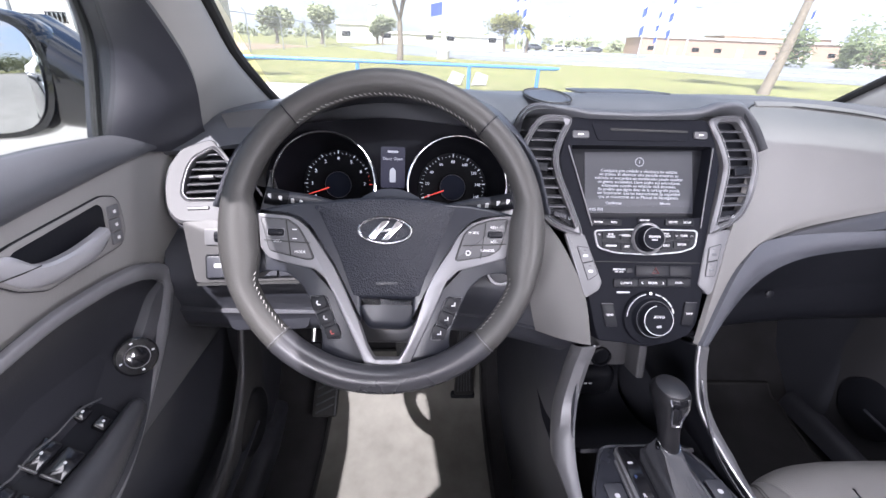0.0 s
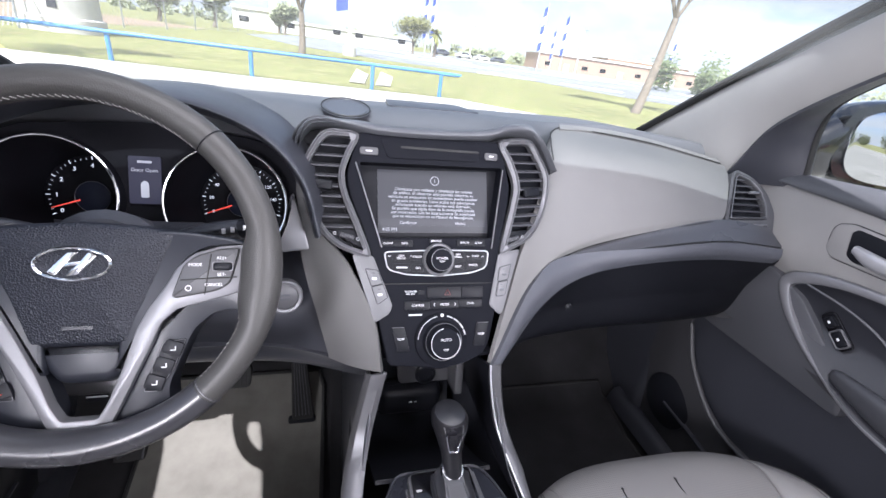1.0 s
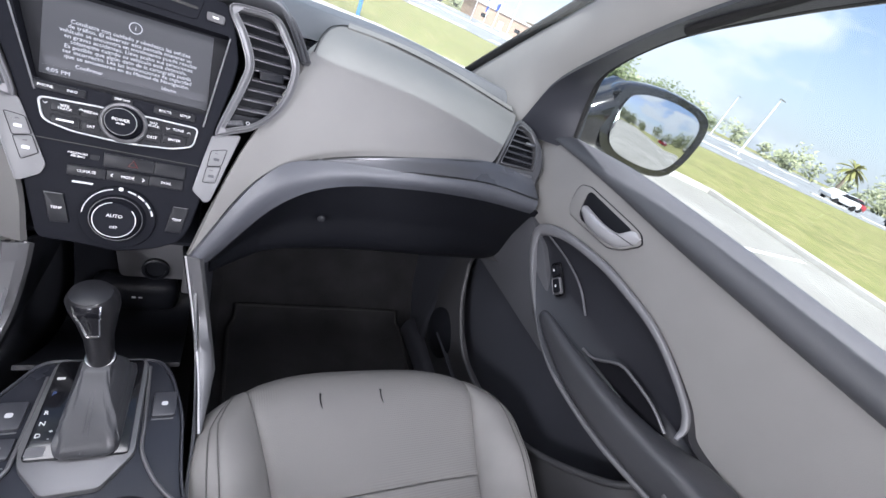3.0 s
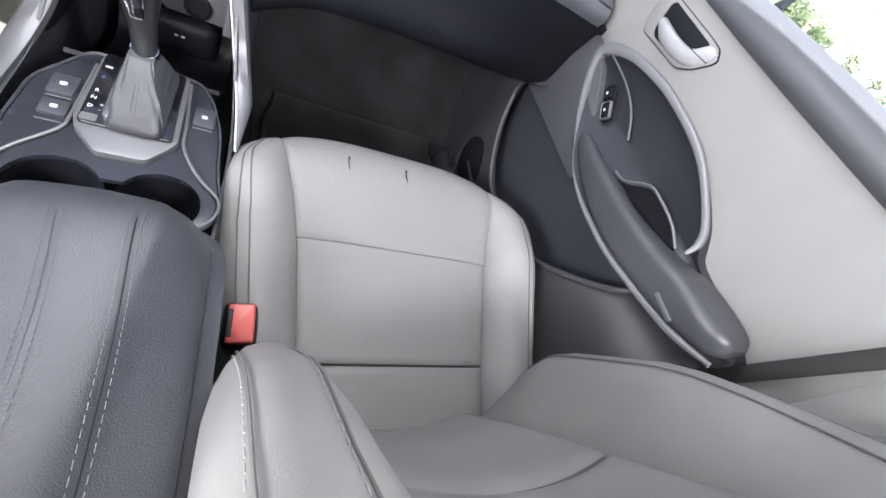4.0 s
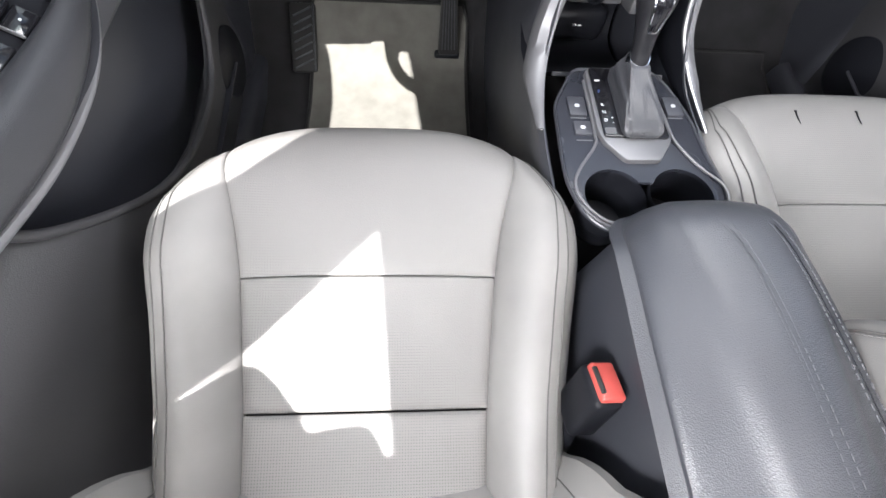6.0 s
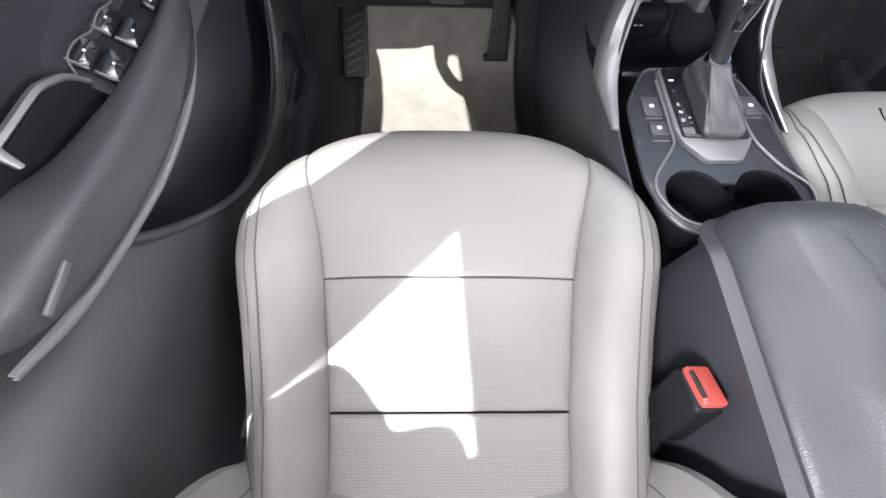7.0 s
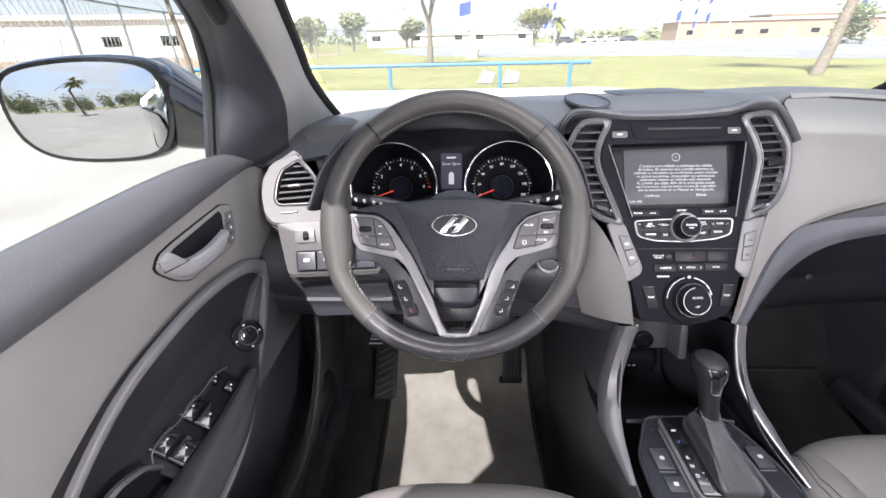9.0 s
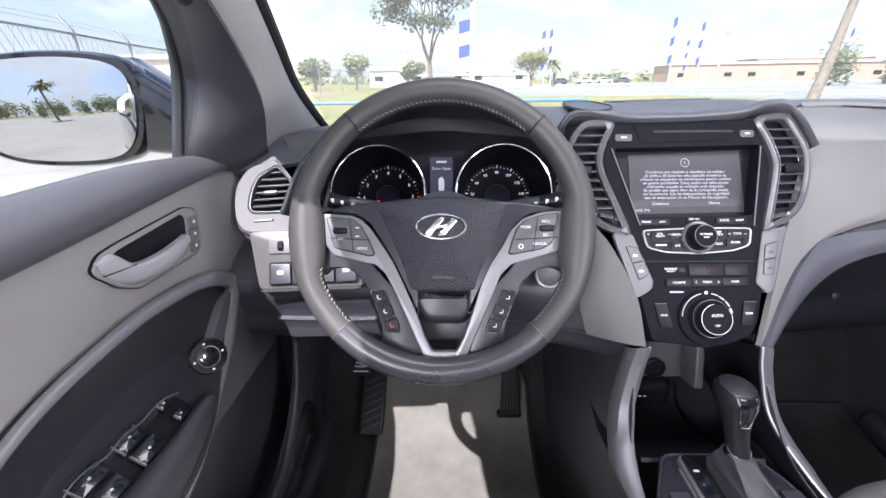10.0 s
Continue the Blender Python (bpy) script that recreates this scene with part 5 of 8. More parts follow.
loops = [[rim_point(2 * math.pi * i / 120, 2 * math.pi * j / 20) for j in range(20)] for i in range(120)]
loops.append(loops[0])
bm = rings(loops, None, False)
bmesh.ops.remove_doubles(bm, verts=bm.verts[:], dist=1e-6)
part("rim", bm, M_WHEEL, sw, "dark leather rim")
cover = rounded([(-0.0875, 0.0345), (-0.0564, 0.0415), (-0.0026, 0.0456), (0.0442, 0.0433), (0.0812, 0.0375), (0.077, 0.026), (0.0671, 0.0016), (0.0569, -0.025), (0.0455, -0.0514), (0.0405, -0.071), (-0.0405, -0.071), (-0.056, -0.028), (-0.0696, 0.0021), (-0.0799, 0.0238)], 0.006)
part("airbag_cover", slab(cover, 0.045, WHL, 0.008, 4, lift=-0.061, dome=0.007), M_COVER, sw, "grained black airbag cover")
lower_c = rounded([(-0.042, -0.066), (0.042, -0.066), (0.0355, -0.097), (0.024, -0.108), (-0.02, -0.108), (-0.0325, -0.092)], 0.008)
part("lower_cover", slab(lower_c, 0.04, WHL, 0.012, 4, lift=-0.061), M_SIDE, sw, "smooth lower end of the airbag cover")
part("hub", lathe([(0.055, -0.12), (0.06, -0.06), (0.05, -0.05)], WHL, 32), M_DARK, sw)
part("column_band", slab(rrect(0.085, 0.03, 0.004, 3, 0.0, -0.118), 0.01, WHL, 0.003, lift=-0.08), M_SLAT, sw, "grey band of the column shroud")
for s in (-1, 1):
    arm = rounded([(s * x, y) for x, y in ((0.05, 0.034), (0.0906, 0.036), (0.1246, 0.031), (0.15, 0.026), (0.156, -0.01), (0.15, -0.052), (0.1413, -0.0425), (0.1274, -0.0395), (0.11, -0.0425), (0.0925, -0.0585), (0.0815, -0.0854), (0.0715, -0.1125), (0.073, -0.133), (0.06, -0.15), (0.02, -0.158), (0.024, -0.13), (0.05, -0.06))], 0.007)
    part("spoke", slab(arm, 0.03, WHL, 0.0015, 2, lift=-0.05), M_SIDE, sw, "smooth black spoke")
vee = [(-0.1385, -0.014), (-0.1293, -0.0255), (-0.1091, -0.031), (-0.0789, -0.0375), (-0.0675, -0.048), (-0.0554, -0.071), (-0.0289, -0.1295), (-0.019, -0.152), (-0.0092, -0.1583), (0.0137, -0.1583), (0.0226, -0.152), (0.0345, -0.1255), (0.0563, -0.0755), (0.0668, -0.05), (0.0796, -0.0372), (0.1091, -0.029), (0.1321, -0.0225), (0.139, -0.012),
       (0.1415, 0.0265), (0.1165, 0.024), (0.0935, 0.0165), (0.0795, 0.003), (0.0705, -0.0145), (0.0553, -0.037), (0.0452, -0.0575), (0.0355, -0.0905), (0.0235, -0.123), (0.0155, -0.1375), (-0.0125, -0.1375), (-0.0208, -0.123), (-0.0315, -0.0925), (-0.0475, -0.0575), (-0.0592, -0.034), (-0.0755, -0.0094), (-0.0885, 0.0087), (-0.098, 0.0165), (-0.108, 0.0212), (-0.1425, 0.0235)]
part("spoke_trim", slab(rounded(vee, 0.003, 3), 0.012, WHL, 0.0014, 2, lift=-0.024), M_SATIN, sw, "satin silver V-shaped lower spoke")
CLU = basis((-0.062, 0.6404, 1.0953), (1, 0, 0), (0, math.sin(radians(20)), math.cos(radians(20))))
cl = thing("instrument_cluster", (-0.062, 0.645, 1.1), "instrument cluster with two ringed dials under a hood", "instrument cluster")
mask = slab(rounded([(-0.19, -0.06), (0.185, -0.06), (0.19, 0.02), (0.15, 0.085), (0, 0.1), (-0.15, 0.085), (-0.19, 0.02)], 0.03), 0.01, CLU, 0.0, lift=-0.012)
part("backing", slab(rrect(0.38, 0.17, 0.03, 4, 0, 0.01), 0.006, CLU, 0.0, lift=-0.112), M_CLU, cl)
bores = bmesh.new()
for gx in (-0.1, 0.095):
    lathe([(0.0715, -0.03), (0.0715, 0.02)], CLU @ shift(gx, 0.0), 64, bores)
    part("dial", lathe([(0.0, -0.092), (0.06, -0.092), (0.066, -0.06), (0.071, 0.004), (0.0725, 0.012), (0.0745, 0.013), (0.0755, 0.008), (0.0755, -0.1), (0.0, -0.1)], CLU @ shift(gx, 0.0), 64), M_GAUGE, cl, "deep black dial funnel")
    part("dial_ring", tube([CLU @ Vector((gx + 0.0735 * math.cos(a), 0.0735 * math.sin(a), 0.014)) for a in [radians(-35 + 250 * i / 60) for i in range(61)]], 0.0018, 8), M_CHROME, cl, "bright dial ring")
part("mask", carve(mask, bores), M_CLU, cl, "matt black mask between the dials")
hood = []
for y, k, dz in ((0.85, 1.15, -0.01), (0.72, 1.05, 0.004), (0.64, 1.0, 0.008), (0.605, 1.0, 0.003), (0.612, 0.97, -0.004), (0.66, 0.95, -0.02)):
    hood.append([(-0.062 + x * k, y + 0.5 * (z - 1.2) * (y < 0.7), z + dz) for x, z in ((-0.225, 1.09), (-0.2, 1.15), (-0.15, 1.195), (-0.08, 1.22), (0, 1.229), (0.08, 1.222), (0.15, 1.195), (0.195, 1.15), (0.215, 1.09))])
part("hood", sheet(lattice(hood, 40, 30), 0.004), M_DARK, cl, "dark slate cluster hood")

# ---- details of the centre stack ----
def on(m, x, y, z=0.0):
    return m @ shift(x, y, z)


text = ("Conduzca con cuidado y obedezca las señales", "de tráfico. El observar esta pantalla mientras su", "vehículo se encuentra en movimiento puede resultar", "en graves accidentes. Lleve acabo sus selecciones",
        "solamente cuando su vehículo está detenido.", "Es posible que algún dato de la cartografía pueda", "ser incorrecto. Lea las instrucciones de seguridad", "que se encuentran en su Manual de Navegación.")
for i, line in enumerate(text):
    words(line, 0.0066, on(STK, -0.0045, 0.114 - 0.0058 * i, -0.0175), M_SCREENTXT, scr)
words("Confirmar", 0.0062, on(STK, -0.0445, 0.0635, -0.0172), M_SCREENTXT, scr)
words("Idioma", 0.0062, on(STK, 0.0375, 0.0645, -0.0172), M_SCREENTXT, scr)
words("4:05 PM", 0.0068, on(STK, -0.0725, 0.053, -0.0175), M_SCREENTXT, scr)
part("icon", tube([on(STK, -0.004 + 0.0065 * math.cos(a), 0.1285 + 0.0065 * math.sin(a), -0.0174).translation for a in [2 * math.pi * i / 24 for i in range(24)]], 0.0005, 6, True), M_SCREENTXT, scr)
words("i", 0.008, on(STK, -0.004, 0.1285, -0.0175), M_SCREENTXT, scr)
part("menu_bar", slab([(-0.089, 0.0685), (0.0815, 0.0705), (0.082, 0.0605), (-0.0885, 0.0585)], 0.0003, STK, 0.0, lift=-0.0177), M_DARK, scr, "grey menu bar")
# disc slot and keys beside it
part("disc_slot", slab(rounded([(-0.09, 0.184), (0.066, 0.187), (0.06, 0.158), (-0.079, 0.155)], 0.006), 0.0015, STK, 0.0007), M_FACE, stack, "dark disc slot panel")
for a, b in (((-0.124, 0.146), (-0.086, 0.026)), ((0.1, 0.148), (0.082, 0.026))):
    part("screen_edge", tube([on(STK, *a, 0.002).translation, on(STK, *b, 0.002).translation], 0.0011, 6), M_SATINDK, stack, "thin edge beside the screen")
part("slot", slab(rrect(0.12, 0.0035, 0.0015, 3, 0.0, 0.172), 0.0016, STK, 0.0004, lift=0.001), M_RUBBER, stack, "narrow black slot")
for x, y, w in ((-0.1056, 0.163, 0.026), (0.0805, 0.1675, 0.021)):
    part("key", slab(rrect(w, 0.011, 0.003, 3, x, y), 0.003, STK, 0.001), M_KEYS, stack, "grey key")
    part("mark", slab(rrect(w * 0.35, 0.002, 0.0008, 2, x, y), 0.0004, STK, 0.0, lift=0.003), M_WHITE, stack)


def key(x, y, w, h, s="", size=0.0045, m=STK, parent=stack, material=M_BLACK, r=0.0015, ink=M_WHITE, depth=0.0028):
    k = part("key", slab(rrect(w, h, r, 3, x, y), depth, m, 0.0008), material, parent, "black key")
    if s:
        for i, line in enumerate(s.split("|")):
            n = len(s.split("|"))
            words(line, size, on(m, x, y + (n - 1) * size * 0.42 - i * size * 0.85, depth + 0.0002), ink, k)
    return k


key(-0.065, 0.032, 0.048, 0.009)
words("PHONE", 0.0042, on(STK, -0.077, 0.032, 0.003), M_WHITE, stack)
words("INFO", 0.0042, on(STK, -0.053, 0.032, 0.003), M_WHITE, stack)
key(-0.006, 0.036, 0.02, 0.0065, "DISP MAP", 0.0036)
key(0.049, 0.034, 0.045, 0.0095)
words("ROUTE", 0.0042, on(STK, 0.0385, 0.034, 0.003), M_WHITE, stack)
words("SETUP", 0.0042, on(STK, 0.0605, 0.034, 0.003), M_WHITE, stack)
ob_ = rounded([(-0.084, 0.02), (-0.03, 0.0225), (0.022, 0.0235), (0.078, 0.023), (0.074, -0.004), (0.05, -0.012), (0.0, -0.0165), (-0.05, -0.0145), (-0.078, -0.007)], 0.008)
part("oval_trim", ringplate(ob_, inset2(ob_, 0.0018), 0.0042, STK, 0.001), M_BRIGHT, stack, "chrome outline of the radio keys")
part("oval_panel", slab(inset2(ob_, 0.0022), 0.002, STK, 0.0), M_BLACK, stack)
for x, y, s in ((-0.058, 0.012, "SEEK|TRACK"), (-0.057, -0.003, ""), (-0.034, 0.0125, "MEDIA"), (-0.033, -0.004, "SAT"), (0.028, 0.0145, "MAP|VOICE"), (0.055, 0.014, "TUNE"), (0.028, -0.0015, "DEST"), (0.052, 0.0005, "ENTER")):
    key(x, y, 0.026 if abs(x) > 0.045 else 0.018, 0.0115, s, 0.0042 if "|" in s else 0.0046, depth=0.0036)
part("key_mark", slab(rrect(0.016, 0.002, 0.0006, 2, -0.057, -0.003), 0.0003, STK, 0.0, lift=0.0037), M_WHITE, stack)
for x, a in ((-0.0755, 0), (-0.0435, 180), (0.0435, 0), (0.0668, 180)):
    part("key_mark", tube([on(STK, x - 0.002, 0.0135 + (0.001 if a == 0 else -0.001), 0.004).translation, on(STK, x, 0.0135 - (0.001 if a == 0 else -0.001), 0.004).translation, on(STK, x + 0.002, 0.0135 + (0.001 if a == 0 else -0.001), 0.004).translation], 0.0004, 5), M_WHITE, stack)
part("knob_ring", lathe([(0.0245, 0.0), (0.0245, 0.0045), (0.023, 0.0065), (0.0205, 0.006), (0.0195, 0.003)], on(STK, -0.002, 0.0085), 48), M_SATIN, stack, "satin volume ring")
part("knob_edge", tube([on(STK, -0.002 + 0.0157 * math.cos(a), 0.0085 + 0.0157 * math.sin(a), 0.0228).translation for a in [2 * math.pi * i / 40 for i in range(40)]], 0.0006, 6, True), M_SATIN, stack, "thin satin knob edge")
words("POWER", 0.005, on(STK, -0.002, 0.0105, 0.0239), M_WHITE, stack)
words("PUSH", 0.0034, on(STK, -0.002, 0.006, 0.0239), M_WHITE, stack)
# lower keys
part("split_line", slab(rrect(0.17, 0.0012, 0.0004, 1, 0, -0.027), 0.0012, STK, 0.0), M_RUBBER, stack, "thin joint line")
for i, line in enumerate(("PASSENGER", "AIR BAG")):
    words(line, 0.0036, on(STK, -0.043, -0.0385 - 0.0034 * i, 0.0004), M_WHITE, stack)
part("warning_lens", slab(rrect(0.009, 0.006, 0.001, 2, -0.027, -0.040), 0.0005, STK, 0.0, lift=0.0002), M_BLACK, stack, "unlit black lens")
key(0.008, -0.04, 0.052, 0.0168)
key(0.0515, -0.04, 0.034, 0.0168)
tri = [on(STK, 0.012 + 0.0055 * math.cos(a), -0.041 + 0.0055 * math.sin(a), 0.0033).translation for a in (radians(90), radians(210), radians(330))]
part("hazard_sign", tube(tri, 0.0009, 6, True), M_LENS, stack, "dull red triangle")
key(-0.033, -0.0588, 0.0375, 0.0125, "CLIMATE", 0.0046)
key(0.008, -0.058, 0.0435, 0.0125, "MODE", 0.0048)
key(0.0488, -0.0572, 0.037, 0.0125, "DUAL", 0.0046)
for sx in (-1, 1):
    part("key_mark", tube([on(STK, 0.008 + sx * 0.0152, -0.056, 0.0031).translation, on(STK, 0.008 + sx * 0.0172, -0.058, 0.0031).translation, on(STK, 0.008 + sx * 0.0152, -0.06, 0.0031).translation], 0.0005, 5), M_WHITE, stack)
part("key_mark", slab(rrect(0.02, 0.0022, 0.0006, 2, -0.036, -0.0728), 0.0004, STK, 0.0), M_DIM, stack)
for sx, x0, y0 in ((-1, -0.0575, -0.107), (1, 0.0655, -0.104)):
    lean = -sx * 0.0035
    outl = rounded([(x0 - 0.0095 - lean, y0 + 0.0175), (x0 + 0.0085 - lean, y0 + 0.0175), (x0 + 0.0095 + lean, y0 - 0.0175), (x0 - 0.0085 + lean, y0 - 0.0175)], 0.002)
    k = part("key", slab(outl, 0.0028, STK, 0.0008), M_BLACK, stack, "black key")
    words("TEMP", 0.0045, on(STK, x0, y0, 0.003), M_WHITE, k)
    part("key_edge", tube([on(STK, x0 - 0.009 - lean, y0 + 0.0172, 0.0028).translation, on(STK, x0 + 0.0083 - lean, y0 + 0.0172, 0.0028).translation], 0.0005, 6), M_SATIN, k)
words("AUTO", 0.0058, on(STK, CX, CY + 0.005, 0.0298), M_WHITE, stack)
words("OFF", 0.0044, on(STK, CX, CY - 0.009, 0.0298), M_WHITE, stack)
part("dial_edge", tube([on(STK, CX + 0.0213 * math.cos(a), CY + 0.0213 * math.sin(a), 0.0288).translation for a in [radians(100 + 300 * i / 50) for i in range(51)]], 0.0005, 6), M_WHITE, stack, "white dial line")
part("dial_edge", tube([on(STK, CX + 0.0268 * math.cos(a), CY + 0.0268 * math.sin(a), 0.0174).translation for a in [2 * math.pi * i / 60 for i in range(60)]], 0.0004, 6, True), M_SATIN, stack, "thin satin dial line")
for a0, a1, w in ((176, 102, 0.0005), (78, 64, 0.0009), (60, 46, 0.001), (42, 28, 0.0011), (24, 12, 0.0012)):
    part("fan_mark", tube([on(STK, CX + 0.0362 * math.cos(radians(a0 + (a1 - a0) * i / 8)), CY + 0.0362 * math.sin(radians(a0 + (a1 - a0) * i / 8)), 0.0068).translation for i in range(9)], w, 6), M_WHITE, stack)
part("fan_mark", slab(rrect(0.0045, 0.0045, 0.0015, 2, CX, CY + 0.037), 0.0005, on(STK, 0, 0, 0.0062), 0.0), M_WHITE, stack)

# slats of the centre vents
for s in (-1, 1):
    pts = vent_in[s]

    def span(v):
        xs = []
        n = len(pts)
        for i in range(n):
            (x0, y0), (x1, y1) = pts[i], pts[(i + 1) % n]
            if (y0 - v - 1e-5) * (y1 - v - 1e-5) < 0:
                xs.append(x0 + (x1 - x0) * (v - y0) / (y1 - y0))
        return (min(xs) + 0.0005, max(xs) - 0.0005) if len(xs) > 1 else None
    for i in range(9):
        v = 0.172 - 0.0142 * i + (0.004 if s > 0 else -0.003)
        ab = span(v)
        m = STK @ pose((ab[0] + ab[1]) / 2, v, -0.003, -62)
        part("vent_slat", bend(block(ab[1] - ab[0], 0.012, 0.0026, m, 0.0011)), M_SLAT, stack, "dark vent slat")
    flap = [p for p in pts if p[1] < 0.055]
    part("vent_base", bend(slab(flap, 0.006, STK, 0.001, lift=-0.007)), M_BLACK, stack, "flat black panel below the slats")
    ab = span(0.112)
    part("vent_tab", bend(block(0.024, 0.014, 0.008, STK @ pose((ab[0] + ab[1]) / 2, 0.112, 0.003, 0, 0, s * 6), 0.0025)), M_BLACK, stack, "black vent tab")
    ab = span(0.040)
    wm = STK @ pose((ab[0] + ab[1]) / 2, 0.041, 0.0, 0, 0, s * 14)
    vw = part("vent_wheel", block(0.022, 0.007, 0.006, wm, 0.002), M_DARK, stack, "ridged vent thumbwheel")
    for i in range(6):
        part("ridge", block(0.0014, 0.0066, 0.002, wm @ shift(-0.0085 + 0.0034 * i, 0, 0.003), 0.0005), M_SLAT, vw)
    for dx in (-0.0165, 0.0165):
        part("vent_mark", tube([wm @ Vector((dx + 0.002 * math.cos(a), 0.002 * math.sin(a), 0.0004)) for a in [math.pi / 4 * i for i in range(8)]], 0.0005, 5, True), M_DIM, stack)
    # silver key pads below the vents
    pad = rounded([(-0.127, 0.015), (-0.099, 0.013), (-0.071, -0.058), (-0.075, -0.069), (-0.095, -0.081)] if s < 0 else [(0.094, 0.017), (0.128, 0.025), (0.101, -0.070), (0.095, -0.075), (0.079, -0.06), (0.090, -0.002)], 0.004)
    kp_ = part("key_pad", slab(pad, 0.009, STK, 0.002, lift=-0.006), M_PAD, stack, "silver-grey key pad")
    ring = [STK @ Vector((x, y, 0.0022)) for x, y in pad]
    part("pad_edge", tube(ring, 0.0008, 6, True), M_SATIN, kp_, "light edge of the key pad")
    quad = [(-0.11, -0.004), (-0.091, -0.0065), (-0.0765, -0.046), (-0.092, -0.0565)] if s < 0 else [(0.0945, -0.0025), (0.1145, 0.003), (0.1045, -0.0465), (0.0885, -0.048)]
    mid_a = tuple((quad[0][i] + quad[3][i]) / 2 for i in (0, 1))
    mid_b = tuple((quad[1][i] + quad[2][i]) / 2 for i in (0, 1))
    for q in ((quad[0], quad[1], mid_b, mid_a), (mid_a, mid_b, quad[2], quad[3])):
        o = rounded(list(q), 0.003)
        part("key_joint", slab(o, 0.0012, on(STK, 0, 0, 0.0024), 0.0), M_BLACK, kp_, "dark joint round a key")
        part("pad_key", slab(inset2(o, 0.0009), 0.002, on(STK, 0, 0, 0.0024), 0.0006), M_PAD, kp_, "silver-grey key")
        cx0, cy0 = sum(p[0] for p in q) / 4, sum(p[1] for p in q) / 4
        part("mark", slab(rrect(0.007, 0.0038, 0.001, 2, cx0, cy0 - 0.002), 0.0004, on(STK, 0, 0, 0.0043), 0.0), M_DARK if s > 0 else M_DIM, kp_)
        part("mark", slab(rrect(0.004, 0.001, 0.0004, 1, cx0 - 0.001, cy0 + 0.006), 0.0004, on(STK, 0, 0, 0.0043), 0.0), M_DARK, kp_)

# coin tray mat on the dash top and speaker grille
coin = thing("phone_pad", (0.186, 0.766, 1.2145), "flat oval grey anti-slip pad lying on the dash", "dash pad")
PADM = pose(0.186, 0.766, 1.2155, 4, 0, 0) @ Matrix.Diagonal((1, 1.75, 0.5, 1))
part("mat", lathe([(0.0, 0.0), (0.037, 0.0), (0.0385, 0.002), (0.037, 0.0045), (0.033, 0.003), (0.0, 0.003)], PADM, 40), M_SLATE, coin, "grey rubber pad")
part("edge", tube([PADM @ Vector((0.0372 * math.cos(a), 0.0372 * math.sin(a), 0.0045)) for a in [2 * math.pi * i / 48 for i in range(48)]], 0.0012, 6, True), M_RUBBER, coin, "black pad edge")
part("inner_edge", tube([PADM @ Vector((0.0325 * math.cos(a), 0.0325 * math.sin(a), 0.0045)) for a in [2 * math.pi * i / 48 for i in range(48)]], 0.0006, 6, True), M_SATINDK, coin, "thin pale inner line")
part("speaker_grille", slab(rounded([(0.258, 0.80), (0.425, 0.80), (0.41, 0.93), (0.265, 0.93)], 0.02), 0.003, basis((0, 0, 1.222), (1, 0, 0.02), (0, 1, -0.04)) @ shift(0, 0, 0.0235), 0.001), M_DARK, dash, "dark speaker grille")

# ---- side vents and switches ----
VENT = {1: (basis((0.955, 0.695, 1.12), (1, -0.14, 0.04), (0, 0.7, 0.7)),
            [(0.017, 0.07), (0.05, 0.054), (0.073, 0.017), (0.077, -0.028), (0.058, -0.076), (-0.046, -0.068), (0.004, 0.06)],
            [(0.015, 0.056), (0.041, 0.044), (0.056, 0.02), (0.058, -0.012), (0.052, -0.04), (-0.029, -0.044), (0.008, 0.05)]),
        -1: (basis((-0.311, 0.69, 1.105), (1, 0.14, 0.03), (0, 0.7, 0.7)),
             [(-0.033, 0.045), (-0.079, 0.029), (-0.096, -0.003), (-0.099, -0.038), (-0.093, -0.075), (-0.0755, -0.097), (0.018, -0.104), (0.032, -0.07), (0.002, -0.01)],
             [(-0.031, 0.027), (-0.0576, 0.01), (-0.066, -0.008), (-0.07, -0.03), (-0.071, -0.05), (-0.064, -0.06), (0.01, -0.064), (0.016, -0.052), (-0.012, 0.004)])}
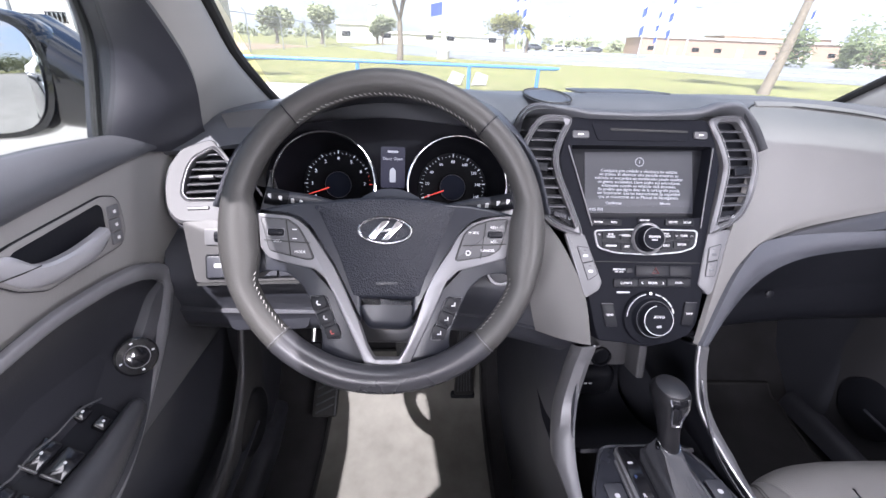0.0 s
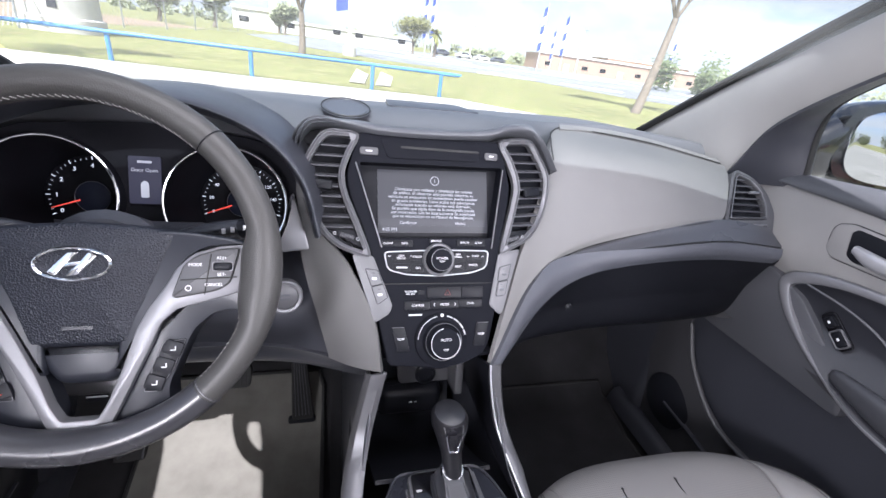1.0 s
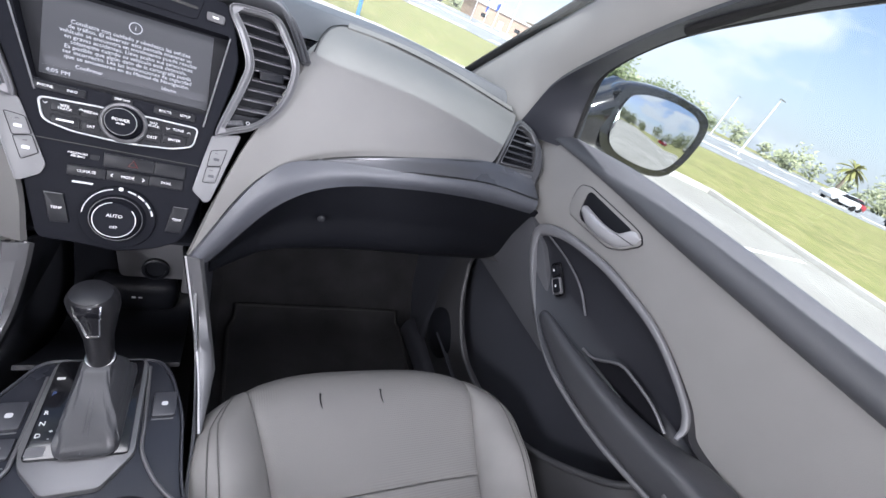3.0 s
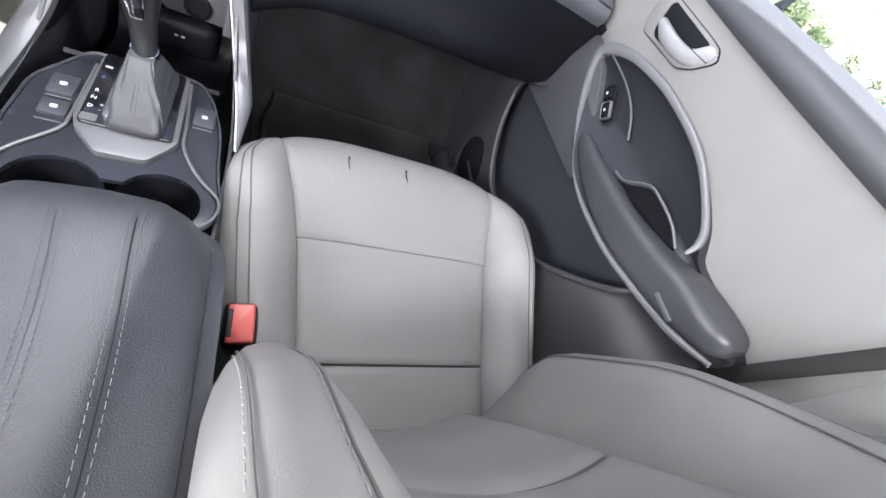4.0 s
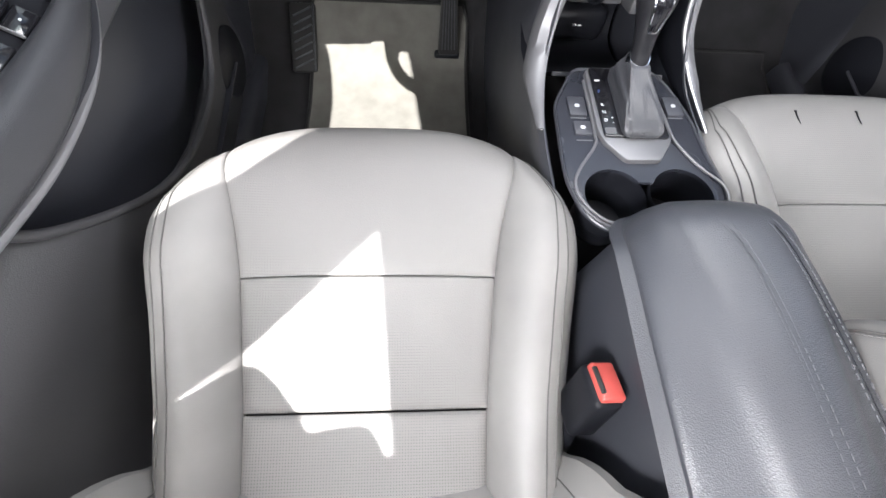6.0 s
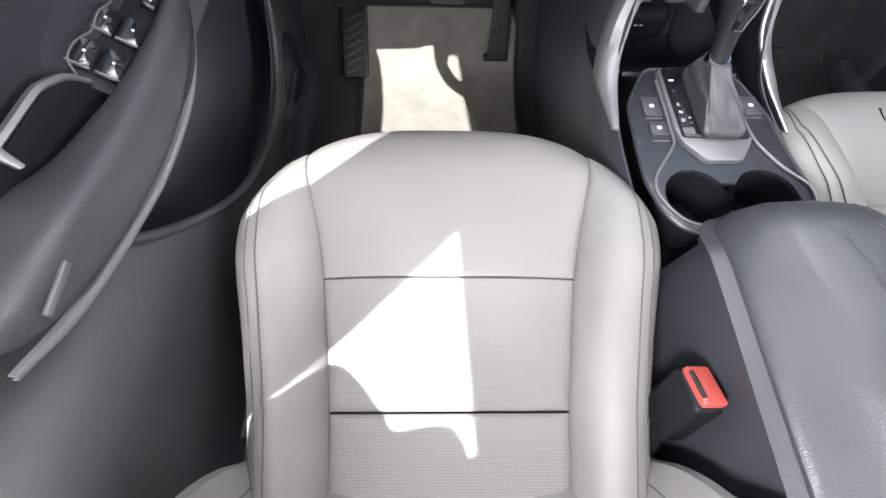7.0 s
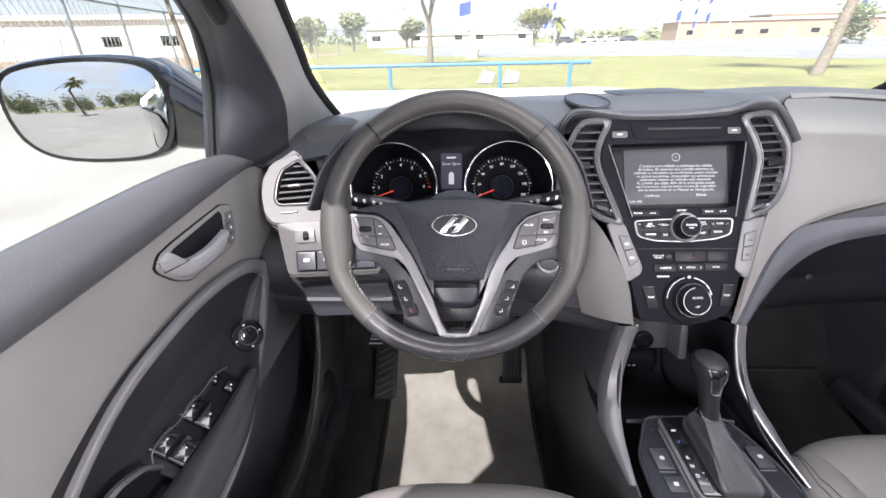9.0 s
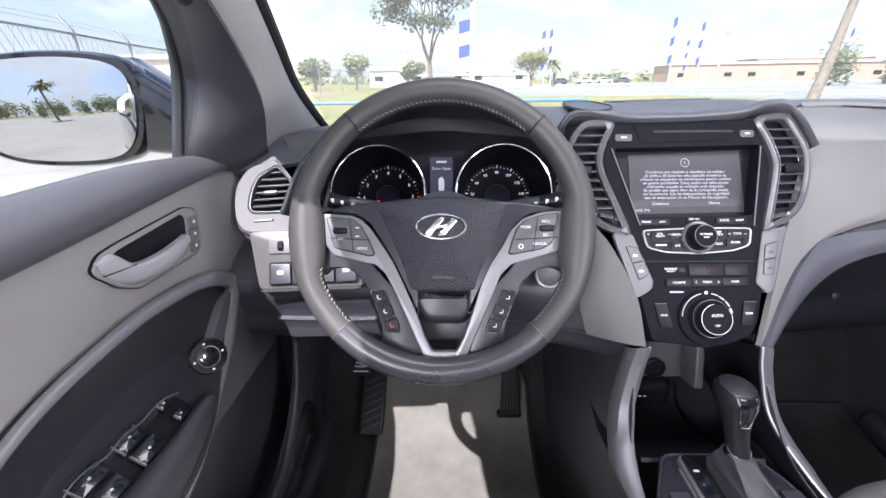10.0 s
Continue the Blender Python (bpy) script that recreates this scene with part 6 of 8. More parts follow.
for s, (m, o, o_in) in VENT.items():
    v = thing("side_vent", m.translation, "satin-framed air vent with dark slats at the dash end", "air vent", group="side vents")
    out = rounded(o, 0.012, 5)
    cx_, cy_ = sum(p[0] for p in out) / len(out), sum(p[1] for p in out) / len(out)
    inn = rounded(o_in, 0.006, 5)
    part("vent_frame", ringplate(out, inn, 0.014, m, 0.004, lift=-0.004), M_FRAME, v, "satin silver vent frame")
    part("vent_lip", ringplate(inn, [(cx_ + (x - cx_) * 0.96, cy_ + 0.008 + (y - cy_ - 0.008) * 0.96) for x, y in inn], 0.003, m, 0.001, lift=0.0085), M_SATIN, v, "satin inner lip")
    part("vent_well", slab([(cx_ + (x - cx_) * 0.97, cy_ + 0.008 + (y - cy_ - 0.008) * 0.97) for x, y in inn], 0.006, m, 0.0, lift=-0.012), M_BLACK, v)
    part("shell", slab([(x * 1.03, y * 1.03) for x, y in out], 0.03, m, 0.006, lift=-0.036), M_DARK, v)
    y0, y1 = min(p[1] for p in inn), max(p[1] for p in inn)
    for i in range(7):
        yy = y0 + (y1 - y0) * (i + 0.5) / 7
        xs = []
        for k in range(len(inn)):
            a, b = inn[k], inn[(k + 1) % len(inn)]
            if (a[1] - yy) * (b[1] - yy) < 0:
                xs.append(a[0] + (b[0] - a[0]) * (yy - a[1]) / (b[1] - a[1]))
        if len(xs) > 1:
            w = max(xs) - min(xs) - 0.004
            if w > 0.01:
                part("vent_slat", block(w, 0.008, 0.0024, m @ pose((max(xs) + min(xs)) / 2, yy, 0.002, -50), 0.0008), M_SLAT, v, "dark vent slat")
    part("vent_tab", block(0.022, 0.006, 0.008, m @ pose(cx_ + 0.008, cy_ + 0.012, 0.008), 0.002), M_SATIN, v, "silver vent tab")
    part("vent_wheel", block(0.03, 0.005, 0.004, m @ pose(cx_, y0 - 0.012, 0.0105), 0.0015), M_SATINDK, v, "vent thumbwheel")

SWP = basis((-0.318, 0.60, 1.005), (1, 0.05, 0.02), (0, 0.42, 0.9))
sp = thing("switch_panel", SWP.translation, "grey switch panel with dimmer wheel and square buttons", "switch panel")
part("panel", slab(rounded([(-0.05, 0.042), (0.13, 0.04), (0.135, -0.052), (-0.034, -0.052)], 0.01), 0.012, SWP, 0.003, lift=-0.006), M_SWITCH, sp, "grey panel")
part("dimmer_frame", slab(rrect(0.034, 0.024, 0.003, 3, 0.0, 0.016), 0.003, SWP, 0.001, lift=0.006), M_PAD, sp, "silver dimmer frame")
part("dimmer_wheel", lathe([(0.009, -0.004), (0.0095, 0.0), (0.009, 0.004)], SWP @ pose(0.002, 0.016, 0.004, 0, 90, 0), 24, None, 0.06), M_BLACK, sp, "ridged dimmer wheel")
part("button_well", slab(rrect(0.14, 0.037, 0.004, 3, 0.053, -0.028), 0.002, SWP, 0.0, lift=0.006), M_BLACK, sp, "black button well")
for i in range(4):
    b = part("button", slab(rrect(0.031, 0.031, 0.002, 3, 0.002 + 0.034 * i, -0.028), 0.005, SWP, 0.001, lift=0.0075), M_DARK, sp, "dark square button")
    part("mark", slab(rrect(0.01, 0.006, 0.001, 2, 0.002 + 0.034 * i, -0.026), 0.0004, SWP, 0.0, lift=0.0126), M_DIM, b)
part("joint", slab(rrect(0.16, 0.004, 0.001, 2, 0.05, -0.0535), 0.003, SWP, 0.0, lift=0.005), M_RUBBER, sp, "dark joint")
FL = basis((-0.265, 0.607, 0.885), (1, 0.05, 0), (0, 0.15, 1))
part("fuse_lid", slab(rounded([(-0.075, 0.02), (0.075, 0.022), (0.06, -0.03), (-0.06, -0.03)], 0.01), 0.006, FL, 0.002), M_DARK, dash, "dark fuse box lid")
st = thing("start_button", (0.104, 0.606, 0.979), "round engine start button with silver ring", "start button")
m = basis((0.104, 0.589, 0.979), (1, 0.1, 0), (0, 0.25, 1))
part("ring", lathe([(0.024, -0.01), (0.024, 0.003), (0.022, 0.005), (0.0185, 0.004), (0.018, -0.004)], m, 40), M_SATIN, st, "satin ring")
part("button", lathe([(0.018, -0.006), (0.018, 0.0015), (0.016, 0.003), (0.0, 0.0035)], m, 40), M_KEYS, st, "dark button")
for i in range(2):
    part("mark", slab(rrect(0.014, 0.003, 0.001, 2, 0, 0.003 - 0.006 * i), 0.0004, m, 0.0, lift=0.0036), M_DARK, st)

# ---- steering wheel details ----
for a in (47, 130, 226, 313):
    part("rim_seam", tube([rim_point(radians(a), 2 * math.pi * j / 20, 0.0004) for j in range(20)], 0.0007, 6, True), M_BLACK if a < 180 else M_SATINDK, sw, "stitched rim seam")
lower = [[rim_point(radians(227 + 85 * i / 29), 2 * math.pi * j / 18, 0.0006) for j in range(18)] for i in range(30)]
part("rim_insert", rings(lower), M_GLOSSWH, sw, "smooth dark lower rim insert")
stp = bmesh.new()
for i in range(176):
    d0 = i * 360 / 176
    if not (198 < d0 < 226 or 314 < d0 < 340 or 48 < d0 < 129):
        continue
    tube([rim_point(radians(d0), math.pi - 0.25, 0.0003), rim_point(radians(d0 + 1.2), math.pi - 0.45, 0.0003)], 0.0005, 5, bm=stp)
tagged(part("stitching", stp, M_THREAD, sw, "grey cross stitching"), kind="stuff")
EMB = on(WHL, -0.0019, 0.0067, -0.0105)
em = part("emblem", ringplate(oval(0.0305, 0.0158, 40), oval(0.0275, 0.0132, 40), 0.004, EMB, 0.0012), M_CHROME, sw, "chrome oval emblem")
for stroke in (((-0.0195, -0.0075), (-0.0125, -0.0113), (-0.006, -0.002), (0.0055, 0.0112), (-0.0035, 0.0105), (-0.0125, 0.0005)), ((-0.0055, -0.0112), (0.0035, -0.0105), (0.0125, -0.0005), (0.0195, 0.0075), (0.0125, 0.0113), (0.006, 0.002))):
    part("emblem_bar", slab(rounded(list(stroke), 0.0022), 0.0034, EMB, 0.0008), M_CHROME, em)
part("emblem_bar", slab(rounded([(-0.0085, -0.0035), (0.0075, -0.0005), (0.0085, 0.0035), (-0.0075, 0.0005)], 0.001), 0.003, EMB, 0.0008), M_CHROME, em)
part("airbag_text", slab(rrect(0.024, 0.003, 0.0008, 2, 0.0, -0.052), 0.0006, on(WHL, 0, 0, -0.0125), 0.0), M_SIDE, sw, "embossed unreadable word")
for s in (-1, 1):
    up = rounded([(s * x, y) for x, y in ((0.143, 0.0275), (0.1246, 0.0325), (0.0906, 0.0378), (0.06, 0.039), (0.045, 0.0), (0.03, -0.06), (0.028, -0.098), (0.034, -0.0925), (0.05, -0.0575), (0.0615, -0.034), (0.0765, -0.0094), (0.0885, 0.0087), (0.098, 0.0165), (0.108, 0.0212), (0.1425, 0.0235))], 0.004)
    part("shoulder", slab(up, 0.03, WHL, 0.004, 3, lift=-0.047), M_SIDE, sw, "smooth dark spoke shoulder")
    pad = rounded([(-0.139, 0.0192), (-0.1084, 0.0178), (-0.0968, 0.0096), (-0.0865, -0.0081), (-0.079, -0.0255), (-0.0857, -0.028), (-0.1285, -0.0178), (-0.134, 0.0022)] if s < 0 else [(0.1362, 0.0232), (0.1165, 0.0214), (0.0967, 0.0149), (0.0855, 0.0056), (0.0806, -0.0086), (0.0755, -0.0245), (0.0797, -0.0264), (0.1158, -0.0195), (0.1272, -0.0121), (0.1326, 0.0077)], 0.004)
    part("pad_groove", slab(pad, 0.001, WHL, 0.0, lift=-0.0125), M_RUBBER, sw, "dark joint round the switch pad")
    pd = part("switch_pad", slab(inset2(pad, 0.0012), 0.0035, WHL, 0.001, lift=-0.0125), M_KEYS, sw, "dark grey switch pad")
    zt = -0.0087
    part("pad_joint", tube([on(WHL, s * 0.133, -0.006, zt).translation, on(WHL, s * 0.084, -0.0085, zt).translation], 0.0006, 5), M_RUBBER, pd)
    part("pad_joint", tube([on(WHL, s * 0.110, 0.0165, zt).translation, on(WHL, s * 0.1045, -0.023, zt).translation], 0.0006, 5), M_RUBBER, pd)
    part("roller", block(0.0165, 0.0072, 0.006, on(WHL, s * 0.1205, 0.0035 + 0.001 * s, -0.0085), 0.0022), M_BLACK, pd, "black roller")
    part("roller_edge", ringplate(rrect(0.019, 0.0095, 0.002, 3, s * 0.1205, 0.0035 + 0.001 * s), rrect(0.0172, 0.0078, 0.002, 3, s * 0.1205, 0.0035 + 0.001 * s), 0.001, on(WHL, 0, 0, -0.0091), 0.0003), M_SATIN, pd, "thin satin edge round the roller")
    if s > 0:
        for txt, x, y in (("MODE", 0.0965, 0.006), ("RES+", 0.1195, 0.0125), ("SET-", 0.1195, -0.0035), ("CANCEL", 0.1125, -0.0135)):
            words(txt, 0.0042, on(WHL, x, y, zt - 0.0002), M_WHITE, pd)
        part("mark", tube([on(WHL, 0.0905 + 0.0025 * math.cos(a), -0.0165 + 0.0025 * math.sin(a), zt).translation for a in [2 * math.pi * i / 14 for i in range(14)]], 0.0005, 5, True), M_WHITE, pd)
    else:
        for txt, x, y in (("VOL-", -0.119, -0.007), ("MODE", -0.0945, -0.0185)):
            words(txt, 0.0042, on(WHL, x, y, zt - 0.0002), M_WHITE, pd)
        for y in (0.006, -0.004):
            part("mark", slab(rrect(0.005, 0.001, 0.0004, 2, -0.1005, y), 0.0003, WHL, 0.0, lift=zt), M_WHITE, pd)
    pod = rounded([(s * x, y) for x, y in ((0.087, -0.0665), (0.0665, -0.069), (0.0565, -0.098), (0.0495, -0.117), (0.062, -0.1175), (0.0755, -0.0975))], 0.003)
    pp = part("lower_pad", slab(pod, 0.004, WHL, 0.001, lift=-0.0225), M_BLACK, sw, "black key pod")
    part("pod_edge", tube([WHL @ Vector((x, y, -0.0187)) for x, y in inset2(pod, 0.0006)], 0.0004, 5, True), M_SATINDK, pp, "thin satin edge of the key pod")
    for i in range(3):
        kx, ky = s * (0.0755 - 0.0078 * i), -0.0755 - 0.0163 * i
        k = part("pod_key", slab(rrect(0.0165, 0.0138, 0.002, 3), 0.0018, on(WHL, kx, ky, -0.0186) @ pose(0, 0, 0, 0, 0, s * -20), 0.0006), M_BLACK, pp)
        part("mark", tube([on(WHL, kx, ky, -0.0166) @ Vector(p) for p in (((-0.0016, 0.0022, 0), (-0.0022, -0.0002, 0), (-0.0004, -0.0022, 0), (0.0022, -0.0016, 0)) if s < 0 else ((0.002, 0.002, 0), (0.002, -0.0018, 0), (-0.002, -0.0018, 0)))], 0.0007, 5), M_RED if s < 0 and i == 2 else M_WHITE, k)
    # stalks behind the wheel
    sk = thing("column_stalk", (-0.057 + s * 0.1, 0.53, 1.11), "dark column stalk with white markings behind the wheel", "stalk", group="column stalks")
    a0, a1 = WHL @ Vector((s * 0.05, 0.03, -0.09)), WHL @ Vector((s * 0.145, 0.047, -0.06))
    part("lever", tube(catmull([a0, a0.lerp(a1, 0.5) + Vector((0, 0, 0.004)), a1], 10), 0.0085, 12), M_DARK, sk)
    part("tip", tube([a0.lerp(a1, 0.8), a0.lerp(a1, 1.06)], 0.0105, 14), M_BLACK, sk, "ribbed stalk tip")
    for k in (0.62, 0.72, 0.86, 0.98):
        part("mark", block(0.004, 0.002, 0.006, pose(*(a0.lerp(a1, k) + Vector((0, -0.0095, 0.004)))), 0.0006), M_WHITE, sk)
part("column_cover", rings([[WHL @ Vector((x, y, z)) for x, y in rrect(w, h, 0.02, 4, 0, -0.01)] for z, w, h in ((-0.05, 0.1, 0.1), (-0.1, 0.13, 0.12), (-0.2, 0.14, 0.13))]), M_DARK, sw, "dark column shroud")

# ---- cluster details ----
for gx, labels, a0, a1 in ((-0.1, "01234567", 208, 2), (0.095, ("0", "20", "40", "60", "80", "100", "120", "140", "160"), 200, -20)):
    n = len(labels)
    FACE = CLU @ shift(gx, 0.001, -0.0915)
    for i, s in enumerate(labels):
        a = radians(a0 + (a1 - a0) * i / (n - 1))
        words(str(s), 0.0085 if n == 8 else 0.0068, FACE @ shift(0.044 * math.cos(a), 0.044 * math.sin(a), 0.0012), M_GLOWW, cl, "numeral")
    for i in range((n - 1) * 4 + 1):
        a = radians(a0 + (a1 - a0) * i / ((n - 1) * 4))
        r1 = 0.057 if i % 4 == 0 else 0.0545
        part("tick", tube([FACE @ Vector((0.052 * math.cos(a), 0.052 * math.sin(a), 0.0012)), FACE @ Vector((r1 * math.cos(a), r1 * math.sin(a), 0.0012))], 0.0006 if i % 4 == 0 else 0.0003, 5), M_GLOWR if n == 8 and i > 25 else M_GLOWW, cl)
    part("dial_core", lathe([(0.022, 0.0), (0.0225, 0.003), (0.021, 0.004), (0.0, 0.004)], FACE, 32), M_GAUGE2, cl, "dim blue dial core")
    part("core_ring", tube([FACE @ Vector((0.0218 * math.cos(a), 0.0218 * math.sin(a), 0.004)) for a in [2 * math.pi * i / 40 for i in range(40)]], 0.0004, 5, True), M_SATINDK, cl, "thin ring round the dial core")
    a = radians(199 if n == 8 else 200)
    part("needle", tube([FACE @ Vector((0.016 * math.cos(a), 0.016 * math.sin(a), 0.006)), FACE @ Vector((0.052 * math.cos(a), 0.052 * math.sin(a), 0.005))], [0.0012, 0.0006], 6), M_GLOWR, cl, "red needle")
info = part("trip_display", slab(rrect(0.036, 0.06, 0.002, 2, -0.0015, 0.026), 0.002, CLU, 0.0), M_TRIP, cl, "small lit display")
words("Door Open", 0.0062, CLU @ shift(-0.0015, 0.0385, 0.0025), M_SCREENTXT, info)
part("car_icon", slab(rounded([(-0.0062, 0.004), (0.0028, 0.004), (0.0028, 0.022), (-0.0017, 0.026), (-0.0062, 0.022)], 0.002), 0.0005, CLU, 0.0, lift=0.0021), M_SCREENTXT, info)
part("trip_bar", slab(rrect(0.016, 0.003, 0.0008, 2, -0.0015, 0.049), 0.0004, CLU, 0.0, lift=0.0021), M_SCREENTXT, info)
for s in (-1, 1):
    part("dial_cheek", slab(rounded([(s * 0.176, 0.02), (s * 0.2, -0.06), (s * 0.15, -0.065), (s * 0.168, -0.02)], 0.005), 0.012, CLU, 0.003), M_SATINDK, cl, "grey cheek beside the dial")

# ---- door details ----
def door_details(s, d):
    f = side_frame(s)
    # inner release handle in its recess
    o = 0.0 if s < 0 else 0.006
    bez = rounded([(0.377, 1.1), (0.39, 1.112), (0.416, 1.115), (0.54, 1.12), (0.562, 1.112), (0.567, 1.1), (0.563, 1.064), (0.548, 1.05), (0.43, 1.053), (0.403, 1.068), (0.38, 1.092)], 0.007, 4)
    bez = [(y + o, z) for y, z in bez]
    well = rounded([(0.41, 1.108), (0.53, 1.114), (0.537, 1.106), (0.528, 1.066), (0.515, 1.058), (0.435, 1.061), (0.41, 1.072), (0.395, 1.09)], 0.005, 4)
    well = [(y + o, z) for y, z in well]
    part("bezel_joint", slab([(0.472 + o + (y - 0.472 - o) * 1.01, 1.085 + (z - 1.085) * 1.022) for y, z in bez], 0.003, on(f, 0, 0, 0.0115), 0.001), M_BLACK, d, "thin dark joint")
    hb = part("handle_bezel", carve(slab(bez, 0.02, on(f, 0, 0, -0.004), 0.003, 3), slab(well, 0.05, on(f, 0, 0, 0.003), 0.0)), M_TAUPE, d, "grey handle bezel")
    part("handle_well", slab([(y, z) for y, z in well], 0.002, on(f, 0, 0, 0.003), 0.0), M_BLACK, hb, "dark handle well")
    top = catmull([(0.383, 1.107, 0.016), (0.404, 1.109, 0.02), (0.424, 1.089, 0.026), (0.455, 1.086, 0.031), (0.487, 1.088, 0.032), (0.515, 1.09, 0.03)], 26)
    bot = catmull([(0.386, 1.09, 0.016), (0.4, 1.074, 0.02), (0.42, 1.064, 0.026), (0.455, 1.06, 0.031), (0.49, 1.062, 0.032), (0.516, 1.074, 0.03)], 26)
    rows = [[f @ (a.lerp(b, k) + Vector((o, 0, h))) for a, b in zip(top, bot)] for k, h in ((0.0, -0.009), (0.03, -0.002), (0.15, 0.001), (0.35, 0.0015), (0.6, 0.001), (0.85, -0.002), (0.97, -0.006), (1.0, -0.012))]
    part("release_lever", sheet(rows, 0.004), M_LEVER, hb, "satin silver release lever")
    part("lever_joint", tube([f @ Vector((0.386 + o, 1.0895, 0.0172)), f @ Vector((0.404 + o, 1.0885, 0.0225)), f @ Vector((0.423 + o, 1.088, 0.0265))], 0.0007, 6), M_RUBBER, hb, "dark joint in the lever")
    if s < 0:
        for i in range(3):
            kx, kz = 0.5485 - 0.0035 * i, 1.097 - 0.0165 * i
            lk_ = part("lock_key", slab(rounded([(kx - 0.008, kz + 0.0085), (kx + 0.0105, kz + 0.0065), (kx + 0.0075, kz - 0.0085), (kx - 0.011, kz - 0.0065)], 0.002), 0.003, on(f, 0, 0, 0.0158), 0.0008), M_PAD, hb, "grey lock key")
            part("mark", slab(rrect(0.0045, 0.004, 0.001, 2, kx, kz), 0.0004, on(f, 0, 0, 0.019), 0.0), M_WHITE, lk_)
        k = basis(f @ Vector((0.48, 0.918, 0.036)), (0.6, 0.8, 0), (-0.3, 0.22, 0.93))
        kn = part("mirror_control", lathe([(0.025, -0.004), (0.0255, 0.002), (0.023, 0.004), (0.014, 0.004), (0.0135, 0.007), (0.011, 0.008), (0.0, 0.0075)], k, 36), M_GLOSS, d, "round mirror control knob")
        part("knob_ring", tube([k @ Vector((0.0145 * math.cos(a), 0.0145 * math.sin(a), 0.0045)) for a in [2 * math.pi * i / 36 for i in range(36)]], 0.0008, 6, True), M_SATIN, kn)
        for i in range(4):
            part("mark", slab(rrect(0.0035, 0.0025, 0.0008, 2), 0.0004, k @ pose(0.019 * math.cos(i * math.pi / 2), 0.019 * math.sin(i * math.pi / 2), 0.0041), 0.0), M_WHITE, kn)
        # window switches on the armrest shelf
        SH = basis(f @ Vector((0.31, 0.905, 0.038)), (0.0, 1, -0.06), (-0.80, 0, 0.6))
        shelf = rounded([(-0.06, -0.026), (0.105, -0.022), (0.105, 0.016), (0.07, 0.03), (-0.055, 0.034), (-0.06, 0.02)], 0.01)
        sf = part("switch_shelf", slab(shelf, 0.012, SH, 0.003, lift=-0.012), M_BLACK, d, "black switch shelf")
        for r, x0 in enumerate((0.08, 0.025, -0.028)):
            big_ = r > 0
            for yy in (-0.008, 0.0155):
                sw_ = part("window_switch", block(0.034 if big_ else 0.016, 0.0215 if big_ else 0.015, 0.01, SH @ pose(x0, yy, 0.003, 0, -9, 0), 0.003), M_GLOSS, sf, "black window switch")
                part("mark", slab(rrect(0.003, 0.0025, 0.0008, 2), 0.0005, SH @ pose(x0, yy, 0.0082, 0, -9, 0), 0.0), M_DIM, sw_)
                if big_:
                    part("switch_tip", block(0.002, 0.0205, 0.004, SH @ pose(x0 - 0.0165, yy, 0.005), 0.001), M_SATINDK, sw_, "satin switch tip")
        ln = [f @ Vector((y, z, 0.034)) for y, z in ((0.414, 0.912), (0.385, 0.925), (0.352, 0.925), (0.328, 0.931), (0.304, 0.928), (0.28, 0.936), (0.258, 0.935), (0.252, 0.922))]
        part("shelf_line", tube(catmull(ln, 20), 0.001, 6), M_SATINDK, d, "thin satin line along the switch shelf")
        # pull pocket
        pk = [(0.098, 0.93), (0.122, 0.953), (0.212, 0.947), (0.243, 0.932), (0.268, 0.9), (0.26, 0.882), (0.22, 0.89), (0.14, 0.908)]
        part("pull_trim", ringplate(rounded(pk, 0.01), inset2(rounded(pk, 0.01), 0.0065), 0.008, on(f, 0, 0, 0.03), 0.003), M_SATINDK, d, "satin pull pocket rim")
        # no recess is cut: a black plate stands for the shade inside
        part("pull_well", slab(inset2(rounded(pk, 0.01), 0.006), 0.004, on(f, 0, 0, 0.034), 0.0), M_BLACK, d, "flat black plate in place of the pull pocket's shaded depth")
    else:
        k = on(f, 0.475, 0.94, 0.026) @ pose(0, 0, 0, 0, 0, 38)
        part("switch_plate", slab(rrect(0.07, 0.026, 0.008, 4), 0.003, k, 0.001), M_GLOSS, d, "gloss black switch plate")
        for x, w in ((0.018, 0.02), (-0.014, 0.028)):
            b = part("window_switch", slab(rrect(w, 0.017, 0.004, 3, x, 0), 0.007, k, 0.002, lift=0.003), M_BLACK, d, "black window switch")
            part("mark", slab(rrect(0.005, 0.004, 0.001, 2, x, 0), 0.0004, k, 0.0, lift=0.0101), M_WHITE, b)
        part("switch_trim", ringplate(rrect(0.034, 0.022, 0.005, 3, -0.014, 0), rrect(0.029, 0.018, 0.004, 3, -0.014, 0), 0.006, k, 0.001, lift=0.003), M_SATIN, d, "satin switch surround")
        ln = [f @ Vector((x, y, 0.03)) for x, y in ((0.555, 0.992), (0.48, 0.985), (0.42, 0.968), (0.375, 0.938))]
        part("accent_line", tube(catmull(ln, 14), 0.0022, 8), M_SATIN, d, "satin accent line")
        pk = [f @ Vector((x, y, 0.045)) for x, y in ((0.33, 0.9), (0.302, 0.906), (0.264, 0.938), (0.232, 0.942), (0.185, 0.938), (0.15, 0.925))]
        part("pull_trim", tube(catmull(pk, 16), 0.0026, 8), M_SATINDK, d, "satin pull pocket rim")
        # flat black plate again, painted for the pocket's inner shade
        part("pull_well", slab(rounded([(0.325, 0.895), (0.30, 0.902), (0.262, 0.935), (0.22, 0.938), (0.155, 0.922), (0.15, 0.9)], 0.01), 0.004, on(f, 0, 0, 0.034), 0.0), M_CLU, d, "flat black plate in place of the pull pocket's shaded depth")
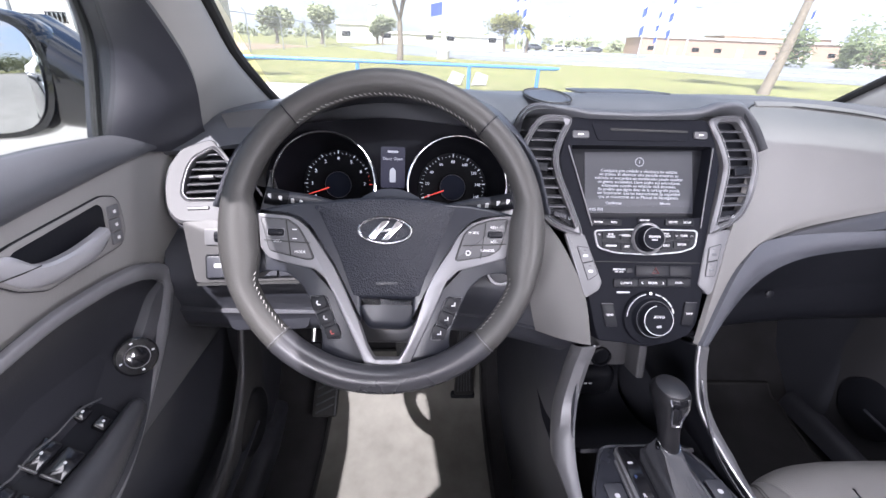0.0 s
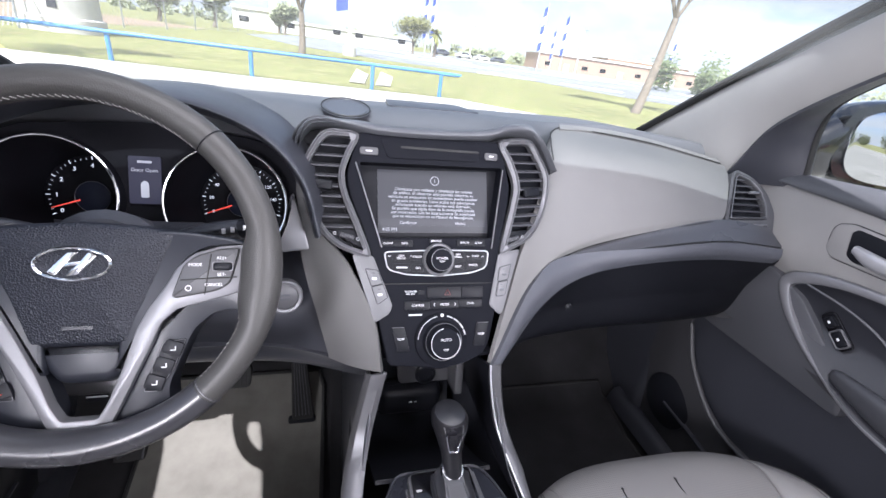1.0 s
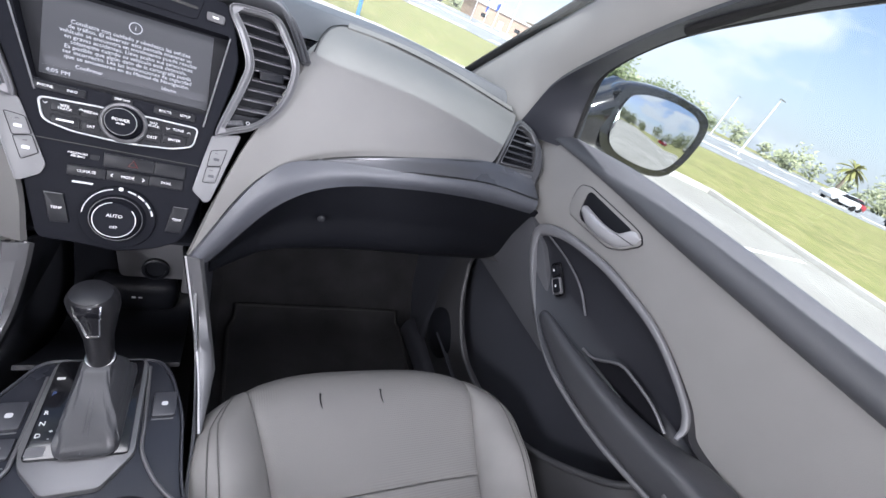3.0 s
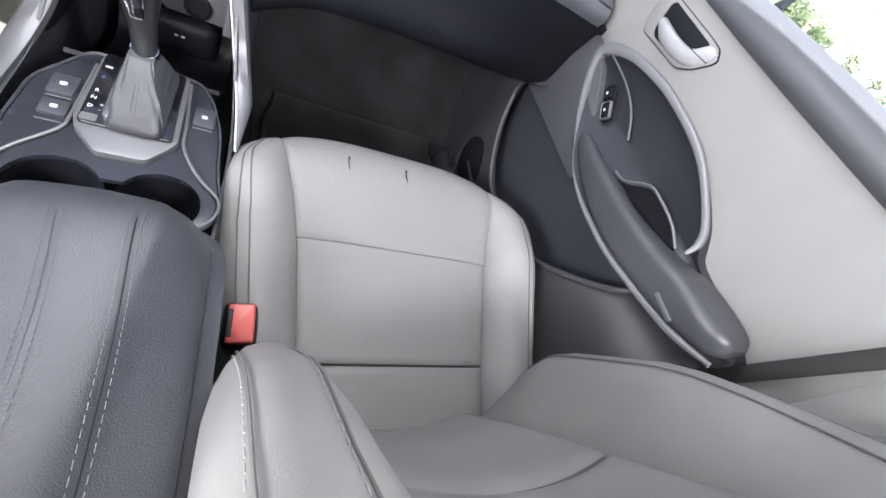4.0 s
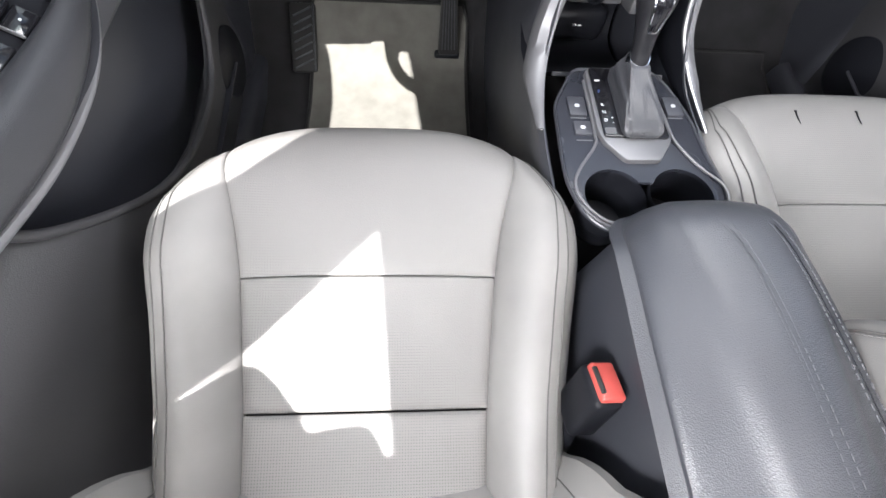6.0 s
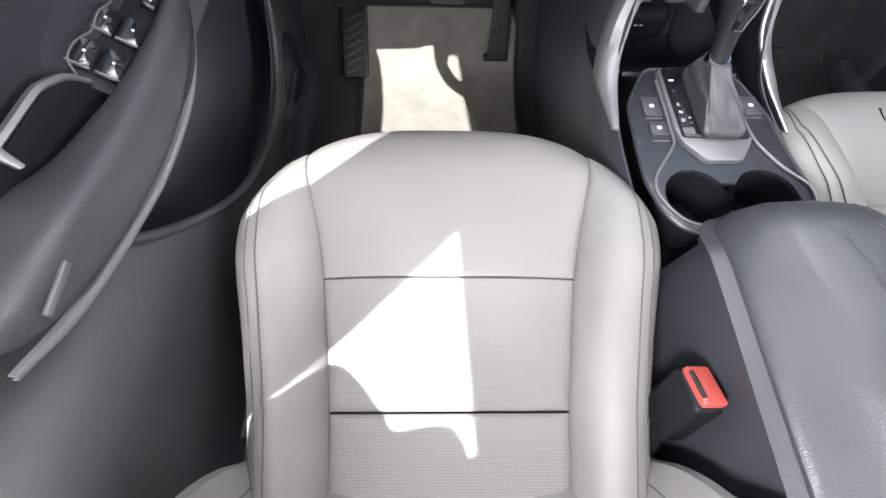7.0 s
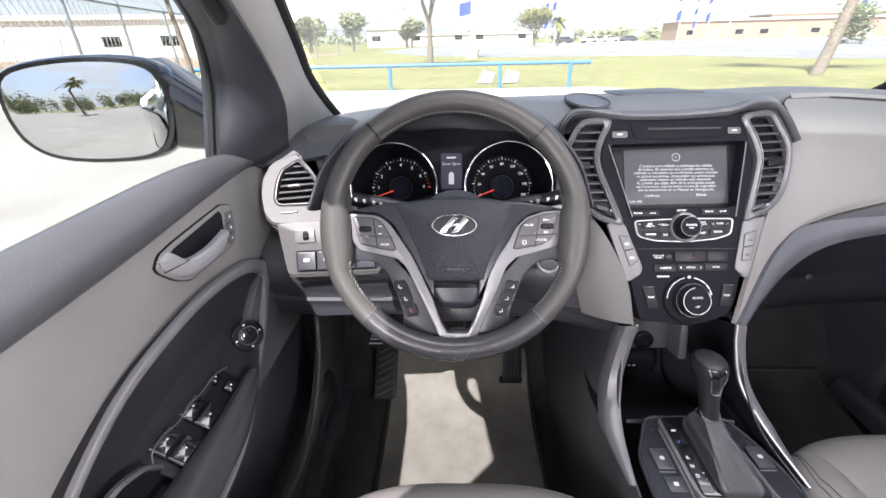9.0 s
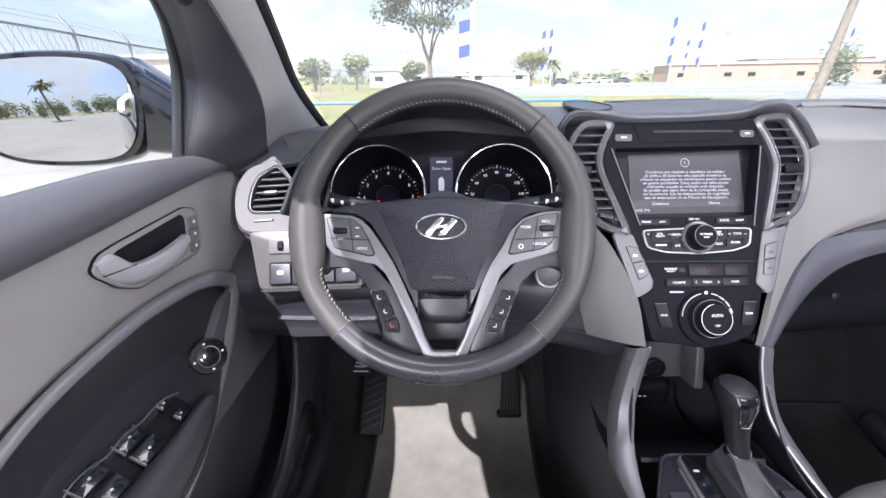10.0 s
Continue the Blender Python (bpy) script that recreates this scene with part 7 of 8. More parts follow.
    # badge on the armrest side, stitches, lower pocket, speaker
    part("arm_badge", block(0.042, 0.0065, 0.004, f @ pose(0.042 if s < 0 else 0.066, 0.918 if s < 0 else 0.896, 0.0955, 0, 0, 3), 0.0012), M_SATIN, d, "small satin badge")
    seam = [f @ Vector((y, z, panel_depth(y, z) + 0.0005)) for y, z in ((0.74, 1.0), (0.71, 1.016), (0.687, 1.026), (0.66, 1.034), (0.634, 1.038), (0.61, 1.037), (0.585, 1.034), (0.555, 1.026), (0.53, 1.016))]
    part("panel_seam", tube(catmull(seam, 24), 0.0014, 6), M_RUBBER, d, "dark seam in the grey panel")
    lip = [f @ Vector((x, y, z)) for x, y, z in ((0.71, 0.785, 0.058), (0.658, 0.712, 0.068), (0.59, 0.653, 0.072), (0.523, 0.625, 0.075), (0.419, 0.63, 0.079), (0.33, 0.657, 0.081), (0.257, 0.702, 0.084), (0.19, 0.762, 0.084), (0.137, 0.818, 0.076), (0.118, 0.85, 0.06))]
    part("pocket_lip", tube(catmull(lip, 40), 0.006, 10), M_POCKET, d, "rounded map pocket lip")
    part("speaker", lathe([(0.07, 0.0), (0.07, 0.008), (0.064, 0.011), (0.0, 0.013)], on(f, 0.68, 0.56, 0.052) @ pose(0, 0, 0, 0, 0, 0), 36), M_BLACK, d, "round speaker grille")


for s, d in doors.items():
    door_details(s, d)

# ---- console details ----
GM = pose(0, 0, ZC + 0.0118)
for i, c in enumerate("PRND"):
    words(c, 0.0075, pose(0.2885, (0.401, 0.375, 0.361, 0.346)[i], ZC + 0.0118), M_GLOWB if c == "P" else M_WHITE, con, "letter")
part("letter", slab(rrect(0.008, 0.0035, 0.001, 2, 0.2895, 0.423), 0.0004, GM, 0.0), M_WHITE, con)
for sgn, yy in (("+", 0.3385), ("-", 0.33)):
    words(sgn, 0.007, pose(0.2985, yy + 0.012, ZC + 0.0118), M_WHITE, con, "letter")
part("gate_letters_plate", slab(rrect(0.016, 0.012, 0.002, 2, 0.2915, 0.327), 0.0006, pose(0, 0, ZC + 0.0113), 0.0), M_SATIN, con)
for x, y in ((0.2545, 0.380), (0.2565, 0.339), (0.403, 0.384)):
    k = part("seat_heater_key", slab(rrect(0.026, 0.036 if y > 0.35 else 0.024, 0.003, 3, x, y), 0.004, pose(0, 0, ZC), 0.001), M_DARK, con, "dark seat heater key")
    part("mark", slab(rrect(0.007, 0.006, 0.002, 3, x, y), 0.0004, pose(0, 0, ZC + 0.004), 0.0), M_DIM, k)
    part("key_line", slab(rrect(0.024, 0.0016, 0.0004, 1, x, y - 0.0205), 0.0006, pose(0, 0, ZC), 0.0), M_SATIN, k)
for s in (-1, 1):
    ln = [(MID + 0.003 * (s > 0) + s * w, y, ZC + 0.002) for w, y in (((0.048, 0.433), (0.049, 0.334), (0.053, 0.308), (0.081, 0.269), (0.092, 0.244), (0.087, 0.217), (0.063, 0.189), (0.03, 0.181)) if s < 0 else ((0.053, 0.446), (0.06, 0.36), (0.063, 0.322), (0.077, 0.29), (0.092, 0.268), (0.113, 0.242), (0.108, 0.212), (0.08, 0.187), (0.045, 0.181)))]
    part("well_edge", tube(catmull(ln, 40), 0.0022, 8), M_SATIN, con, "satin line round the cup wells")
part("gear_collar", lathe([(0.0155, -0.006), (0.016, 0.0), (0.015, 0.005)], pose(0.330, 0.417, 0.801, 12), 28), M_CHROME, con, "chrome gear collar")


def knob_face(u, z, out):
    """A place on the rear face of the gear knob, or a little proud of it."""
    r = ramp(z, ((0.835, 0.015), (0.858, 0.02), (0.876, 0.0245), (0.889, 0.025), (0.899, 0.02))) + out
    y = ramp(z, ((0.835, 0.427), (0.858, 0.434), (0.876, 0.437), (0.899, 0.436)))
    return Vector((0.331 - 0.12 * (z - 0.797) + u, y - 1.1 * math.sqrt(max(1e-6, r * r - u * u)), z - 0.05 * (z - 0.8)))


def knob_half(z):
    return ramp(z, ((0.85, 0.006), (0.896, 0.0125)))


rows = [[knob_face(u * knob_half(z), z, 0.0005) for u in (-1, -0.5, 0, 0.5, 1)] for z in (0.85, 0.858, 0.866, 0.874, 0.882, 0.89, 0.896)]
part("knob_inlay", sheet(rows, 0.002), M_GLOSS, shifter, "gloss black knob inlay")
ring_ = [knob_face(-knob_half(z), z, 0.001) for z in (0.896, 0.885, 0.873, 0.861, 0.85)] + [knob_face(u * 0.006, 0.849, 0.001) for u in (-0.5, 0.5)] + [knob_face(knob_half(z), z, 0.001) for z in (0.85, 0.861, 0.873, 0.885, 0.896)]
part("inlay_edge", tube(catmull(ring_, 40), 0.0013, 6), M_CHROME, shifter, "bright edge of the inlay")
bs_ = bmesh.new()
for off in (-0.002, 0.002):
    dashes([(0.334 + off, 0.3145, 0.763), (0.333 + off, 0.345, 0.783), (0.331 + off, 0.385, 0.796)], 0.004, 0.6, 0.0005, bs_)
tagged(part("boot_stitching", bs_, M_STITCH, con, "stitched boot seam"), kind="stuff")
# power socket, ports and bin divider
part("socket_plate", slab(rounded([(-0.06, 0.045), (0.07, 0.045), (0.06, -0.03), (-0.05, -0.03)], 0.01), 0.008, basis((0.35, 0.692, 0.735), (1, 0, 0), (0, 0.15, 1)), 0.002), M_SATINDK, con, "grey socket plate")
part("power_socket", lathe([(0.021, 0.0), (0.021, 0.008), (0.018, 0.010), (0.016, 0.010), (0.0155, 0.004), (0.0, 0.004)], basis((0.352, 0.684, 0.728), (1, 0, 0), (0, 0.15, 1)), 36), M_BLACK, con, "round black socket cap")
part("port_panel", block(0.13, 0.05, 0.07, pose(0.325, 0.685, 0.668), 0.02), M_BLACK, con, "black port panel")
for i in range(2):
    part("port_mark", block(0.006, 0.002, 0.003, pose(0.324 + 0.01 * i, 0.6595, 0.675), 0.0006), M_WHITE, con)
part("bin_divider", block(0.016, 0.05, 0.14, pose(0.405, 0.66, 0.79, -15), 0.004), M_SATINDK, con, "grey divider blade")
part("tray_slot", slab(rrect(0.04, 0.016, 0.006, 4, 0.285, 0.162), 0.003, pose(0, 0, ZC - 0.001), 0.0), M_RUBBER, con, "small black slot")
sd = [(0.262, 0.126, 0.786), (0.25, 0.111, 0.798), (0.2445, 0.05, 0.801), (0.2425, -0.01, 0.801), (0.243, -0.07, 0.801), (0.243, -0.25, 0.8)]
part("box_trim", tube(catmull(sd, 24), 0.002, 8), M_SATINDK, con, "satin line along the armrest box")
for base, up, r in (((0.32, 0.334, 0.347, 0.352), 0.0012, 0.0004), ((0.38, 0.384, 0.393, 0.4), 0.0, 0.0006)):
    line = [(base[0], 0.165, 0.829 + up), (base[1], 0.11, 0.8518 + up), (base[2], 0.0, 0.8562 + up), (base[3], -0.2, 0.8568 + up)]
    sm = bmesh.new()
    for off in (-0.0045, 0.0045):
        dashes([(x + off, y, z) for x, y, z in line], 0.0055, 0.6, r, sm)
    tagged(part("stitching", sm, M_STITCH, con, "double row of grey stitches on the lid"), kind="stuff")
    part("seam", tube(catmull([(x, y, z - 0.001) for x, y, z in line], 24), r, 6), M_LID if up else M_BLACK, con, "lid seam between the stitches")

# ---- buckles and belts ----
def buckle(x, y, z, rx, ry):
    b = thing("belt_buckle", (x, y, z), "black seat belt buckle with red release button", "belt buckle", group="belt buckles")
    m = pose(x, y, z, rx, ry, 0)
    part("case", block(0.034, 0.05, 0.08, m @ shift(0, 0, -0.038), 0.007), M_BLACK, b, "black buckle case")
    part("release", block(0.027, 0.042, 0.012, m @ shift(0.002, 0, 0.004), 0.003), M_RED, b, "red release button")
    part("slot", block(0.005, 0.03, 0.008, m @ shift(-0.0085, 0, 0.0075), 0.001), M_RUBBER, b, "black tongue slot")
    part("stalk", tube([m @ Vector((0, 0, -0.065)), m @ Vector((0, -0.03, -0.2))], 0.011, 10), M_BLACK, b)


buckle(0.214, -0.012, 0.752, -20, 8)
buckle(0.478, 0.082, 0.745, 12, -8)
bl = thing("seat_belt", (0.97, 0.0, 0.6), "grey seat belt webbing hanging beside the passenger seat", "seat belt")
part("webbing", tube(catmull([(0.985, 0.02, 0.42), (0.98, 0.03, 0.6), (0.985, -0.02, 0.75), (1.03, -0.14, 1.0), (1.05, -0.19, 1.2)], 24), 0.024, 8, flat=0.06, up=(1, 0, 0)), M_SATINDK, bl)

# ---- pedals and footwell ----
bp = thing("brake_pedal", (-0.035, 0.8, 0.645), "ribbed black brake pedal", "pedal")
m = basis((-0.034, 0.80, 0.645), (1, 0, 0), (0, 0.45, 0.9))
part("pad", slab(rounded([(-0.042, 0.024), (0.042, 0.024), (0.038, -0.024), (-0.036, -0.024)], 0.01), 0.012, m, 0.004), M_RUBBER, bp)
for i in range(8):
    part("rib", block(0.003, 0.036, 0.003, on(m, -0.03 + 0.0086 * i, 0, 0.0125), 0.001), M_RUBBER, bp)
part("arm", tube([m @ Vector((0, 0, 0)), (-0.03, 0.9, 0.85)], 0.01, 8), M_BLACK, bp)
ap = thing("accelerator_pedal", (0.1, 0.87, 0.5), "long ribbed black accelerator pedal hinged on the floor", "pedal")
m = basis((0.098, 0.872, 0.545), (1, 0, 0.05), (-0.02, 0.13, 1))
part("pad", slab(rounded([(-0.013, 0.125), (0.015, 0.125), (0.026, -0.105), (-0.026, -0.105)], 0.008), 0.012, m, 0.004), M_RUBBER, ap)
for i in range(5):
    part("rib", tube([m @ Vector((-0.016 + 0.008 * i, -0.09, 0.0125)), m @ Vector((-0.008 + 0.0045 * i, 0.11, 0.0125))], 0.0014, 6), M_DARK, ap)
part("hinge", block(0.066, 0.03, 0.03, pose(0.1, 0.862, 0.43), 0.006), M_BLACK, ap)
kp = thing("parking_brake_pedal", (-0.258, 0.78, 0.655), "small black parking brake pedal with white words", "pedal")
m = basis((-0.258, 0.78, 0.654), (1, 0, 0), (0, 0.3, 0.95))
part("pad", slab(rrect(0.038, 0.044, 0.005, 3), 0.012, m, 0.003), M_BLACK, kp)
words("PUSH", 0.009, on(m, 0, 0.008, 0.0122), M_WHITE, kp)
words("ON/OFF", 0.008, on(m, 0, 0.0, 0.0122), M_WHITE, kp)
part("bar", block(0.034, 0.003, 0.002, on(m, 0, -0.011, 0.0125), 0.0006), M_DIM, kp)
part("arm", tube([m @ Vector((0, 0.02, 0)), (-0.26, 0.88, 0.82)], 0.005, 8), M_STEEL, kp)
fr_ = thing("footrest", (-0.27, 0.86, 0.44), "ribbed black footrest on the carpet", "footrest")
m = basis((-0.262, 0.872, 0.455), (1, 0, 0), (0, 0.75, 0.6))
part("pad", slab(rrect(0.062, 0.16, 0.006, 3), 0.014, m, 0.004), M_RUBBER, fr_)
for i in range(7):
    part("rib", tube([m @ Vector((-0.022, -0.072 + 0.02 * i, 0.0145)), m @ Vector((0.022, -0.05 + 0.02 * i, 0.0145))], 0.0022, 6), M_DARK, fr_)
part("rail", block(0.004, 0.155, 0.004, on(m, 0.027, 0, 0.015), 0.001), M_DARK, fr_)
for name, x0, x1, y0, y1 in (("driver", -0.245, 0.15, 0.2, 0.945), ("passenger", 0.5, 0.99, 0.25, 0.88)):
    mt = thing("floor_mat", ((x0 + x1) / 2, 0.5, 0.39), "dark woven floor mat with raised border in the footwell", "floor mat", group="floor mats")
    rows = []
    for y in [y0 + (y1 - y0) * i / 24 for i in range(25)]:
        z = ramp(y, ((0.0, 0.382), (0.72, 0.385), (0.84, 0.415), (0.96, 0.52), (1.1, 0.7)))
        rows.append([(x0 + (x1 - x0) * (0.03 + 0.94 * i / 16) if y > y1 - 0.03 else x0 + (x1 - x0) * i / 16, y, z) for i in range(17)])
    # only the driver's mat takes the paler, sunlit colour
    part("mat_surface", sheet(rows, 0.008), M_MAT_LIT if name == "driver" else M_CARPET, mt, "dark ribbed pile")
    rim = [Vector(p) for p in rows[0]] + [Vector(r[-1]) for r in rows[1:]] + [Vector(p) for p in rows[-1][::-1][1:]] + [Vector(r[0]) for r in rows[::-1][1:-1]]
    part("border", tube([p + Vector((0, 0, 0.004)) for p in rim], 0.006, 8, True), M_RUBBER, mt, "black bound edge")
    if x0 > 0:
        part("mat_mark", slab(rrect(0.13, 0.022, 0.004, 3, 0.60, 0.42), 0.001, pose(0, 0, 0.3925), 0.0), M_SATINDK, mt, "grey woven word mark")
# passenger footwell end bits
part("glovebox_lock", lathe([(0.007, 0.0), (0.007, 0.002), (0.0055, 0.003), (0.0, 0.003)], basis((0.6, 0.635, 0.914), (1, 0, 0), (0, 0.3, 0.95)), 24), M_BLACK, dash, "small round lock")
for s in (-1, 1):
    sill = [[at_side(s, w, y, z) for y in (0.85, 0.3, -0.05)] for w, z in ((-0.02, 0.42), (0.03, 0.44), (0.06, 0.43), (0.07, 0.39))]
    tagged(part("trim", sheet(lattice(sill, 12, 10), 0.006), M_DARK, None, "dark door sill trim"), kind="structure")
    kick = [[at_side(s, w, y, z) for z in (0.4, 0.6, 0.85)] for w, y in ((0.02, 1.05), (0.03, 0.85), (0.035, 0.78), (0.0, 0.76))]
    tagged(part("trim", sheet(lattice(kick, 10, 12), 0.006), M_DARK, None, "dark kick panel beside the footwell"), kind="structure")

# ---- outside ----
def ground_mat(name, a, b, scale, rough=0.9, fine=0.5):
    return mat(name, a, rough, grain=fine, grain_scale=60, vary=0.2, vary_scale=scale, blotch=b, spec=0.2)


M_CONC = ground_mat("concrete", (0.31, 0.295, 0.268), (0.27, 0.255, 0.23), 0.15)
M_PALE = ground_mat("pale_concrete", (0.52, 0.5, 0.46), (0.44, 0.42, 0.38), 0.3)
M_ASPH = ground_mat("worn_asphalt", (0.26, 0.265, 0.27), (0.2, 0.205, 0.21), 0.1)
M_GRASS = ground_mat("dry_grass", (0.2, 0.205, 0.075), (0.3, 0.265, 0.125), 0.25)
M_DIRT = ground_mat("bare_dirt", (0.3, 0.22, 0.15), (0.24, 0.18, 0.12), 0.2)
M_BLUE = mat("blue_rail_paint", (0.09, 0.27, 0.6), 0.4)
M_BARK = mat("bark", (0.22, 0.18, 0.14), 0.9, grain=1.0, grain_scale=40, vary=0.3, vary_scale=10)
M_LEAF = mat("leaves", (0.12, 0.15, 0.06), 0.6, vary=0.45, vary_scale=2)
# paler than M_LEAF: the haze of distance is mixed into the leaf colour
M_FAR_HAZED = mat("far_leaves_hazed", (0.3, 0.32, 0.19), 0.8, vary=0.4, vary_scale=0.4)
M_PALM = mat("palm_leaves", (0.2, 0.2, 0.06), 0.6, vary=0.3, vary_scale=2)
M_POLE = mat("white_pole", (0.75, 0.75, 0.75), 0.5)
M_GALV = mat("galvanised_steel", (0.35, 0.36, 0.36), 0.5, metal=0.6)
M_BRICK = mat("tan_brick", (0.45, 0.31, 0.23), 0.85, grain=0.4, grain_scale=20, vary=0.1, vary_scale=2)
M_FLAGB = mat("flag_blue", (0.05, 0.09, 0.34), 0.7)
M_LINE = mat("line_paint", (0.8, 0.8, 0.78), 0.7)
M_WPAINT = mat("white_wall", (0.7, 0.68, 0.64), 0.7, vary=0.06, vary_scale=0.5)


def flat(x0, x1, y0, y1, z, n=8):
    return sheet([[(x0 + (x1 - x0) * i / n, y0 + (y1 - y0) * j / n, z) for i in range(n + 1)] for j in range(n + 1)], 0)


tagged(part("ground", flat(-1500, 1500, -1500, 1500, 0.0, 24), M_GRASS, None, "dry green grass reaching the horizon"), kind="structure")
tagged(part("pavement", slab([(-60, -60), (9.2, -60), (10.2, 2), (11.0, 6.0), (4.6, 10.1), (3.4, 10.5), (-60, 10.1)], 0.02, None, 0.0), M_CONC, None, "sunlit concrete parking apron"), kind="structure")
tagged(part("kerb", slab([(-60, 10.1), (3.4, 10.5), (4.6, 10.1), (11.0, 6.0), (10.2, 2), (9.2, -60), (9.45, -60), (10.45, 2), (11.3, 6.1), (4.8, 10.9), (3.7, 11.9), (-60, 11.5)], 0.13, None, 0.02), M_PALE, None, "pale concrete kerb and walk"), kind="structure")
for i in range(7):
    y = 3.1 - 2.75 * i
    tagged(part("stall_line", slab([(6.4, y - 0.05), (10.0 - 0.02 * i, y - 0.05), (10.0 - 0.02 * i, y + 0.05), (6.4, y + 0.05)], 0.004, pose(0, 0, 0.0205), 0.0), M_LINE, None, "white painted bay line"), kind="structure")
lot = [(-3, 43), (4, 36), (9, 35), (16, 33.5), (20, 26), (30, 20), (60, 15), (190, -20), (300, 60), (200, 150), (30, 135), (-8, 100), (-10, 60)]
tagged(part("road", slab(lot, 0.03, None, 0.0), M_ASPH, None, "worn grey asphalt car park"), kind="structure")
rng = random.Random(5)
for i in range(60):
    x, y = rng.uniform(4, 130), rng.uniform(38, 120)
    if y < 36 + x * 0.05:
        continue
    l = rng.uniform(4, 14)
    tagged(part("kerb", slab(rrect(l, rng.uniform(0.5, 1.4), 0.3, 3), 0.16, pose(x, y, 0.0, 0, 0, rng.uniform(-4, 4)), 0.03), M_PALE, None, "pale concrete islands of the car park"), kind="structure")
for i in range(16):
    x0 = 14 + 7 * i
    tagged(part("kerb", slab(rrect(5.2, 0.35, 0.1, 2), 0.15, pose(x0, 34.5 - 0.35 * max(0, x0 - 16), 0.0, 0, 0, -19 if x0 > 18 else 0), 0.02), M_PALE, None, "pale concrete car park edge"), kind="structure")
tagged(part("dirt", slab([(-80, 14), (-14.5, 16), (-14, 60), (-80, 70)], 0.01, None, 0.0), M_DIRT, None, "bare brown earth behind the fence"), kind="structure")

# blue rail
rail = thing("guard_rail", (0, 13.05, 0), "low blue-painted pipe rail on posts", "railing")
part("pipe", tube(catmull([(-16, 12.95, 0.66), (-5, 13.0, 0.67), (3.3, 13.08, 0.685), (3.36, 13.08, 0.67)], 24), 0.05, 12), M_BLUE, rail)
for x in (3.32, 1.28, -1.95, -5.2, -8.4, -11.6, -14.8):
    part("post", tube([(x, 13.05, -0.05), (x, 13.05, 0.66)], 0.055, 12), M_BLUE, rail)
for x in (0.95, 1.75):
    t = thing("culvert_slab", (x, 14.6, 0), "white concrete culvert wing", "concrete slab", group="culvert wings")
    part("wing", slab([(-0.25, 0), (0.25, 0), (0.35, 0.3), (-0.05, 0.42)], 0.12, basis((x, 14.6, 0), (1, 0.3 * (1 if x > 1.2 else -1), 0), (0, 0.3, 1)), 0.01), M_PALE, t)


# ---- trees ----
def leaf_cloud(rng, centres, per, size, spread):
    vs, fs = [], []
    for c, r in centres:
        for _ in range(per):
            d = Vector((rng.gauss(0, 1), rng.gauss(0, 1), rng.gauss(0, 0.8)))
            p = Vector(c) + d.normalized() * r * rng.random() ** 0.5 * spread
            a = Vector((rng.gauss(0, 1), rng.gauss(0, 1), rng.gauss(0, 0.6))).normalized()
            b = a.orthogonal().normalized()
            s = size * rng.uniform(0.6, 1.3)
            k = len(vs)
            vs += [p - a * s, p + b * s * 0.45, p + a * s, p - b * s * 0.45]
            fs.append((k, k + 1, k + 2, k + 3))
    bm = bmesh.new()
    me = bpy.data.meshes.new("t")
    me.from_pydata([tuple(v) for v in vs], [], fs)
    bm.from_mesh(me)
    bpy.data.meshes.remove(me)
    return bm


def tree(x, y, h, r, lean, fork, crown, seed, label, per=120, size=0.09, leaf=None, bare=0.0):
    rng = random.Random(seed)
    t = thing("tree", (x, y, 0), label, "tree")
    bm = bmesh.new()
    base = Vector((x, y, -0.1))
    top = Vector((x + lean[0], y + lean[1], fork))
    trunk = catmull([base, base.lerp(top, 0.4) + Vector((0.05, 0, 0)), top], 10)
    tube(trunk, [r * (1.25 - 0.45 * i / 9) for i in range(10)], 10, bm=bm)
    tips = []

    def grow(p, d, length, rad, level):
        q = p + d * length
        m = p.lerp(q, 0.5) + Vector((rng.gauss(0, 1), rng.gauss(0, 1), 0.3)) * length * 0.06
        tube(catmull([p, m, q], 6), [rad * (1 - 0.5 * i / 5) for i in range(6)], 7, bm=bm)
        if level == 0:
            tips.append((q, crown))
            return
        for _ in range(3 if level > 1 else 3):
            nd = (d + Vector((rng.gauss(0, 0.5), rng.gauss(0, 0.5), rng.gauss(0.1, 0.3)))).normalized()
            grow(q, nd, length * rng.uniform(0.6, 0.8), rad * 0.5, level - 1)
        tips.append((q, crown * 0.8))
    n = 4
    for i in range(n):
        a = 2 * math.pi * i / n + rng.uniform(-0.4, 0.4)
        d = Vector((math.cos(a) * 0.42, math.sin(a) * 0.42, 1)).normalized()
        grow(top, d, (h - fork) * 0.36, r * 0.5, 2)
    part("trunk", bm, M_BARK, t, "grey-brown trunk and limbs")
    part("crown", leaf_cloud(rng, tips, per, size, 1.0), leaf or M_LEAF, t, "loose green leaves", recalc=False)
    return t


tree(-1.4, 24.5, 8.2, 0.16, (0.05, 0), 2.1, 0.75, 3, "young tree with forked trunk on the grass", per=150, size=0.12)
tree(12.4, 15.6, 8.5, 0.16, (0.9, 0.5), 3.6, 0.8, 8, "leaning young tree with open crown on the grass", per=60, size=0.09)
tree(-7.35, 12.2, 6.5, 0.07, (-0.25, 0.1), 2.7, 0.6, 11, "young tree beside the fence", per=45, size=0.07)
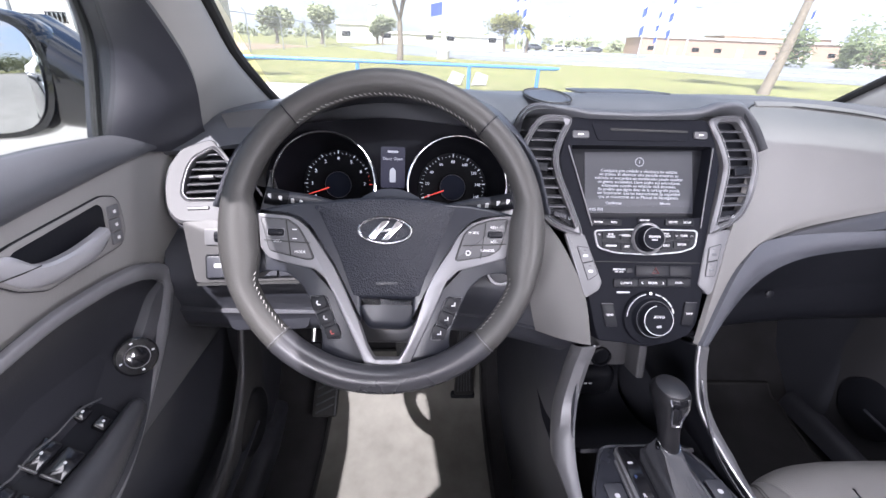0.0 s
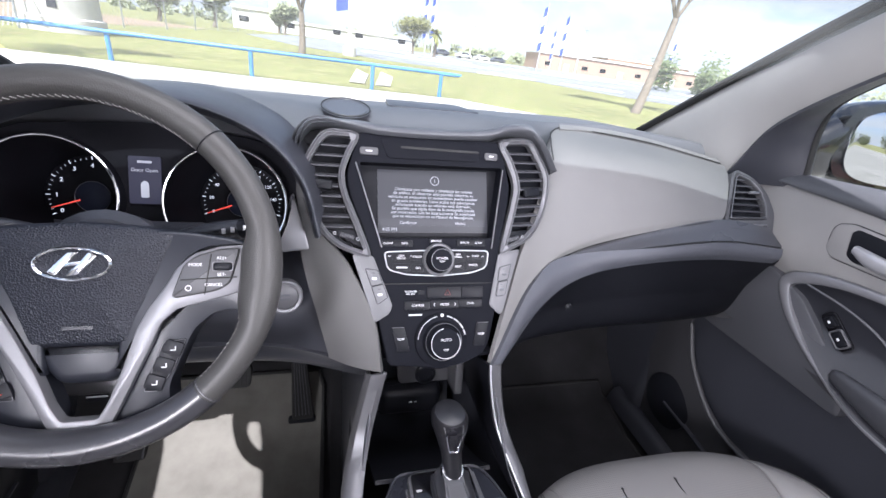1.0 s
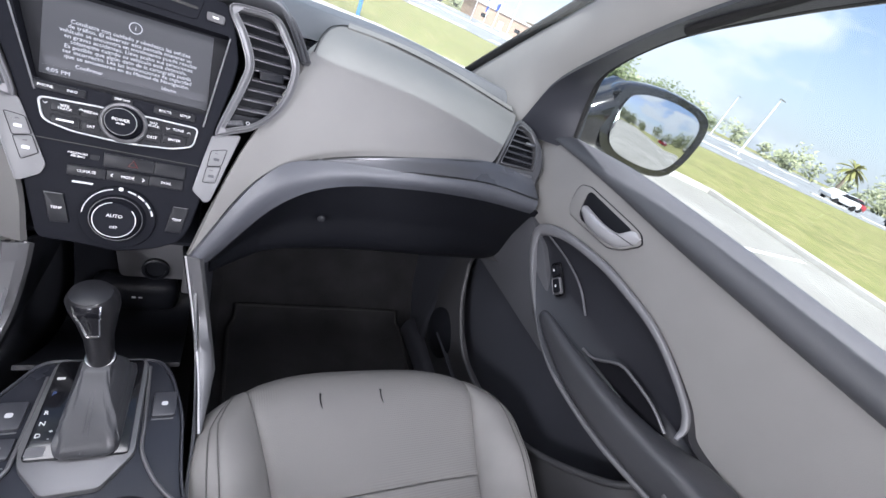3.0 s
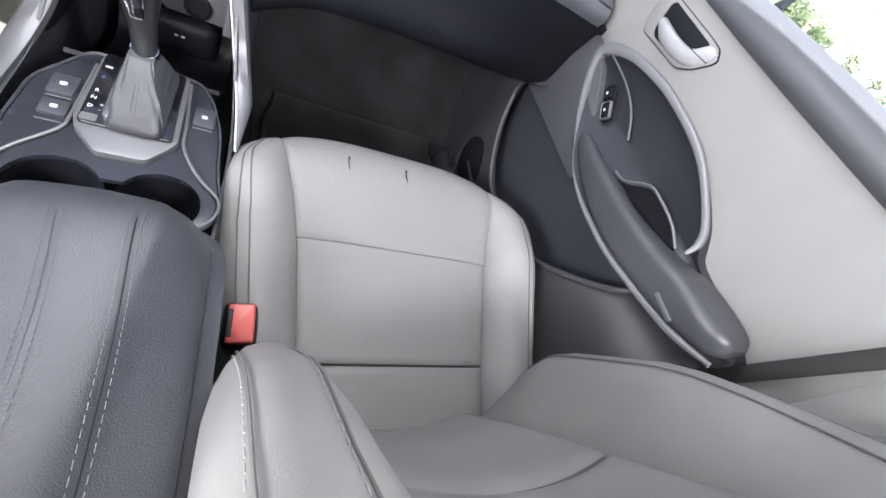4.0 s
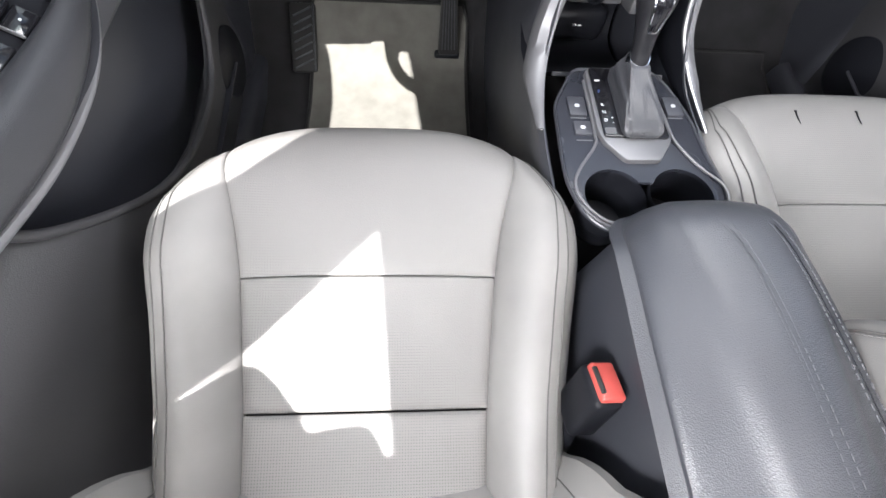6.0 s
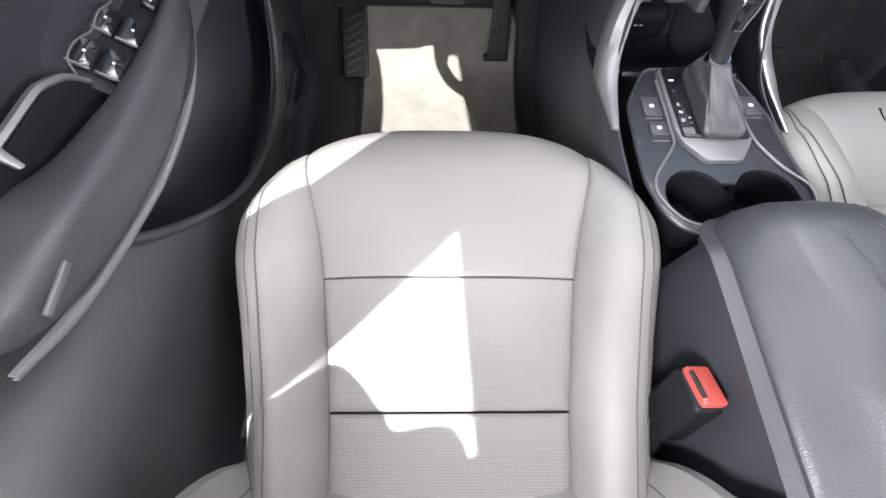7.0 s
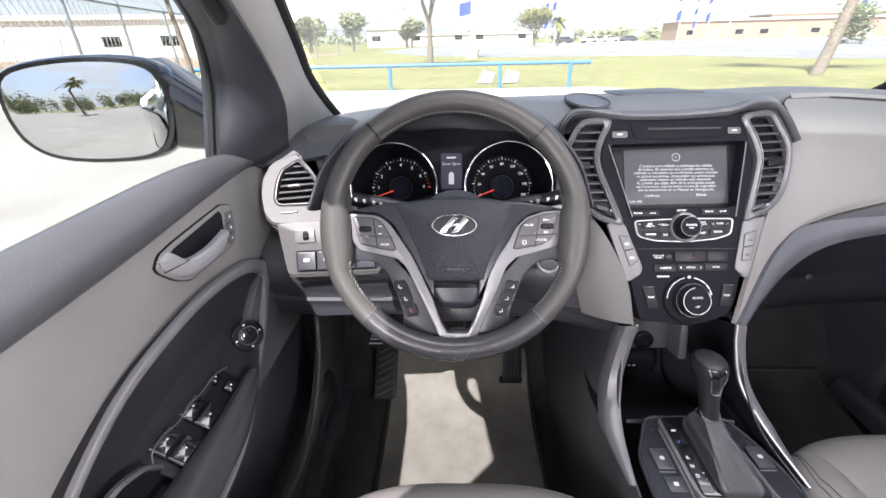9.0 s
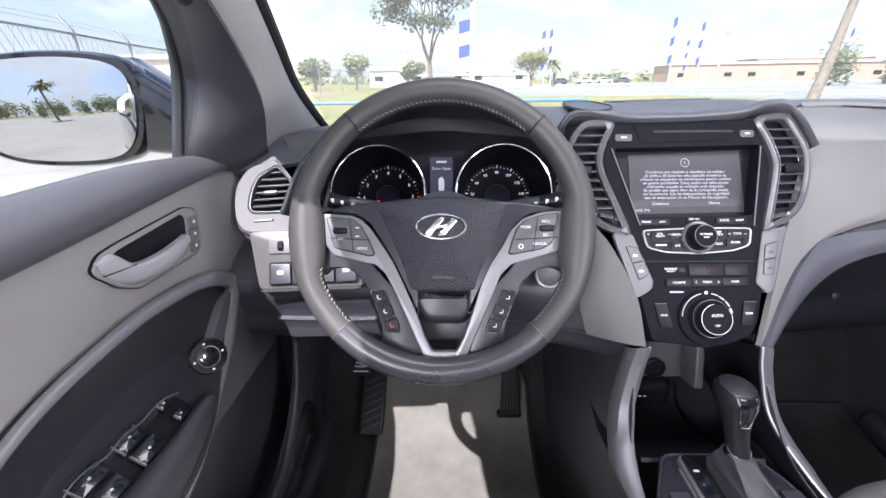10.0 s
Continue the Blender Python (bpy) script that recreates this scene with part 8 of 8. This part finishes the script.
for i, (x, y, h) in enumerate(((-21, 66, 4.6), (-26, 82, 5.2), (-16.5, 74, 5.6), (-33, 74, 4.6), (-9, 96, 5.6), (-11, 104, 4))):
    tree(x, y, h, 0.25, (0.2, 0), h * 0.25, h * 0.2, 20 + i, "round shade tree behind the fence", per=60, size=0.3, leaf=M_FAR_HAZED)
tree(13.5, 78, 6.5, 0.2, (0, 0), 1.2, 1.2, 41, "thin pale-green tree in the car park", per=45, size=0.22, leaf=M_PALM)


def palm(x, y, h, seed, size=1.6):
    rng = random.Random(seed)
    t = thing("palm_tree", (x, y, 0), "short palm tree with a fan of yellow-green fronds", "palm tree")
    part("trunk", tube(catmull([(x, y, -0.1), (x + 0.1, y, h * 0.5), (x, y, h)], 10), [0.28 - 0.01 * i for i in range(10)], 10), M_BARK, t, "rough brown trunk")
    bm = bmesh.new()
    for i in range(30):
        a, e = rng.uniform(0, 6.28), rng.uniform(-0.5, 1.2)
        d = Vector((math.cos(a) * math.cos(e), math.sin(a) * math.cos(e), math.sin(e)))
        side = Vector((-math.sin(a), math.cos(a), 0))
        L = size * rng.uniform(0.8, 1.1)
        pts = [Vector((x, y, h)) + d * L * k - Vector((0, 0, 0.5 * k * k * L)) for k in (0, 0.35, 0.7, 1.0)]
        wid = [0.04, 0.22, 0.26, 0.03]
        sheet([[p - side * w - Vector((0, 0, w * 0.4)), p, p + side * w - Vector((0, 0, w * 0.4))] for p, w in zip(pts, wid)], 0, bm)
    part("fronds", bm, M_PALM, t, recalc=False)


palm(16.1, 72.3, 3.4, 1, 2.0)
palm(-9, -22, 7.0, 4, 2.4)
palm(75, 28, 4.5, 5, 2.4)

# far woods and shrubs along the horizon
rng = random.Random(9)
cl = []
for i in range(210):
    a = radians(rng.uniform(-80, 100))
    d = rng.uniform(170, 260)
    x, y = d * math.sin(a), d * math.cos(a)
    h = rng.uniform(2.0, 5.5) * (1.5 if a > 0.62 else 0.75)
    cl += [((x + rng.gauss(0, 3), y, h * k), h * 0.55) for k in (0.35, 0.7, 0.9)]
tagged(solo("far_woods", leaf_cloud(rng, cl, 42, 0.8, 1.0), M_FAR_HAZED, "low far trees along the horizon", "woods", kind="stuff", recalc=False))
cl = []
for i in range(26):
    x = 48 + i * 4 + rng.gauss(0, 1)
    y = 26 + i * 1.8 + rng.gauss(0, 3) + 30
    h = rng.uniform(2.5, 5)
    cl += [((x, y, h * k), h * 0.5) for k in (0.35, 0.7, 0.95)]
tagged(solo("hedge_trees", leaf_cloud(rng, cl, 120, 0.35, 1.0), M_LEAF, "row of green trees beyond the road", "woods", kind="stuff", recalc=False))


# ---- flags, lamps, fence, buildings, cars ----
def flagpole(x, y, h, seed, r=0.09, flags=3):
    rng = random.Random(seed)
    t = thing("flag_pole", (x, y, 0), "white pole with blue and white feather flags", "flag pole", group="flag poles")
    part("pole", tube([(x, y, -0.05), (x, y, h)], r, 10), M_POLE, t)
    for i in range(flags * 2 - 1):
        z = h - 0.3 - i * h * 0.13
        rows = []
        for j in range(5):
            rows.append([(x - 0.02 - (0.1 + h * 0.055) * k / 4, y + 0.08 * math.sin(k * 1.5 + i), z - h * 0.13 * j / 4 - 0.05 * h * k / 4) for k in range(5)])
        part("flag", sheet(rows, 0.01), M_FLAGB if i % 2 == 0 else M_POLE, t, "blue cloth band" if i % 2 == 0 else "white cloth band")


for i, (x, y, h) in enumerate(((42.9, 90, 12.5), (49.5, 97, 9.0), (50.5, 94, 12), (63, 74, 8.5), (17, 85, 10), (19, 88, 10.5))):
    flagpole(x, y, h, i)
big = thing("flag_pole", (1.4, 35.5, 0), "tall white pole with a blue banner on a concrete base", "flag pole", group="flag poles")
part("pole", tube([(1.4, 35.5, 0), (1.4, 35.5, 10)], 0.16, 14), M_POLE, big)
part("base", lathe([(0.5, -0.05), (0.5, 0.6), (0.45, 0.65), (0.05, 0.66)], pose(1.4, 35.5, 0), 20), M_PALE, big, "concrete base")
for i, m in enumerate((M_FLAGB, M_POLE, M_FLAGB)):
    part("banner", sheet([[(1.22 - 0.42 * k, 35.5 + 0.1 * math.sin(k * 1.4), 5.6 - 0.85 * (i + j / 2) - 0.1 * k) for k in range(3)] for j in range(3)], 0.01), m, big, "cloth banner")
for x, y, h in ((52.3, 90, 9), (36, 118, 8), (60, 34, 7.5), (95, 62, 9)):
    t = thing("street_lamp", (x, y, 0), "pale steel car park lamp post", "street lamp", group="street lamps")
    part("pole", tube([(x, y, -0.05), (x, y, h)], [0.14, 0.1], 10), M_POLE, t)
    part("head", block(1.1, 0.35, 0.14, pose(x + 0.4, y, h + 0.05), 0.04), M_GALV, t, "flat grey lamp head")

fence = thing("chain_link_fence", (-12.3, 35, 0), "galvanised chain-link fence with barbed top", "fence")
fpts = [(-8.6, 8.0), (-9.2, 10.9), (-10.0, 13.8), (-10.6, 16.9), (-11.3, 21), (-12.0, 26), (-12.4, 33), (-12.2, 40), (-12.0, 47), (-11.7, 54), (-11.2, 62), (-10.6, 70)]
for x, y in fpts:
    part("post", tube([(x, y, -0.05), (x, y, 2.5), (x - 0.25, y, 2.8)], 0.04, 8), M_GALV, fence)
for z in (2.42, 2.62, 2.74, 0.1):
    part("rail", tube(catmull([(x - (0.25 * (z - 2.5) / 0.3 if z > 2.5 else 0), y, z) for x, y in fpts], 30), 0.03 if z == 2.42 else 0.004, 6), M_GALV, fence)
bm = bmesh.new()
path = catmull([(x, y, 0) for x, y in fpts], 400)
for i in range(0, 398, 3):
    for dz in (1, -1):
        j = max(0, min(399, i + 13 * dz))
        tube([path[i] + Vector((0, 0, 0.08)), path[j] + Vector((0, 0, 2.42))], 0.006, 4, bm=bm, cap=False)
tagged(part("wire_mesh", bm, M_GALV, fence, "wire mesh"), kind="stuff")

col = thing("concrete_column", (-10.6, 22.6, 0), "wide white concrete column with dark marks", "column")
part("shaft", lathe([(1.45, -0.1), (1.45, 0.5), (1.32, 0.55), (1.32, 6.5), (0.1, 6.5)], pose(-10.6, 22.6, 0), 40), M_PALE, col)
for i in range(3):
    part("mark", block(0.3, 0.02, 0.3, pose(-10.25, 21.32, 1.0 + 0.75 * i, 0, 0, 14), 0.006), M_DARK, col, "dark square mark")


def house(x, y, w, d, h, wall, label, windows, angle=0.0):
    t = thing("building", (x, y, 0), label, "building")
    m = pose(x, y, 0, 0, 0, angle)
    part("wall", slab(rrect(w, d, 0.05, 1), h, m, 0.0), wall, t)
    part("roof", slab(rrect(w + 0.8, d + 0.8, 0.1, 1), 0.5, m @ shift(0, 0, h), 0.05), M_WPAINT, t, "pale flat roof edge")
    for i in range(windows):
        px = -w / 2 + w * (i + 0.5) / windows
        if i % 3 == 1:
            part("door", block(1.8, 0.1, 2.4, m @ shift(px, -d / 2 - 0.03, 1.2), 0.02), M_WPAINT, t, "pale door")
        else:
            part("window", block(2.0, 0.1, 1.1, m @ shift(px, -d / 2 - 0.03, 1.9), 0.02), M_GLOSS, t, "dark window")
    return t


house(92, 136, 56, 16, 4.6, M_BRICK, "low tan brick building with pale roof edge", 9, -8)
house(112, 148, 32, 14, 6.4, M_BRICK, "taller brick hall behind the low building", 4, -8)
house(118, 100, 22, 10, 3.4, M_BRICK, "small low brick building", 4, -30)
house(-16, 112, 9, 8, 3.8, M_WPAINT, "white block building beyond the fence", 2)
house(-13, 116, 1.8, 1.8, 8.5, M_WPAINT, "narrow white tower beyond the fence", 0)
house(4, 128, 34, 8, 2.5, M_WPAINT, "long low white sheds", 6)
house(-46, 60, 26, 12, 4.2, M_WPAINT, "long pale shed beyond bare earth", 4, 12)


def parked_car(x, y, angle, paint, label):
    t = thing("parked_car", (x, y, 0), label, "car", group="parked cars")
    m = pose(x, y, 0.0, 0, 0, angle)
    prof = [(-2.2, 0.35), (-2.25, 0.75), (-2.1, 0.95), (-1.5, 1.02), (-0.9, 1.45), (0.9, 1.5), (1.7, 1.1), (2.15, 1.0), (2.25, 0.6), (2.2, 0.35)]
    f = basis((0, 0.85, 0), (1, 0, 0), (0, 0, 1))
    part("body", slab(rounded(prof, 0.15), 1.7, m @ f, 0.15), paint, t)
    part("glasshouse", slab(rounded([(-1.3, 1.05), (-0.85, 1.4), (0.85, 1.44), (1.5, 1.1)], 0.05), 1.74, m @ basis((0, 0.87, 0), (1, 0, 0), (0, 0, 1)), 0.02), M_GLOSS, t, "dark side windows")
    for wx in (-1.35, 1.35):
        for wy in (-0.78, 0.78):
            part("tyre", lathe([(0.05, -0.1), (0.33, -0.1), (0.33, 0.1), (0.05, 0.1)], m @ pose(wx, wy, 0.33, 90), 20), M_RUBBER, t)


M_CARW = mat("white_car_paint", (0.75, 0.75, 0.75), 0.25, coat=1.0, vary=0.02)
M_CARR = mat("red_car_paint", (0.4, 0.03, 0.04), 0.25, coat=1.0, vary=0.02)
M_CARG = mat("grey_car_paint", (0.08, 0.085, 0.1), 0.25, coat=1.0, vary=0.02)
for x, y, a, p, l in ((28, 118, 10, M_CARG, "dark parked car in the far lot"), (34, 117, 5, M_CARW, "white parked van in the far lot"), (39.5, 118, 0, M_CARW, "white parked car in the lot"), (44.5, 119, 0, M_CARG, "dark grey parked car in the lot"),
                      (62, 22, -20, M_CARW, "white parked pickup by the trees"), (70, 24, -20, M_CARR, "red parked car by the trees"), (78, 20, -20, M_CARG, "dark parked car in the far lot"), (92, 18, -10, M_CARG, "grey parked car by the trees"), (130, 92, -30, M_CARW, "white parked car in the lot"),
                      (22, -14, 80, M_CARG, "dark car parked behind"), (27, -20, 80, M_CARW, "white car parked behind"), (18, -26, 80, M_CARR, "red car parked behind")):
    parked_car(x, y, a, p, l)
cl = []
rng = random.Random(77)
for i in range(90):
    a = radians(rng.uniform(110, 250))
    d = rng.uniform(45, 70)
    h = rng.uniform(3, 7)
    cl += [((d * math.sin(a), d * math.cos(a), h * k), h * 0.5) for k in (0.4, 0.7, 0.95)]
tagged(solo("rear_woods", leaf_cloud(rng, cl, 60, 0.5, 1.0), M_FAR_HAZED, "trees behind the car park, seen in the mirrors", "woods", kind="stuff", recalc=False))
